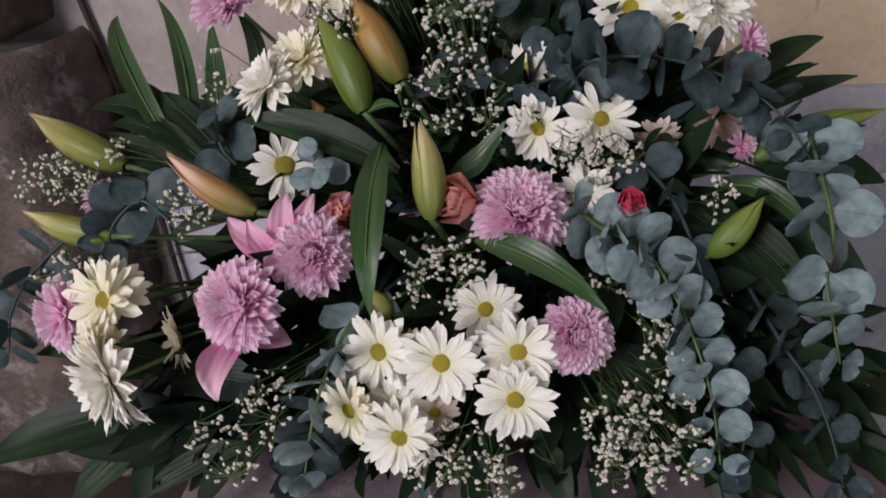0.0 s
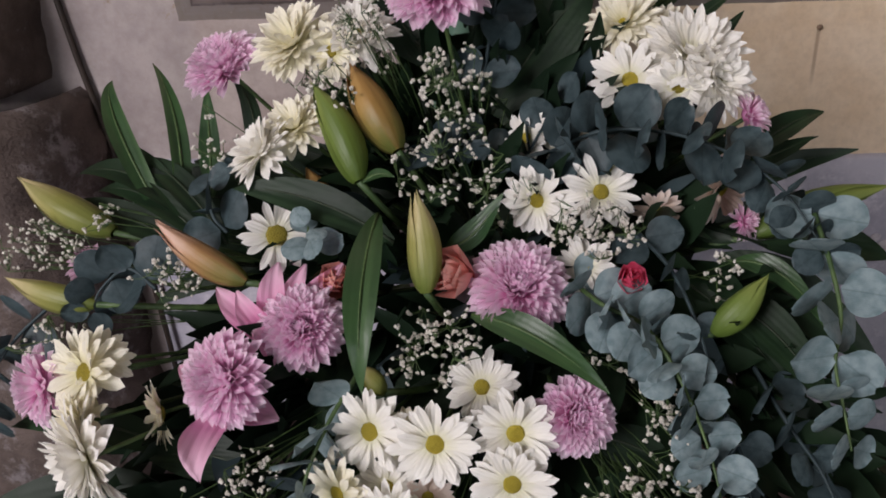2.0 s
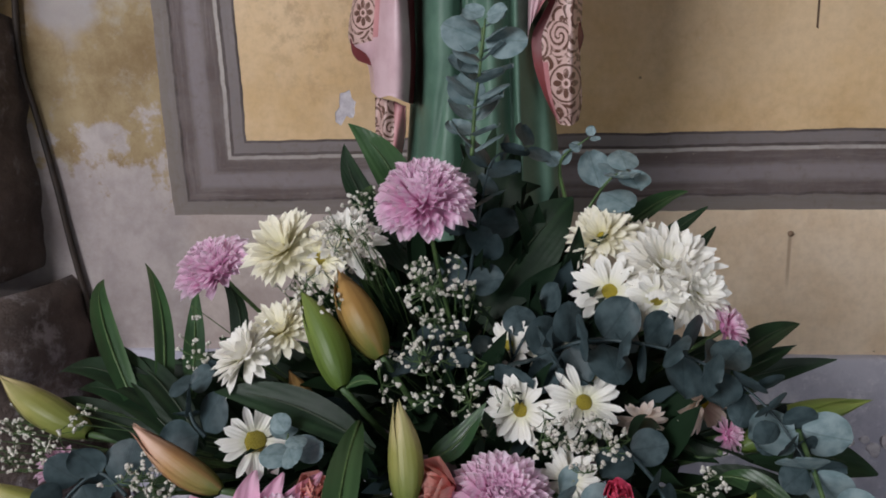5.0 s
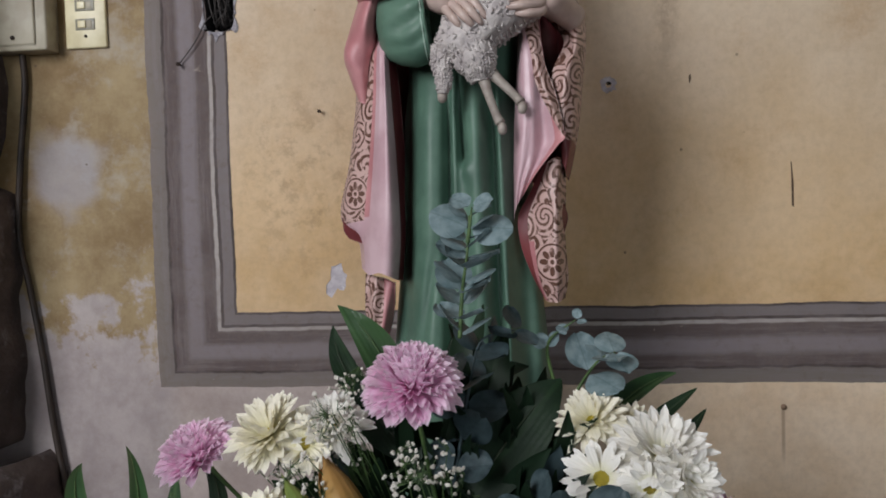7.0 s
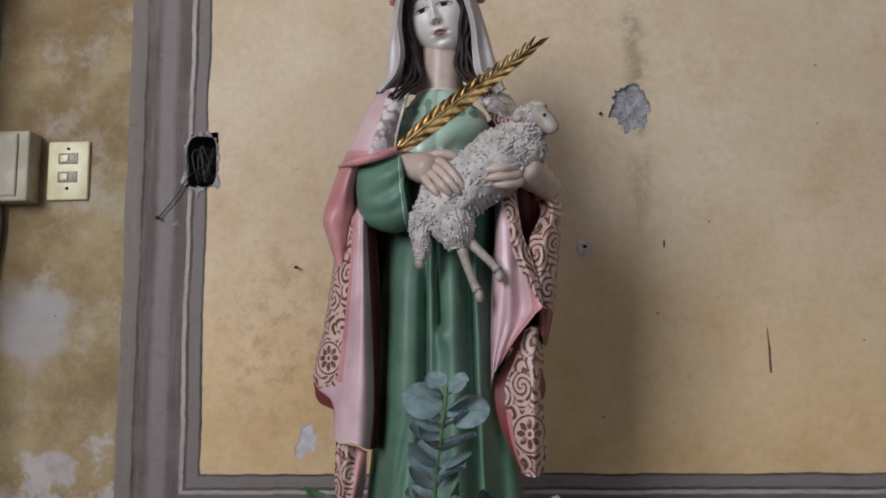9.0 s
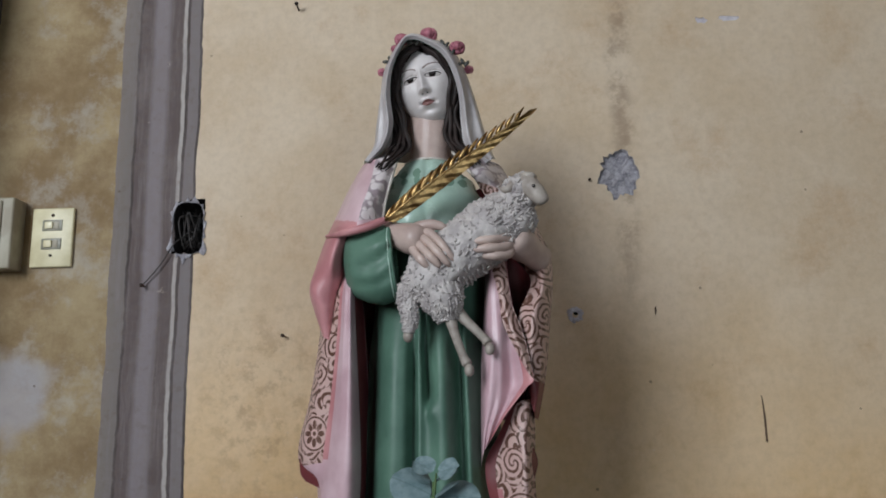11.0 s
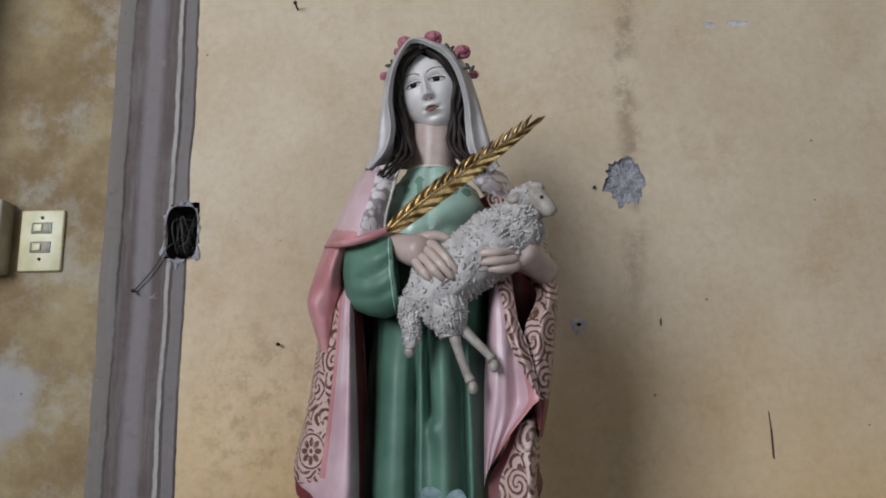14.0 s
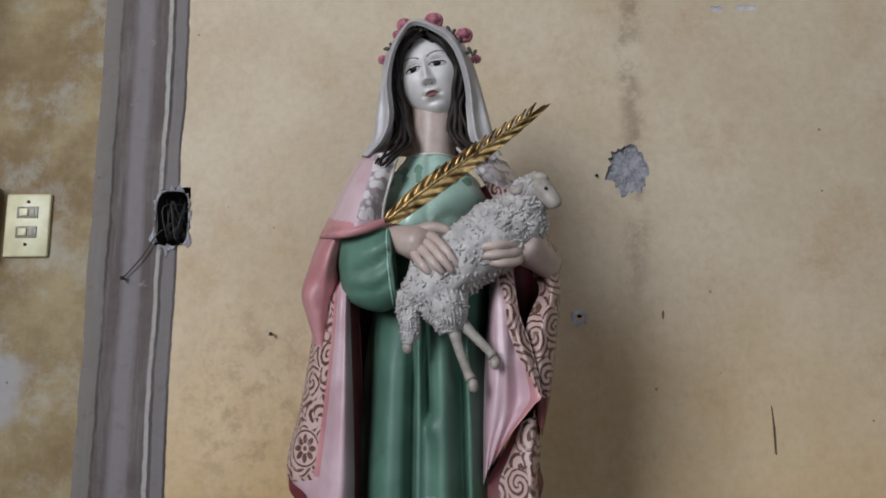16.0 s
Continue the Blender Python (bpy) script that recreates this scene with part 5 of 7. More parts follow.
    for n, pts in enumerate(falls):
        for k in range(11):
            spread = [0.3, 0.5, 0.8, 0.9, 1.3, 1.7, 1.6, 1.0]
            sg = -1 if n == 0 else 1
            off = [Vector((sg * 0.0025 * (k - 4.2) * w * 0.55, 0.0022 * ((k * 4) % 11 - 5) * 0.6, 0.0006 * k)) for w in spread]
            line = spline([Vector(p) + o for p, o in zip(pts, off)], 44)
            line = [p + Vector((0.0020 * math.sin(i * 0.62 + k * 1.7), 0.0018 * math.cos(i * 0.55 + k), 0)) for i, p in enumerate(line)]
            tube(bm, line, [0.0008 + 0.0032 * math.sin(math.pi * (0.14 + 0.85 * i / 43)) for i in range(44)], 8, HAIR)

    # veil: hoops from the front opening backwards, each over the crown from shoulder to shoulder
    hood = [[(0.0416, 1.1100, 1.8955), (0.0642, 1.1160, 1.9210), (0.0742, 1.1180, 1.9548), (0.0711, 1.1100, 1.9972), (0.0755, 1.0980, 2.0303), (0.0873, 1.0900, 2.0578), (0.1032, 1.0880, 2.0738), (0.1279, 1.0900, 2.0665), (0.1493, 1.0960, 2.0520), (0.1629, 1.1020, 2.0277), (0.1716, 1.1120, 1.9936), (0.1739, 1.1200, 1.9529), (0.1797, 1.1160, 1.9181), (0.2085, 1.1080, 1.8878)],
            [(0.0393, 1.1040, 1.8954), (0.0589, 1.1080, 1.9202), (0.0673, 1.1090, 1.9519), (0.0650, 1.1010, 1.9939), (0.0717, 1.0900, 2.0303), (0.0856, 1.0840, 2.0609), (0.1028, 1.0830, 2.0789), (0.1306, 1.0850, 2.0707), (0.1543, 1.0900, 2.0558), (0.1701, 1.0960, 2.0283), (0.1795, 1.1040, 1.9903), (0.1834, 1.1100, 1.9492), (0.1906, 1.1060, 1.9147), (0.2131, 1.1040, 1.8897)],
            [(0.0324, 1.1200, 1.9002), (0.0480, 1.1260, 1.9261), (0.0519, 1.1260, 1.9581), (0.0570, 1.1220, 2.0023), (0.0645, 1.1120, 2.0398), (0.0818, 1.1060, 2.0736), (0.1019, 1.1040, 2.0898), (0.1326, 1.1060, 2.0838), (0.1600, 1.1120, 2.0689), (0.1784, 1.1160, 2.0365), (0.1904, 1.1220, 1.9969), (0.2007, 1.1280, 1.9550), (0.2094, 1.1280, 1.9212), (0.2184, 1.1260, 1.9009)],
            [(0.0264, 1.1500, 1.9083), (0.0402, 1.1550, 1.9354), (0.0441, 1.1550, 1.9683), (0.0512, 1.1500, 2.0132), (0.0590, 1.1450, 2.0523), (0.0776, 1.1400, 2.0841), (0.1022, 1.1400, 2.0990), (0.1333, 1.1400, 2.0946), (0.1623, 1.1450, 2.0786), (0.1805, 1.1480, 2.0465), (0.1936, 1.1500, 2.0076), (0.2050, 1.1550, 1.9642), (0.2139, 1.1550, 1.9295), (0.2223, 1.1550, 1.9093)],
            [(0.0272, 1.2150, 1.9273), (0.0434, 1.2220, 1.9565), (0.0502, 1.2220, 1.9912), (0.0571, 1.2220, 2.0409), (0.0660, 1.2200, 2.0764), (0.0822, 1.2150, 2.0996), (0.1014, 1.2150, 2.1082), (0.1275, 1.2150, 2.1056), (0.1515, 1.2200, 2.0942), (0.1668, 1.2220, 2.0670), (0.1784, 1.2220, 2.0357), (0.1897, 1.2220, 1.9876), (0.2010, 1.2220, 1.9508), (0.2089, 1.2150, 1.9274)],
            [(0.0909, 1.2500, 1.9360), (0.0948, 1.2580, 1.9666), (0.0973, 1.2620, 2.0038), (0.0994, 1.2620, 2.0551), (0.1025, 1.2580, 2.0770), (0.1067, 1.2500, 2.0896), (0.1113, 1.2480, 2.0924), (0.1156, 1.2500, 2.0913), (0.1198, 1.2540, 2.0872), (0.1231, 1.2580, 2.0736), (0.1262, 1.2620, 2.0525), (0.1294, 1.2620, 2.0030), (0.1327, 1.2580, 1.9638), (0.1363, 1.2500, 1.9349)]]
    loft(bm, hood, 48, 104, VEIL, 0.003, lambda v, u: 0.0045 * math.sin(v * 24 + 3 * abs(u - 0.5)) * ease(abs(u - 0.5), 0.12, 0.34) * ease(v, 0.1, 0.25))

    # wreath of small carved roses
    for p, r in (((0.0895, 1.1000, 2.0798), 0.0125), ((0.1301, 1.0950, 2.0829), 0.0150), ((0.1712, 1.1050, 2.0654), 0.0140), ((0.1871, 1.1300, 2.0413), 0.0085), ((0.0568, 1.1300, 2.0426), 0.0085), ((0.0790, 1.1100, 2.0705), 0.0080)):
        p = Vector(p)
        ball(bm, p + Vector((0, -0.35 * r, 0)), r * 0.42, TROSE, 10, 8)
        for ring, (cnt, rad_, lift) in enumerate(((4, 0.34, -0.30), (6, 0.62, 0.05))):
            for k in range(cnt):
                a = k * 2 * math.pi / cnt + ring * 0.5
                ball(bm, p + Vector((math.cos(a) * r * rad_, r * lift + 0.10 * r * math.sin(k * 3), math.sin(a) * r * rad_ * 0.85)), r * (0.34 + 0.12 * ring), TROSE, 12, 8, (1.0, 0.75, 0.55), Matrix.Rotation(-a + 1.57, 3, "Y"))
    for p in ((0.1079, 1.0980, 2.0775), (0.1502, 1.1000, 2.0721), (0.1587, 1.1000, 2.0602), (0.1787, 1.1080, 2.0448), (0.0711, 1.1100, 2.0539)):
        for k in range(3):
            ball(bm, Vector(p) + Vector((0.006 * (k - 1), 0, -0.004 * abs(k - 1))), 0.0046, TLEAF, 8, 6, (1.3, 0.5, 0.6), Matrix.Rotation(k * 1.1, 3, "Y"))
    ob = new("statue", mesh_of("statue", bm, slots))
    tagged(ob, "painted carved figure in green robe and pink mantle holding a lamb", "statue")


statue()


# ---- the flower arrangement ----
HEART = Vector((0.15, 0.80, 0.96))
rng = random.Random(21)


def petal_mesh(name, mat, width, cup, curl, blunt=0.5, rows=7, cols=4):
    """A petal of length 1 along y: narrow at its foot, rounded at its tip, cupped across, curled along."""
    bm = bmesh.new()
    wide = 0.56 + 0.14 * blunt

    def f(v, u):
        s = 2 * u - 1
        if v < wide:
            w = 0.34 + 0.66 * math.sin(0.5 * math.pi * v / wide)
        else:
            w = math.sqrt(max(0.006, 1 - ((v - wide) / (1 - wide)) ** 2.2))
        return Vector((s * width * w, v, curl * v * v + cup * (s * s) * (0.4 + v) * w + 0.015 * math.sin(9 * v + 2 * s)))
    grid(bm, rows, cols, f)
    return mesh_of(name, bm, mat)


def disc_mesh():
    bm = bmesh.new()
    ball(bm, (0, 0, 0), 1.0, 0, 18, 10, (1, 1, 0.42))
    for i in range(70):
        r, a = math.sqrt((i + 0.5) / 70), i * 2.39996
        ball(bm, (r * math.cos(a) * 0.93, r * math.sin(a) * 0.93, 0.42 * math.sqrt(max(0, 1 - r * r * 0.95))), 0.085, 0, 6, 4)
    return mesh_of("flower_centre", bm, M_EYE)


DISC = disc_mesh()
PET = {}
for tag, mt in (("pink", M_PINK), ("lilac", M_LILAC), ("white", M_WHITE), ("cream", M_CREAM), ("blush", M_BLUSH)):
    PET[tag] = [petal_mesh("pompon_petal", mt, 0.088, 0.12, 0.20, 2.0), petal_mesh("pompon_petal", mt, 0.092, 0.14, 0.36, 2.0),
                petal_mesh("ray_petal", mt, 0.125, 0.03, -0.06, 0.75), petal_mesh("ray_petal", mt, 0.105, 0.05, 0.10, 0.65), petal_mesh("ray_petal", mt, 0.135, 0.02, -0.22, 0.75)]


def stem_to_heart(thing, at, way, r=0.0022, mat=None, length=0.5, sag=0.02):
    """A stem from the back of a flower towards the heart of the arrangement, in the thing's own frame."""
    inv = thing.matrix_basis.inverted()
    a = Vector(at)
    end = a.lerp(HEART, length)
    mid = a.lerp(end, 0.4) - Vector(way).normalized() * 0.025
    bm = bmesh.new()
    tube(bm, [inv @ p for p in spline([a, mid, end], 10)], r, 7)
    part("stem", bm, mat or M_STEM, thing)


def pompon(at, way, radius, tint="pink", n=270, flat=0.80, wide=106, label="mauve-pink pompon chrysanthemum in full bloom among green leaves"):
    """A chrysanthemum head: rings of spooned petals, short and upright inside, long outside."""
    way = Vector(way).normalized()
    t = empty("chrysanthemum", facing(at, way, rng.random() * 6), label, "chrysanthemum", "pompon chrysanthemums")
    bm = bmesh.new()
    ball(bm, (0, 0, radius * 0.02), radius * 0.36, 0, 14, 8, (1, 1, 0.8))
    part("core", bm, M_PINK if tint == "pink" else M_CREAM, t)
    for i in range(n):
        fr = (i + 0.5) / n
        th = math.radians(6 + (wide - 6) * fr ** 0.60 + rng.uniform(-8, 8))
        az = i * 2.39996 + rng.uniform(-0.12, 0.12)
        rad = Vector((math.cos(az), math.sin(az), 0))
        up = Vector((0, 0, 1))
        d = rad * math.sin(th) + up * math.cos(th)
        nrm = up * math.sin(th) - rad * math.cos(th)
        ln = radius * (0.66 + 0.34 * fr ** 0.8) * rng.uniform(0.92, 1.05)
        if math.cos(th) > 0:
            ln *= 1 - (1 - flat) * math.cos(th)
        base = d * radius * 0.06
        wd = radius * (0.75 + 0.55 * fr) * rng.uniform(0.85, 1.15)
        part("petal", PET[tint][0 if fr > 0.45 else 1], None, t, m=along(base, d, nrm, wd, ln, ln * 0.8))
    stem_to_heart(t, at, way)
    return t


def daisy(at, way, radius, tint="white", n=19, droop=86, inner=True, eye=0.205, label="white daisy chrysanthemum with a yellow-green centre"):
    """A single or semi-double daisy: ray petals round a domed centre."""
    way = Vector(way).normalized()
    t = empty("daisy", facing(at, way, rng.random() * 6), label, "daisy", "white daisies")
    part("centre", DISC, None, t, m=Matrix.Diagonal((radius * eye, radius * eye, radius * eye, 1)))
    rows = [(n, droop, 1.0)] + ([(n - 5, droop - 13, 0.86)] if inner else [])
    for row, (cnt, ang, size) in enumerate(rows):
        for i in range(cnt + 2):
            az = 2 * math.pi * (i + 0.5 * row) / (cnt + 2) + rng.uniform(-0.13, 0.13)
            th = math.radians(ang + rng.uniform(-14, 16))
            rad = Vector((math.cos(az), math.sin(az), 0))
            up = Vector((0, 0, 1))
            d = (rad * math.sin(th) + up * math.cos(th) + Vector((rng.uniform(-0.1, 0.1), rng.uniform(-0.1, 0.1), 0))).normalized()
            nrm = up * math.sin(th) - rad * math.cos(th)
            ln = radius * size * rng.uniform(0.82, 1.05) * 0.86
            part("petal", PET[tint][rng.choice((2, 2, 3, 4))], None, t, m=along(rad * radius * 0.13, d, nrm, radius * rng.uniform(0.85, 1.1), ln, ln))
    stem_to_heart(t, at, way, 0.0018)
    return t


def double_daisy(at, way, radius, tint="white", n=80, label="full white double chrysanthemum with layered petals"):
    way = Vector(way).normalized()
    t = empty("double_chrysanthemum", facing(at, way, rng.random() * 6), label, "chrysanthemum", "white double chrysanthemums")
    part("centre", DISC, None, t, m=Matrix.Diagonal((radius * 0.17, radius * 0.17, radius * 0.2, 1)))
    n = int(n * 1.45)
    for i in range(n):
        fr = (i + 0.5) / n
        th = math.radians(22 + 78 * fr ** 0.7 + rng.uniform(-8, 8))
        az = i * 2.39996 + rng.uniform(-0.2, 0.2)
        rad = Vector((math.cos(az), math.sin(az), 0))
        up = Vector((0, 0, 1))
        d = rad * math.sin(th) + up * math.cos(th)
        nrm = up * math.sin(th) - rad * math.cos(th)
        ln = radius * (0.62 + 0.36 * fr) * rng.uniform(0.86, 1.08)
        part("petal", PET[tint][rng.choice((2, 3, 4, 3))], None, t, m=along(rad * radius * 0.08, d, nrm, radius * rng.uniform(0.8, 1.05), ln, ln))
    stem_to_heart(t, at, way, 0.002)
    return t


def lily_bud(tip, base, width, mat, label, open_=0.0):
    """A closed lily bud: three ridged lobes that taper to a blunt tip, on a stem."""
    tip, base = Vector(tip), Vector(base)
    ln = (tip - base).length
    t = empty("lily_bud", facing(base, tip - base, rng.random() * 6), label, "lily bud", "lily buds")
    k = width / ln / 2

    def f(v, u):
        a = 2 * math.pi * u
        env = (math.sin(math.pi * min(0.96, 0.06 + 0.90 * v ** 0.85)) ** 0.75) * (1 - 0.25 * v) * (1 - v ** 9) + 0.012
        lobe = 1 + 0.10 * math.cos(3 * a) - 0.07 * abs(math.cos(1.5 * a)) ** 12
        r = k * 0.84 * env * lobe
        bow = 0.05 * math.sin(math.pi * v)
        return Vector((r * math.cos(a) + bow, r * math.sin(a), v + 0.03 * math.cos(3 * a) * v ** 4)) * ln
    bm = bmesh.new()
    grid(bm, 22, 30, lambda v, u: f(v, u) / ln, True)
    part("bud", bm, mat, t, m=Matrix.Diagonal((ln, ln, ln, 1)))
    for i in range(3):
        mid = i * 2 * math.pi / 3 + 0.5

        def tepal(v, u, mid=mid):
            s = 2 * u - 1
            half = 1.02 * (1 - 0.9 * max(0.0, (v - 0.55) / 0.45) ** 1.6)
            a = mid + s * half
            env = (math.sin(math.pi * min(0.96, 0.06 + 0.90 * v ** 0.85)) ** 0.75) * (1 - 0.25 * v) * (1 - 0.8 * v ** 9) + 0.012
            r = k * 0.84 * env * (1.07 + 0.09 * math.exp(-(s / 0.16) ** 2) - 0.05 * abs(s) ** 3) + open_ * 0.35 * v ** 6
            return Vector((r * math.cos(a) + 0.05 * math.sin(math.pi * v), r * math.sin(a), v * (1.0 + 0.02 * i) + 0.02 * (1 - abs(s)) * v ** 6))
        bm = bmesh.new()
        grid(bm, 18, 8, tepal)
        part("tepal", bm, mat, t, m=Matrix.Diagonal((ln, ln, ln, 1)))
    stem_to_heart(t, base, tip - base, 0.0032, None, 0.55)


def blade(base, tip, width, mat=None, sag=(0, 0, 0.02), normal=(0, -0.6, 0.8), fold=0.25, twist=0.0, label="long pointed dark green lily leaf", name="leaf", short=1.0):
    """A lance-shaped leaf with a folded midrib, arched by sag."""
    base, tip = Vector(base), Vector(tip)
    d = tip - base
    ln = d.length
    m = along(base, d, normal, ln, ln, ln)
    inv = m.inverted().to_3x3()
    sg = inv @ Vector(sag)
    k = 0.84 * width / ln / 2

    def f(v, u):
        s = 2 * u - 1
        w = k * 1.05 * (math.sin(math.pi * (0.05 + 0.945 * v ** 0.85)) ** 0.85)
        tw = twist * (v - 0.3)
        x, z = s * w * math.cos(tw), s * w * math.sin(tw) + fold * abs(s) * w + 0.02 * math.sin(v * 9 + s) * k * 4
        return Vector((x, v, z)) + sg * 4 * v * (1 - v)
    bm = bmesh.new()
    grid(bm, 16, 6, f)
    ob = new(name, mesh_of(name, bm, mat or M_BLADE))
    ob.matrix_basis = m
    tagged(ob, label, "leaf", "long leaves of the arrangement")
    rib = bmesh.new()
    tube(rib, [Vector((0, v, 0.004)) + sg * 4 * v * (1 - v) for v in [i / 12 for i in range(12)]], [0.0016 / ln * (1.1 - i / 12) for i in range(12)], 5)
    part("midrib", rib, M_STEM if mat is M_BLADE else M_STEMD, ob)
    return ob


def euca_mesh(name, mat, cup):
    bm = bmesh.new()

    def f(v, u):
        s = 2 * u - 1
        w = 0.53 * math.sqrt(max(0.0, 1 - (2 * min(max(v, 0.01), 0.99) - 1) ** 2)) * (1.02 - 0.12 * v)
        return Vector((s * w, v, cup * s * s * 0.5 + cup * 0.5 * (v - 0.5) ** 2 + 0.015 * math.sin(5 * v + 3 * s)))
    grid(bm, 9, 6, f)
    return mesh_of(name, bm, mat)


EUCA = [euca_mesh("round_leaf", M_EUCA, 0.18), euca_mesh("round_leaf", M_EUCA, -0.12)]
EUCA_SHADED = [euca_mesh("round_leaf", M_EUCA_SHADED, 0.18), euca_mesh("round_leaf", M_EUCA_SHADED, -0.12)]


def eucalyptus(points, size, pairs, dark=False, spread=62, start=0.05, roll=0.0, flat=0.3, alt=1.0, jit=1.0, label="silver-dollar eucalyptus sprig with round blue-grey leaves"):
    """A stem with opposite pairs of round leaves; each pair is turned from the one before. dark picks the leaf copy
    with shade in its colour.
    """
    line = spline(points, 60)
    t = empty("eucalyptus_sprig", line[0], label, "eucalyptus", "eucalyptus sprigs")
    inv = t.matrix_basis.inverted()
    bm = bmesh.new()
    tube(bm, [inv @ p for p in line], [0.0022 - 0.0014 * i / 59 for i in range(60)], 7)
    part("stem", bm, M_EUCA_SHADED if dark else M_STEM, t)
    meshes = EUCA_SHADED if dark else EUCA
    for k in range(pairs):
        s = start + (1 - start) * k / (pairs - 1)
        i = min(58, int(s * 58))
        p, d = line[i], (line[i + 1] - line[i]).normalized()
        view = Vector((0.05, -0.8, 0.6))
        a = d.cross(view).normalized()
        b = a.cross(d)
        turn = roll + (0.0 if k % 2 == 0 else alt) + rng.uniform(-0.35, 0.35) * jit
        sz = size * (1.0 - 0.35 * s ** 2) * rng.uniform(0.85, 1.12)
        for sg in (1, -1):
            out = (a * math.cos(turn) + b * math.sin(turn)) * sg
            th = math.radians(spread + rng.uniform(-14, 14))
            dirn = out * math.sin(th) + d * math.cos(th)
            nrm = (view * (1 - flat) + d * flat + Vector((rng.uniform(-0.6, 0.6), rng.uniform(-0.45, 0.45), rng.uniform(-0.6, 0.6))) * jit)
            q = p - t.matrix_basis.translation
            part("leaf", rng.choice(meshes), None, t, m=along(q + dirn * 0.003, dirn, nrm, sz, sz, sz))


def gypsophila(centre, rx, rz, n, deep=0.03, label="airy cloud of tiny white gypsophila blossoms on thin stems", seed=0):
    rnd = random.Random(seed + int(n))
    n = int(n * 1.6)
    bm = bmesh.new()
    c = Vector(centre)
    root = c.lerp(HEART, 0.45)
    knots = [c + Vector((rnd.gauss(0, rx * 0.5), rnd.uniform(-deep, deep), rnd.gauss(0, rz * 0.5))) for _ in range(max(4, n // 9))]
    for kn in knots:
        tube(bm, spline([root, root.lerp(kn, 0.5) + Vector((rnd.uniform(-0.01, 0.01), 0, rnd.uniform(-0.01, 0.01))), kn], 6), 0.0005, 4, 1, False)
    for i in range(n):
        a, r = rnd.uniform(0, 6.283), math.sqrt(rnd.random())
        p = c + Vector((rx * r * math.cos(a), rnd.uniform(-deep, deep), rz * r * math.sin(a)))
        kn = min(knots, key=lambda q: (q - p).length)
        p = p.lerp(kn, rnd.uniform(0.0, 0.5))
        tube(bm, [kn, kn.lerp(p, 0.5) + Vector((0, 0, -0.002)), p], 0.0004, 4, 1, False)
        s = rnd.uniform(0.0012, 0.0025)
        for j in range(4):
            b = rnd.uniform(0, 6.283)
            ball(bm, p + Vector((math.cos(b) * s * 0.55, rnd.uniform(-s, s) * 0.5, math.sin(b) * s * 0.55)), s * 0.72, 0, 6, 4, (1, 0.8, 1))
    ob = new("gypsophila", mesh_of("gypsophila", bm, [M_GYP, M_STEM]))
    tagged(ob, label, "gypsophila", "gypsophila sprays", "stuff")


def open_lily(at, tips, width, label):
    """An open lily: broad pointed petals from one throat, each to its own tip."""
    t = empty("lily", at, label, "lily", "open lilies")
    for k, (tip, sag) in enumerate(tips):
        d = Vector(tip) - Vector(at)
        ln = d.length
        m = along((0, 0, 0), d, (0.1, -0.75, 0.6), ln, ln, ln)
        sg = m.inverted().to_3x3() @ Vector(sag)
        bm = bmesh.new()

        def f(v, u, sg=sg, ln=ln):
            s = 2 * u - 1
            w = 0.5 * width / ln * math.sin(math.pi * (0.10 + 0.885 * v ** 0.9)) ** 0.8
            return Vector((s * w, v, 0.35 * w * s * s + 0.02 * math.sin(7 * v + 4 * s))) + sg * 4 * v * (1 - v)
        grid(bm, 12, 8, f)
        part("petal", bm, M_LILY, t, m=m)
    stem_to_heart(t, at, (0, -0.6, 0.6), 0.003)


def rose(at, way, radius, mat, label):
    way = Vector(way).normalized()
    t = empty("rose", facing(at, way, rng.random() * 6), label, "rose")
    for i in range(11):
        fr = i / 10
        me = petal_mesh("rose_petal", mat, 0.50, 0.34, 0.25, 1.2, 7, 6)
        az = i * 2.39996
        th = math.radians(12 + 48 * fr)
        rad = Vector((math.cos(az), math.sin(az), 0))
        d = rad * math.sin(th) + Vector((0, 0, math.cos(th)))
        part("petal", me, None, t, m=along(Vector((0, 0, -radius * 0.3)), d, Vector((0, 0, math.sin(th))) - rad * math.cos(th), radius * (0.5 + 0.6 * fr), radius, radius))
    stem_to_heart(t, at, way, 0.0025)


def foam_and_bowl():
    bm = bmesh.new()
    box(bm, 0.02, 0.28, 0.52, 0.69, 0.90, 1.00, 0, 0.012)
    tagged(new("floral_foam", mesh_of("floral_foam", bm, M_FOAM)), "block of dark green wet floral foam holding the stems", "floral foam")
    bm = bmesh.new()

    def f(v, u):
        a = 2 * math.pi * u
        prof = [(0.0, 0.861), (0.7, 0.861), (0.82, 0.87), (1.0, 0.915), (0.97, 0.915), (0.80, 0.895), (0.0, 0.893)]
        r, z = prof[round(v * 6)]
        return Vector((0.15 + 0.185 * r * math.cos(a), 0.595 + 0.115 * r * math.sin(a), z))
    grid(bm, 6, 48, f, True)
    tagged(new("bowl", mesh_of("bowl", bm, M_BASKET)), "low dark oval bowl under the flower arrangement", "bowl")


foam_and_bowl()


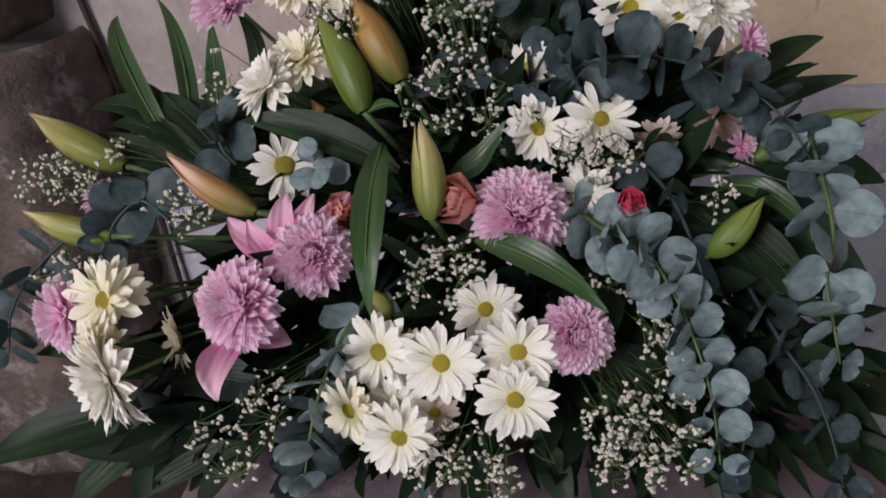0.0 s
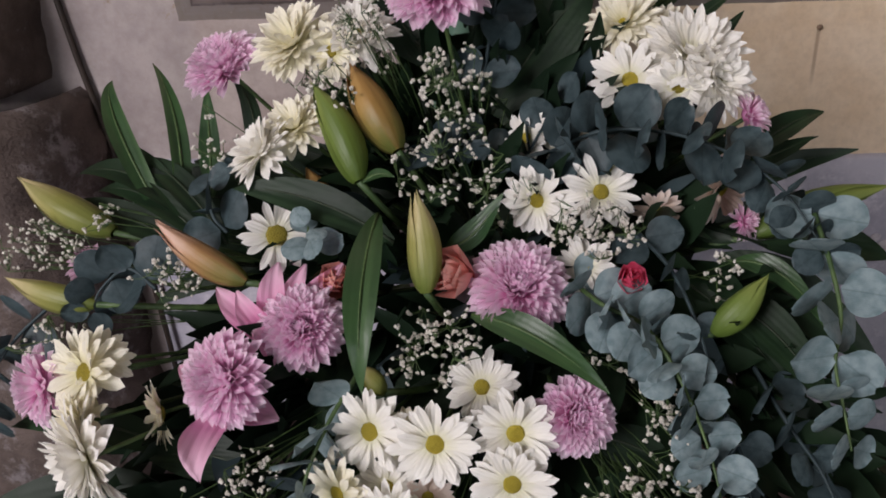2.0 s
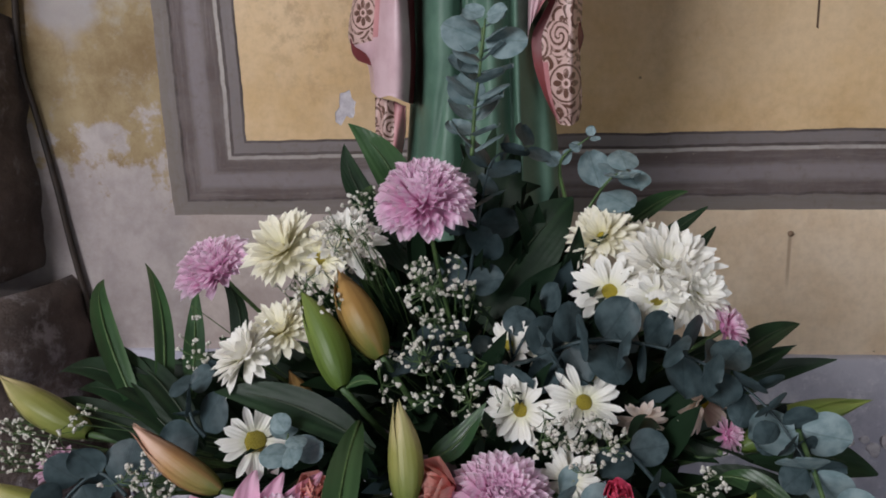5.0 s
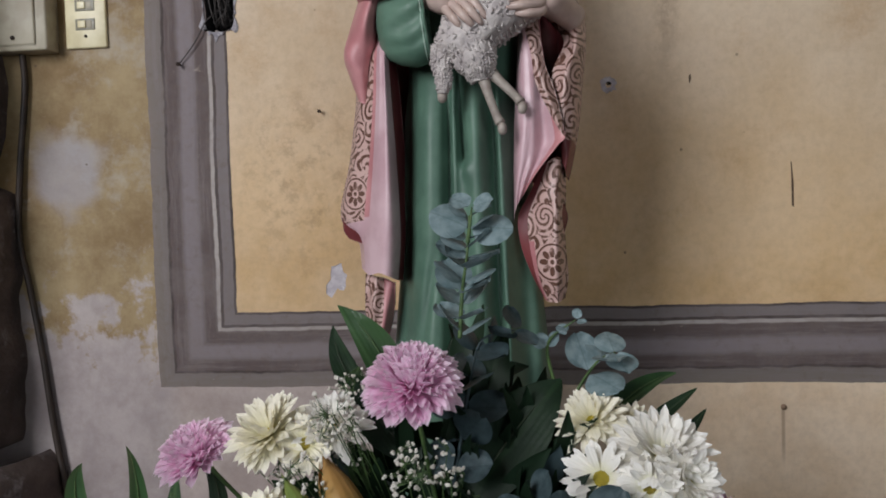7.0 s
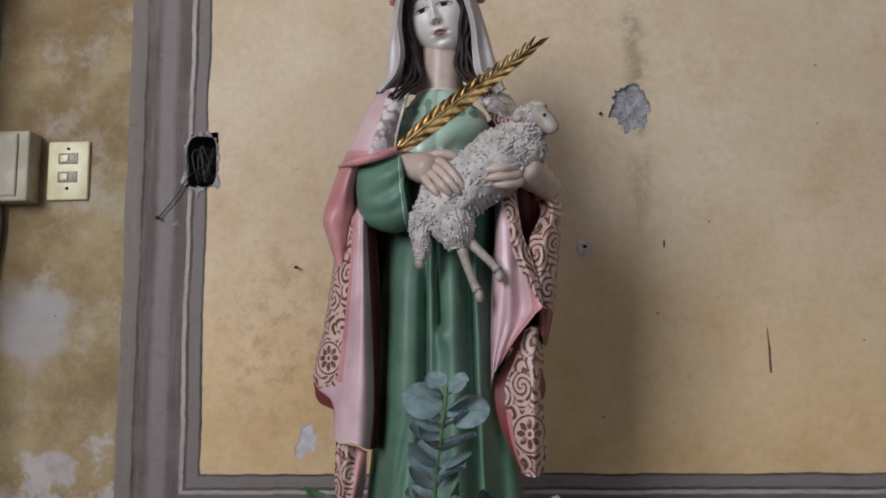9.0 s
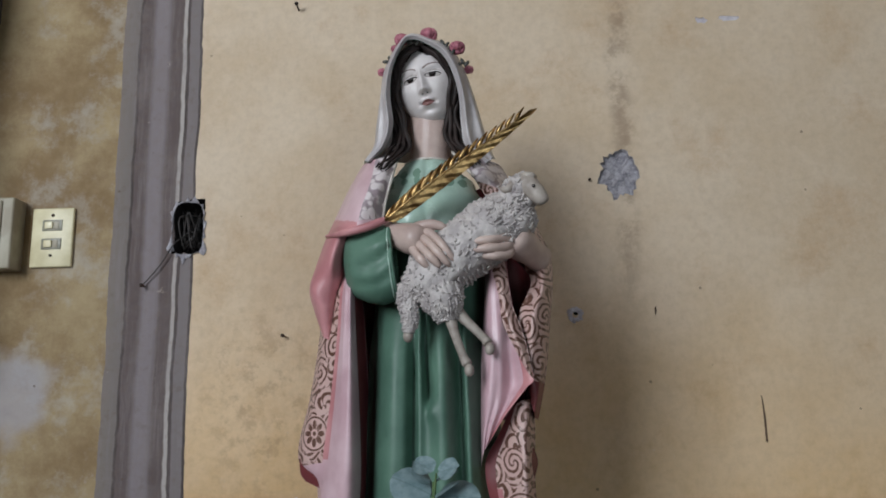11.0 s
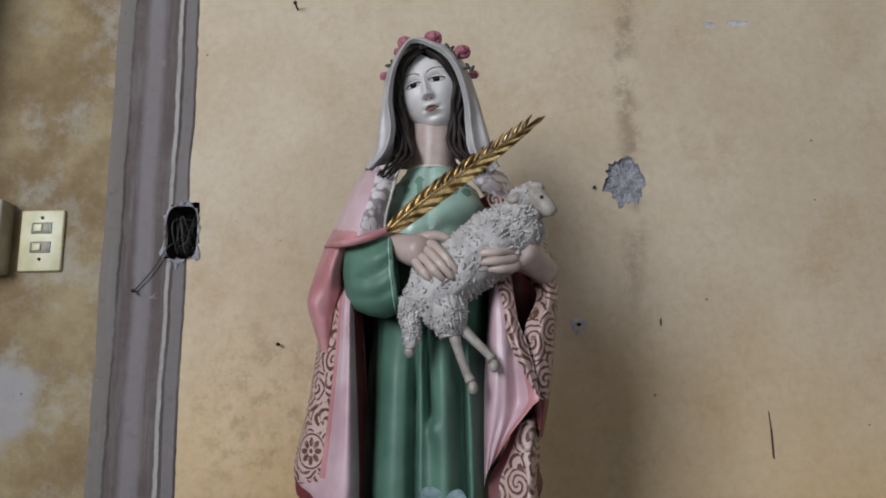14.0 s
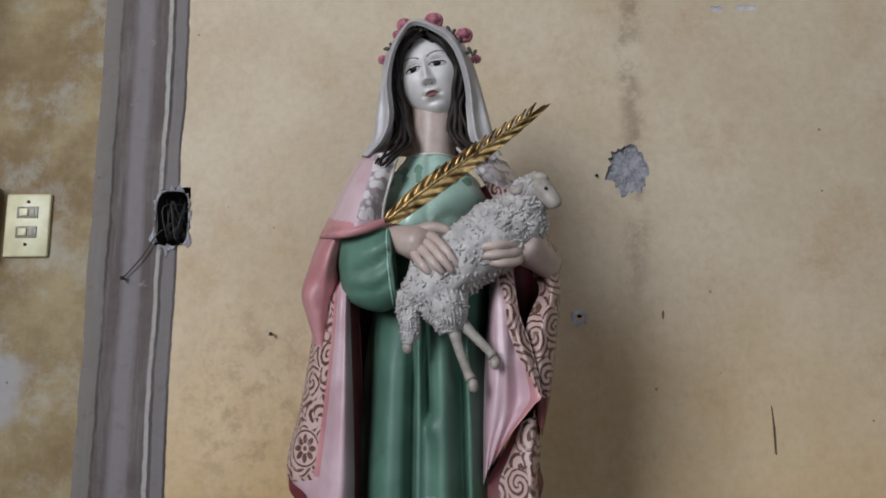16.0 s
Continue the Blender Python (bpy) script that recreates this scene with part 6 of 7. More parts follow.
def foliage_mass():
    """Small filler leaves inside the arrangement, with its inner shade put into their dark colour."""
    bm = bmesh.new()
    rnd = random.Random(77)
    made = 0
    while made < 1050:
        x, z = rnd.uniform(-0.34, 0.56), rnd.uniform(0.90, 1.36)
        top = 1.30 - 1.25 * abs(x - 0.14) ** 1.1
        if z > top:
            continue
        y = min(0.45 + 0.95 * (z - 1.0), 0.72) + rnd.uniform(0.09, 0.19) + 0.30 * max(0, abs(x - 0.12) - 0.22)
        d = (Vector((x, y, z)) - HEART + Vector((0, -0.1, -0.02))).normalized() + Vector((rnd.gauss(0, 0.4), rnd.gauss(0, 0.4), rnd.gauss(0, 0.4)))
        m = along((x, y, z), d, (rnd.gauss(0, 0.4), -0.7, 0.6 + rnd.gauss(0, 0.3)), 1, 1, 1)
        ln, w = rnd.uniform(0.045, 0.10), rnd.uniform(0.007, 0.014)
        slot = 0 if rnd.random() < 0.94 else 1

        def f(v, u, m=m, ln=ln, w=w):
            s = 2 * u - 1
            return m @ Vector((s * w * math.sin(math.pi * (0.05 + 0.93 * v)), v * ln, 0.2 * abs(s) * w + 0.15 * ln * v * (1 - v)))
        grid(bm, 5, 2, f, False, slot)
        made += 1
    tagged(new("foliage", mesh_of("foliage", bm, [M_BLADE_SHADED, M_EUCA_SHADED])), "added filler foliage, darkened like the shaded inside of the arrangement", "foliage", kind="stuff")


foliage_mass()

# mauve-pink chrysanthemums
pompon((-0.070, 0.490, 1.042), (-0.30, -0.80, 0.50), 0.0424)
pompon((-0.013, 0.534, 1.067), (0.05, -0.75, 0.65), 0.0385)
pompon((0.174, 0.547, 1.102), (0.10, -0.60, 0.78), 0.0432)
pompon((0.221, 0.482, 1.023), (0.30, -0.80, 0.45), 0.0340)
pompon((0.100, 0.690, 1.325), (0.0, -0.50, 0.87), 0.0475, n=320, wide=114, flat=0.92, label="large mauve-pink pompon chrysanthemum crowning the arrangement")
pompon((-0.122, 0.726, 1.248), (-0.25, -0.45, 0.86), 0.0426, wide=96, label="mauve-pink pompon chrysanthemum on a tall stem seen from its side")
pompon((-0.267, 0.523, 1.004), (-0.60, -0.60, 0.20), 0.0395, n=120)
pompon((0.377, 0.692, 1.202), (0.75, -0.25, 0.45), 0.0246, n=90, label="small mauve-pink chrysanthemum half hidden behind white ones")
pompon((-0.254, 0.625, 1.079), (-0.1, -0.2, 0.95), 0.0248, "lilac", n=70, label="pale pink chrysanthemum seen edge-on among eucalyptus")
pompon((0.368, 0.629, 1.125), (0.4, -0.6, 0.3), 0.0172, n=60, label="small pink chrysanthemum deep between the leaves")

# white daisies in front
daisy((0.058, 0.458, 1.019), (-0.25, -0.85, 0.40), 0.0386, "white")
daisy((0.112, 0.447, 1.018), (0.0, -0.90, 0.40), 0.0386)
daisy((0.174, 0.460, 1.021), (0.10, -0.92, 0.40), 0.0378)
daisy((0.172, 0.436, 0.991), (0.15, -0.90, 0.35), 0.0370)
daisy((0.079, 0.411, 0.969), (-0.05, -0.95, 0.22), 0.0373)
daisy((0.034, 0.430, 0.979), (-0.45, -0.85, 0.15), 0.0354, "cream")
daisy((0.072, 0.440, 0.979), (0.05, -0.85, 0.4), 0.0296, "white", 16)
daisy((0.087, 0.463, 1.014), (0.1, -0.8, 0.55), 0.0246, "cream", 14)
daisy((0.144, 0.508, 1.029), (0.0, -0.75, 0.65), 0.0340, "white")
daisy((0.104, 0.441, 0.970), (0.15, -0.9, 0.2), 0.0249, "blush", 14)
daisy((-0.045, 0.592, 1.128), (0.45, -0.72, 0.45), 0.0348, "white", 15, 80, False, 0.3, "white daisy with a bright yellow centre between dark leaves")
daisy((-0.140, 0.498, 0.998), (-0.85, -0.50, 0.10), 0.0338, "cream", 18, 74, label="blush-white daisy seen edge-on")
# white heads at the far side
daisy((-0.211, 0.509, 1.031), (-0.35, -0.75, 0.50), 0.0460, "cream", 20, 84)
daisy((-0.204, 0.523, 1.034), (0.25, -0.65, 0.65), 0.0339, "cream", 16)
double_daisy((-0.182, 0.442, 0.992), (-0.60, -0.78, 0.05), 0.0508, "white", 70, "white double chrysanthemum seen from its side, drooping")
double_daisy((-0.202, 0.473, 1.003), (-0.50, -0.7, 0.4), 0.0353, "cream", 50)
# right of the middle
daisy((0.188, 0.622, 1.149), (-0.20, -0.85, 0.25), 0.0338, "white", 15)
daisy((0.243, 0.620, 1.158), (0.20, -0.75, 0.60), 0.0357, "white", 16, 84, False)
daisy((0.248, 0.652, 1.170), (0.35, -0.70, 0.55), 0.0348, "white", 16)
daisy((0.220, 0.668, 1.177), (-0.2, -0.7, 0.6), 0.0279, "cream", 14)
daisy((0.177, 0.678, 1.188), (-0.55, -0.6, 0.4), 0.0281, "white", 14)
daisy((0.229, 0.574, 1.109), (-0.1, -0.7, 0.65), 0.0287, "white", 15)
daisy((0.348, 0.643, 1.150), (0.60, -0.65, -0.25), 0.0386, "blush", 20, 78)
daisy((0.296, 0.643, 1.130), (0.0, -0.8, -0.1), 0.0247, "blush", 14)
# white clusters higher up
double_daisy((-0.043, 0.710, 1.274), (-0.30, -0.60, 0.75), 0.0459, "cream", 60)
double_daisy((0.017, 0.715, 1.279), (0.10, -0.55, 0.82), 0.0417, "white", 60)
daisy((-0.004, 0.694, 1.268), (0.0, -0.75, 0.5), 0.0320, "cream", 16)
double_daisy((-0.065, 0.640, 1.190), (-0.55, -0.35, 0.75), 0.0403, "white", 60)
double_daisy((-0.035, 0.658, 1.208), (-0.2, -0.5, 0.75), 0.0369, "cream", 54)
double_daisy((0.266, 0.743, 1.277), (-0.25, -0.65, 0.65), 0.0367, "cream", 56)
daisy((0.270, 0.694, 1.236), (-0.15, -0.75, 0.35), 0.0383, "white", 17, 84)
double_daisy((0.325, 0.711, 1.254), (0.10, -0.60, 0.78), 0.0500, "white", 84)
double_daisy((0.345, 0.693, 1.235), (0.45, -0.70, 0.40), 0.0409, "white", 64)
daisy((0.311, 0.682, 1.233), (0.0, -0.85, 0.25), 0.0327, "white", 17)
double_daisy((0.303, 0.755, 1.268), (0.0, -0.4, 0.9), 0.0318, "cream", 44)

# pink lily and roses between the chrysanthemums
open_lily((-0.043, 0.546, 1.049), [((-0.098, 0.564, 1.089), (0, -0.01, 0.005)), ((-0.070, 0.543, 1.098), (0, -0.01, 0.0)), ((-0.040, 0.574, 1.110), (0, -0.01, 0.01)), ((-0.015, 0.573, 1.109), (0, -0.01, 0.0)), ((0.017, 0.581, 1.106), (0, -0.005, 0.0)), ((-0.049, 0.512, 1.076), (0, -0.01, 0.0))], 0.026, "open pink lily half hidden between the chrysanthemums")
open_lily((-0.073, 0.497, 1.008), [((-0.076, 0.422, 0.992), (-0.006, -0.02, 0.012)), ((-0.130, 0.527, 1.029), (0, 0, 0.005)), ((-0.030, 0.491, 1.001), (0, 0, 0.005))], 0.030, "pale pink lily with one petal drooping below a chrysanthemum")
rose((0.126, 0.554, 1.109), (-0.6, -0.6, 0.45), 0.034, M_SALMON, "salmon-pink rose tucked beside a chrysanthemum")
rose((0.262, 0.546, 1.111), (0.2, -0.7, 0.6), 0.020, M_ROSE, "crimson-pink rosebud between eucalyptus leaves")
rose((0.007, 0.581, 1.085), (0.3, -0.6, 0.7), 0.026, M_SALMON, "salmon-pink flower behind the chrysanthemums")

# lily buds
lily_bud((-0.014, 0.656, 1.248), (0.032, 0.609, 1.173), 0.0417, M_BUDG, "tight green lily bud pointing upwards")
lily_bud((0.016, 0.685, 1.258), (0.063, 0.640, 1.190), 0.0460, M_BUDO, "plump orange-tan lily bud about to open", 0.06)
lily_bud((-0.028, 0.651, 1.170), (0.003, 0.630, 1.137), 0.0249, M_BUDO, "small orange-tan lily bud")
lily_bud((0.090, 0.561, 1.180), (0.099, 0.530, 1.106), 0.0349, M_BUDY, "yellow-green lily bud with pink tip, beginning to split", 0.10)
lily_bud((-0.327, 0.659, 1.157), (-0.223, 0.628, 1.113), 0.0410, M_BUDY, "yellow-green lily bud stretching out sideways")
lily_bud((-0.315, 0.582, 1.086), (-0.224, 0.571, 1.065), 0.0339, M_BUDY, "yellow-green lily bud low at the edge of the arrangement")
lily_bud((-0.148, 0.578, 1.145), (-0.071, 0.568, 1.093), 0.0335, M_BUDP, "peach-pink lily bud with split pink tip", 0.12)
lily_bud((0.371, 0.549, 1.114), (0.331, 0.535, 1.069), 0.0304, M_BUDG, "fresh bright green lily bud")
lily_bud((0.490, 0.652, 1.149), (0.378, 0.628, 1.114), 0.0341, M_BUDG, "long bright green lily bud behind eucalyptus")
lily_bud((0.038, 0.500, 1.053), (0.065, 0.491, 1.032), 0.0211, M_BUDY, "cream lily bud tip showing above the daisies")

# long leaves
blade((0.050, 0.592, 1.149), (0.056, 0.455, 1.058), 0.0318, M_BLADE, (0.0, -0.03, 0.02), (0.1, -0.9, 0.3), 0.22)
blade((0.136, 0.531, 1.085), (0.246, 0.477, 1.049), 0.0299, M_BLADE, (0.0, -0.01, 0.02), (-0.1, -0.6, 0.8), 0.3)
blade((0.063, 0.588, 1.124), (-0.088, 0.615, 1.164), 0.0385, M_BLADE_SHADED, (0.0, 0, 0.015), (0.0, -0.8, 0.6), 0.3)
blade((0.112, 0.577, 1.123), (0.160, 0.591, 1.169), 0.0247, M_BLADE, (0.0, 0, -0.01), (-0.3, -0.8, 0.4), 0.3)
blade((0.034, 0.611, 1.170), (0.066, 0.601, 1.180), 0.0133, M_BLADE, (0.0, 0, 0.006), (0.0, -0.5, 0.8), 0.2)
blade((-0.170, 0.645, 1.100), (-0.267, 0.766, 1.227), 0.0266, M_BLADE, (-0.02, 0, 0.03), (0.5, -0.8, 0.1), 0.3)
blade((-0.164, 0.647, 1.092), (-0.229, 0.788, 1.240), 0.0227, M_BLADE, (0.015, 0, 0.02), (0.5, -0.8, 0.1), 0.3)
blade((-0.140, 0.681, 1.127), (-0.163, 0.767, 1.218), 0.0263, M_BLADE, (0.0, 0, 0.0), (0.1, -0.9, 0.1), 0.2)
blade((-0.096, 0.701, 1.149), (-0.136, 0.776, 1.228), 0.0284, M_BLADE_SHADED, (0.01, 0, 0.01), (-0.2, -0.9, 0.1), 0.25)
blade((-0.122, 0.622, 1.086), (-0.253, 0.731, 1.169), 0.0269, M_BLADE_SHADED, (0.0, 0, 0.02), (0.5, -0.8, 0.3), 0.3)
blade((-0.134, 0.649, 1.104), (-0.303, 0.712, 1.139), 0.0364, M_BLADE_SHADED, (0.0, 0, 0.03), (0.1, -0.5, 0.8), 0.3)
blade((-0.124, 0.630, 1.094), (-0.271, 0.693, 1.129), 0.0309, M_BLADE_SHADED, (0.0, 0, 0.025), (0.1, -0.6, 0.8), 0.3)
blade((-0.109, 0.627, 1.102), (-0.229, 0.717, 1.155), 0.0318, M_BLADE_SHADED, (0.0, 0, 0.02), (0.3, -0.7, 0.6), 0.3)
blade((-0.141, 0.626, 1.090), (-0.324, 0.684, 1.109), 0.0374, M_BLADE_SHADED, (0.0, 0, 0.02), (0.0, -0.6, 0.8), 0.3)
blade((-0.144, 0.480, 0.926), (-0.369, 0.457, 0.860), 0.0586, M_BLADE_SHADED, (0.0, 0, 0.02), (0.1, -0.5, 0.8), 0.25)
blade((-0.130, 0.479, 0.935), (-0.258, 0.420, 0.842), 0.0488, M_BLADE_SHADED, (0.0, 0, 0.02), (0.3, -0.5, 0.8), 0.25)
blade((-0.124, 0.491, 0.959), (-0.326, 0.536, 0.944), 0.0377, M_BLADE_SHADED, (0.0, 0, 0.02), (0.1, -0.6, 0.7), 0.25)
blade((-0.058, 0.474, 0.962), (-0.156, 0.487, 0.955), 0.0494, M_BLADE_SHADED, (0.0, 0, 0.01), (0.1, -0.6, 0.7), 0.25)
blade((-0.075, 0.450, 0.916), (-0.179, 0.423, 0.866), 0.0276, M_BLADE_SHADED, (0.0, 0, 0.01), (0.2, -0.6, 0.7), 0.25)
# broad leaves behind the crown, their shade put into the dark leaf colour
blade((0.142, 0.726, 1.196), (0.240, 0.790, 1.307), 0.0865, M_BLADE_SHADED, (0.0, 0, 0.01), (-0.3, -0.9, 0.2), 0.15, label="broad dark glossy leaf behind the crowning flower")
blade((0.154, 0.718, 1.187), (0.244, 0.779, 1.262), 0.0621, M_BLADE_SHADED, (0.0, 0, 0.0), (-0.2, -0.9, 0.3), 0.15, label="broad dark glossy leaf behind the crowning flower")
blade((0.130, 0.742, 1.202), (0.185, 0.810, 1.358), 0.0597, M_BLADE_SHADED, (0.0, 0, 0.0), (-0.1, -0.9, 0.1), 0.15, label="broad dark glossy leaf behind the crowning flower")
blade((0.074, 0.773, 1.277), (0.012, 0.780, 1.389), 0.0431, M_BLADE, (0.01, 0, 0.01), (0.2, -0.9, 0.2), 0.25)
blade((0.047, 0.778, 1.282), (0.006, 0.780, 1.368), 0.0293, M_BLADE_SHADED, (-0.01, 0, 0.0), (0.2, -0.9, 0.2), 0.25)
blade((0.098, 0.737, 1.239), (0.033, 0.770, 1.319), 0.0519, M_BLADE_SHADED, (-0.01, 0, 0.0), (0.2, -0.9, 0.2), 0.2)
blade((0.104, 0.728, 1.219), (0.061, 0.790, 1.297), 0.0401, M_BLADE_SHADED, (0.0, 0, 0.0), (0.2, -0.9, 0.2), 0.2)
# right side
blade((0.380, 0.701, 1.159), (0.458, 0.747, 1.187), 0.0303, M_BLADE_SHADED, (0.0, 0, 0.008), (-0.3, -0.7, 0.6), 0.3)
blade((0.378, 0.694, 1.151), (0.447, 0.730, 1.168), 0.0209, M_BLADE_SHADED, (0.0, 0, 0.0), (-0.3, -0.7, 0.6), 0.3)
blade((0.278, 0.787, 1.260), (0.358, 0.810, 1.309), 0.0266, M_BLADE, (0.0, 0, 0.01), (-0.3, -0.7, 0.6), 0.3)
blade((0.317, 0.782, 1.255), (0.379, 0.810, 1.293), 0.0181, M_BLADE_SHADED, (0.0, 0, 0.0), (-0.3, -0.7, 0.6), 0.3)
blade((0.349, 0.769, 1.241), (0.386, 0.800, 1.274), 0.0144, M_BLADE_SHADED, (0.0, 0, 0.0), (-0.3, -0.7, 0.6), 0.3)
blade((0.338, 0.582, 1.076), (0.426, 0.519, 1.009), 0.0432, M_BLADE_SHADED, (0.0, 0, 0.02), (0.1, -0.8, 0.5), 0.25)
blade((0.352, 0.597, 1.102), (0.423, 0.552, 1.066), 0.0230, M_BLADE, (0.0, 0, 0.02), (0.1, -0.8, 0.5), 0.25)
blade((0.322, 0.602, 1.076), (0.401, 0.546, 1.006), 0.0421, M_BLADE_SHADED, (0.0, 0, 0.01), (0.1, -0.8, 0.5), 0.25)
blade((0.348, 0.620, 1.095), (0.479, 0.567, 1.017), 0.0592, M_BLADE_SHADED, (0.0, 0, 0.01), (0.1, -0.8, 0.5), 0.25)
blade((0.384, 0.638, 1.103), (0.502, 0.647, 1.081), 0.0507, M_BLADE_SHADED, (0.0, 0, 0.01), (0.0, -0.7, 0.6), 0.25)
blade((0.212, 0.432, 0.897), (0.217, 0.401, 0.843), 0.0304, M_BLADE_SHADED, (0.0, 0, 0.01), (0.0, -0.8, 0.5), 0.25)
blade((0.188, 0.457, 0.923), (0.219, 0.417, 0.881), 0.0353, M_BLADE_SHADED, (0.0, 0, 0.01), (0.0, -0.8, 0.5), 0.25)
blade((0.237, 0.511, 0.980), (0.318, 0.491, 0.949), 0.0407, M_BLADE_SHADED, (0.0, 0, 0.01), (0.0, -0.8, 0.5), 0.25)

# added filler leaves behind the flowers, coloured dark to read as inner shade
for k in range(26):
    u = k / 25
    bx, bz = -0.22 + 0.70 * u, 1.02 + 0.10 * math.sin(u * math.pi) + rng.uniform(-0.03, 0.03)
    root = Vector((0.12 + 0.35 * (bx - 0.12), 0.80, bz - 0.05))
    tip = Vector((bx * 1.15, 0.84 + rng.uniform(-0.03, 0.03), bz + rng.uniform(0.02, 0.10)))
    blade(root, tip, rng.uniform(0.035, 0.06), M_BLADE_SHADED, (0, 0, 0.02), (0.1 * (0.5 - u), -0.85, 0.4), 0.2, label="added broad filler leaf, darkened like the shade deep inside the arrangement")

# more filler on the left, hiding the pale dado with shade-dark leaves
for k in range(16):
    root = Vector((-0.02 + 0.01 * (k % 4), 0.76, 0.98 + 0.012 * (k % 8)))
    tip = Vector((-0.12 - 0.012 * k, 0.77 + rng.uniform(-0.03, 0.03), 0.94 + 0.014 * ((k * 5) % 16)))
    blade(root, tip, rng.uniform(0.04, 0.06), M_BLADE_SHADED, (0, 0, 0.02), (0.1, -0.85, 0.4), 0.2, label="added broad filler leaf, darkened like the shade deep inside the arrangement")

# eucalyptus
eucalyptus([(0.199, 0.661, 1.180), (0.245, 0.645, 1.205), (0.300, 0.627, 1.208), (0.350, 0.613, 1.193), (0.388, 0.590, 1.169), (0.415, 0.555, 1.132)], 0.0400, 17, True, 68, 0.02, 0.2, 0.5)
eucalyptus([(0.411, 0.585, 1.153), (0.418, 0.546, 1.122), (0.421, 0.520, 1.095), (0.414, 0.496, 1.069), (0.417, 0.472, 1.044), (0.421, 0.455, 1.020)], 0.0395, 8, False, 74, 0.0, 0.15, 0.35, 0.8, 1.0)
eucalyptus([(0.216, 0.566, 1.101), (0.243, 0.531, 1.096), (0.274, 0.514, 1.088), (0.297, 0.489, 1.062), (0.313, 0.461, 1.033), (0.324, 0.432, 1.002), (0.330, 0.403, 0.961)], 0.0340, 21, False, 70, 0.03, 0.1, 0.32, 1.0, 0.8)
eucalyptus([(0.275, 0.601, 1.127), (0.298, 0.566, 1.112), (0.314, 0.533, 1.087), (0.324, 0.504, 1.057), (0.328, 0.479, 1.020)], 0.0303, 5, True, 66, 0.05, 0.5, 0.2)
eucalyptus([(0.141, 0.740, 1.359), (0.145, 0.740, 1.405), (0.151, 0.735, 1.442), (0.154, 0.735, 1.478)], 0.0360, 11, False, 58, 0.04, 0.1, 0.85, 0.45, 0.5, "upright eucalyptus sprig with paired blue-grey leaves before the robe")
eucalyptus([(0.233, 0.790, 1.301), (0.227, 0.780, 1.346), (0.254, 0.770, 1.371)], 0.0170, 3, False, 40, 0.45)
eucalyptus([(0.243, 0.772, 1.276), (0.258, 0.780, 1.303), (0.276, 0.770, 1.330), (0.293, 0.770, 1.338)], 0.0440, 3, False, 74, 0.5, 0.3, 0.1, 0.5, 0.4)
eucalyptus([(0.152, 0.733, 1.452), (0.155, 0.731, 1.470), (0.157, 0.730, 1.486)], 0.0370, 2, False, 78, 0.4, 0.05, 0.05, 0.3, 0.3, "pair of round blue-grey eucalyptus leaves at the sprig's tip")
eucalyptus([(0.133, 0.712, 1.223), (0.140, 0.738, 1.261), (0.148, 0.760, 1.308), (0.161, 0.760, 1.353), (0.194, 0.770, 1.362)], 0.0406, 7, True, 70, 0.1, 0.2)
eucalyptus([(0.043, 0.495, 1.048), (0.027, 0.459, 1.030), (0.014, 0.435, 1.005), (0.007, 0.410, 0.979), (0.002, 0.387, 0.945)], 0.0396, 6, False, 66, 0.15, 0.7)
eucalyptus([(0.011, 0.453, 0.971), (-0.002, 0.430, 0.947), (-0.013, 0.401, 0.916)], 0.0395, 4, True, 66, 0.1, 0.2)
eucalyptus([(-0.101, 0.614, 1.120), (-0.114, 0.619, 1.135), (-0.123, 0.640, 1.158), (-0.107, 0.659, 1.168)], 0.0371, 4, True, 70, 0.1, 0.3)
eucalyptus([(-0.005, 0.581, 1.117), (-0.010, 0.577, 1.133), (-0.007, 0.570, 1.147)], 0.0317, 3, False, 80, 0.2, 0.3, 0.1)
eucalyptus([(-0.163, 0.576, 1.080), (-0.194, 0.589, 1.094), (-0.217, 0.576, 1.080), (-0.228, 0.567, 1.060)], 0.0404, 5, True, 66, 0.1, 0.3)
eucalyptus([(-0.283, 0.600, 1.053), (-0.320, 0.572, 1.023), (-0.338, 0.544, 0.994), (-0.334, 0.514, 0.962)], 0.0444, 5, True, 66, 0.2, 0.3)
eucalyptus([(0.155, 0.653, 1.162), (0.176, 0.657, 1.176), (0.191, 0.669, 1.198), (0.212, 0.695, 1.216)], 0.0425, 4, True, 58, 0.1, 0.4)
eucalyptus([(0.370, 0.547, 1.029), (0.391, 0.503, 1.003), (0.413, 0.478, 0.977), (0.426, 0.451, 0.948), (0.432, 0.424, 0.920)], 0.0317, 7, True, 60, 0.1, 0.3)
eucalyptus([(0.069, 0.682, 1.192), (0.098, 0.662, 1.182), (0.127, 0.662, 1.192)], 0.0354, 3, True, 66, 0.3, 0.3)
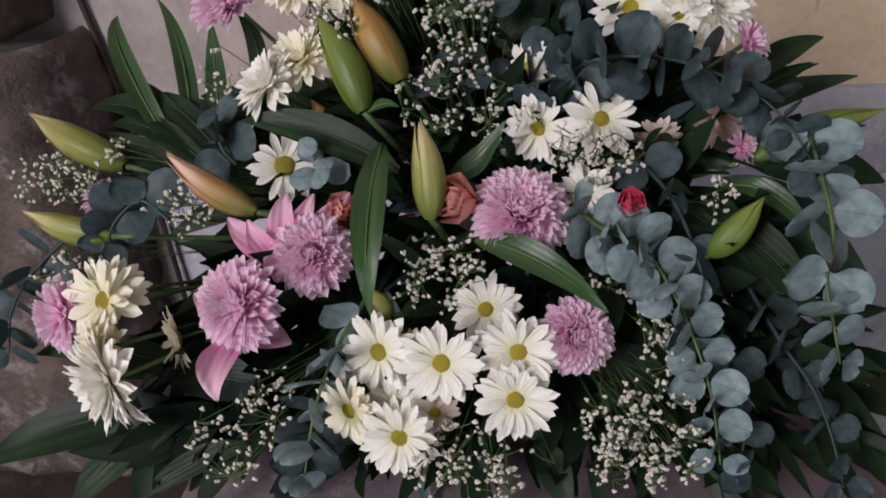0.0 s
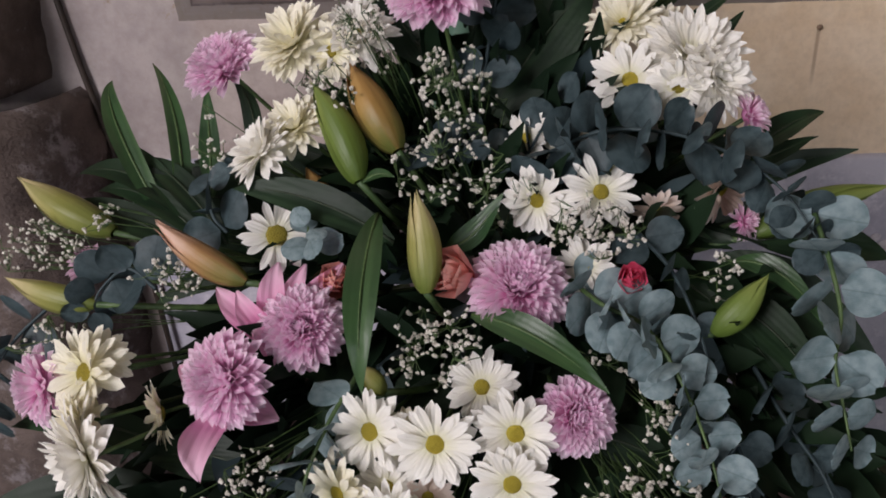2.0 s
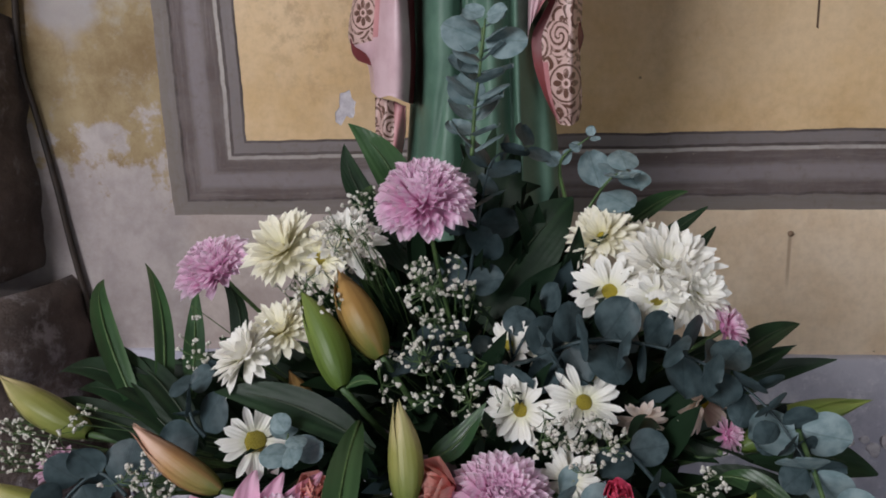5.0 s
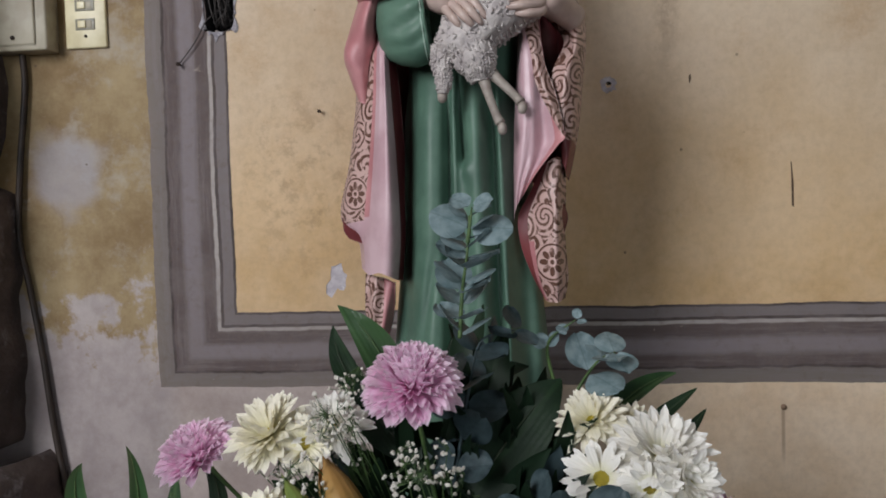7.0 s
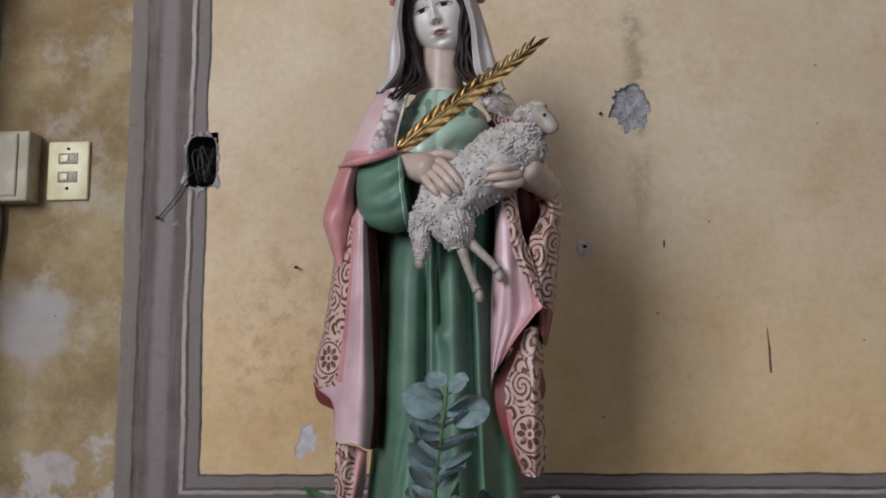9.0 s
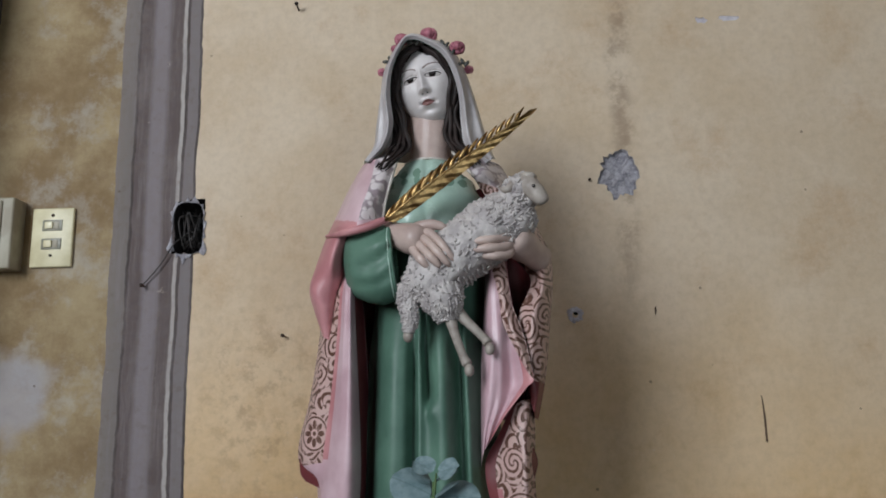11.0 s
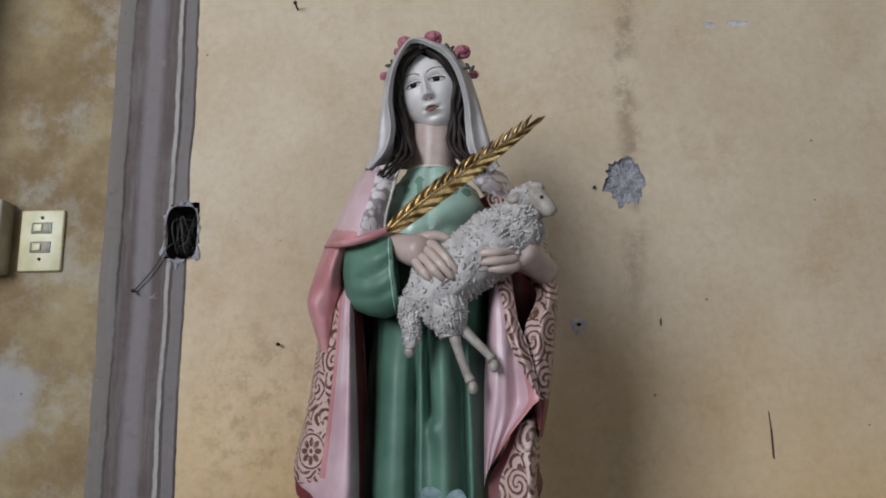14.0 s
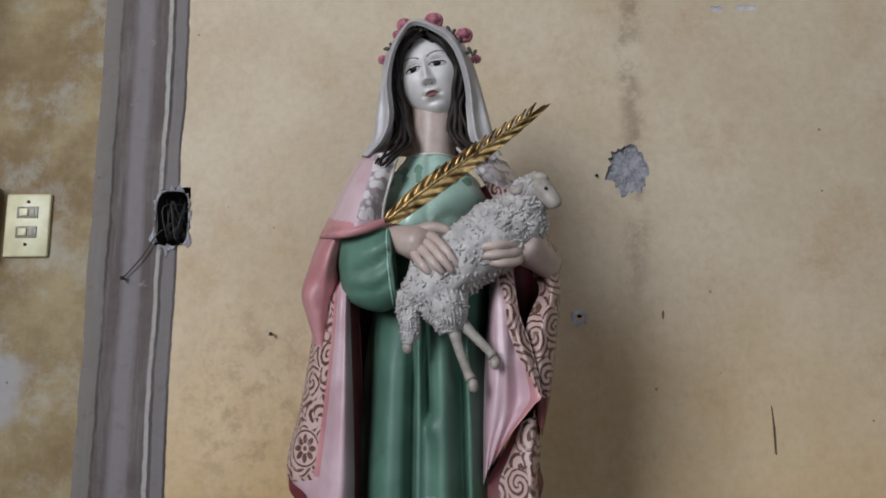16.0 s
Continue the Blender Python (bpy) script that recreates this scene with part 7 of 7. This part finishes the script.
eucalyptus([(0.338, 0.491, 1.022), (0.348, 0.458, 0.998), (0.352, 0.431, 0.969), (0.346, 0.412, 0.939)], 0.0288, 5, True, 60, 0.2, 0.6)

# gypsophila
gypsophila((0.110, 0.678, 1.240), 0.0375, 0.0375, 70, seed=1)
gypsophila((0.097, 0.643, 1.182), 0.0502, 0.0452, 75, seed=2)
gypsophila((0.020, 0.735, 1.269), 0.0328, 0.0328, 70, seed=3)
gypsophila((-0.009, 0.709, 1.241), 0.0378, 0.0324, 50, seed=4)
gypsophila((0.028, 0.680, 1.298), 0.0313, 0.0261, 62, seed=31)
gypsophila((0.004, 0.658, 1.240), 0.0261, 0.0313, 40, seed=32)
gypsophila((0.028, 0.760, 1.309), 0.0196, 0.0196, 22, seed=5)
gypsophila((-0.131, 0.685, 1.174), 0.0217, 0.0326, 30, seed=6)
gypsophila((0.108, 0.511, 1.064), 0.0429, 0.0333, 80, seed=7)
gypsophila((0.235, 0.586, 1.143), 0.0443, 0.0246, 90, seed=8)
gypsophila((0.156, 0.628, 1.155), 0.0350, 0.0350, 40, seed=9)
gypsophila((-0.295, 0.630, 1.105), 0.0537, 0.0316, 90, seed=10)
gypsophila((-0.225, 0.616, 1.132), 0.0142, 0.0107, 14, seed=11)
gypsophila((-0.141, 0.574, 1.099), 0.0330, 0.0275, 46, seed=12)
gypsophila((-0.070, 0.414, 0.952), 0.0395, 0.0316, 46, seed=13)
gypsophila((-0.039, 0.439, 0.978), 0.0285, 0.0233, 36, seed=14)
gypsophila((0.131, 0.402, 0.950), 0.0541, 0.0394, 90, seed=15)
gypsophila((0.272, 0.418, 0.972), 0.0537, 0.0443, 190, seed=16)
gypsophila((0.288, 0.478, 1.019), 0.0179, 0.0347, 30, seed=17)
gypsophila((-0.255, 0.545, 1.047), 0.0324, 0.0118, 22, seed=18)
gypsophila((0.344, 0.576, 1.101), 0.0152, 0.0203, 18, seed=19)
gypsophila((0.251, 0.547, 1.039), 0.0252, 0.0202, 22, seed=20)
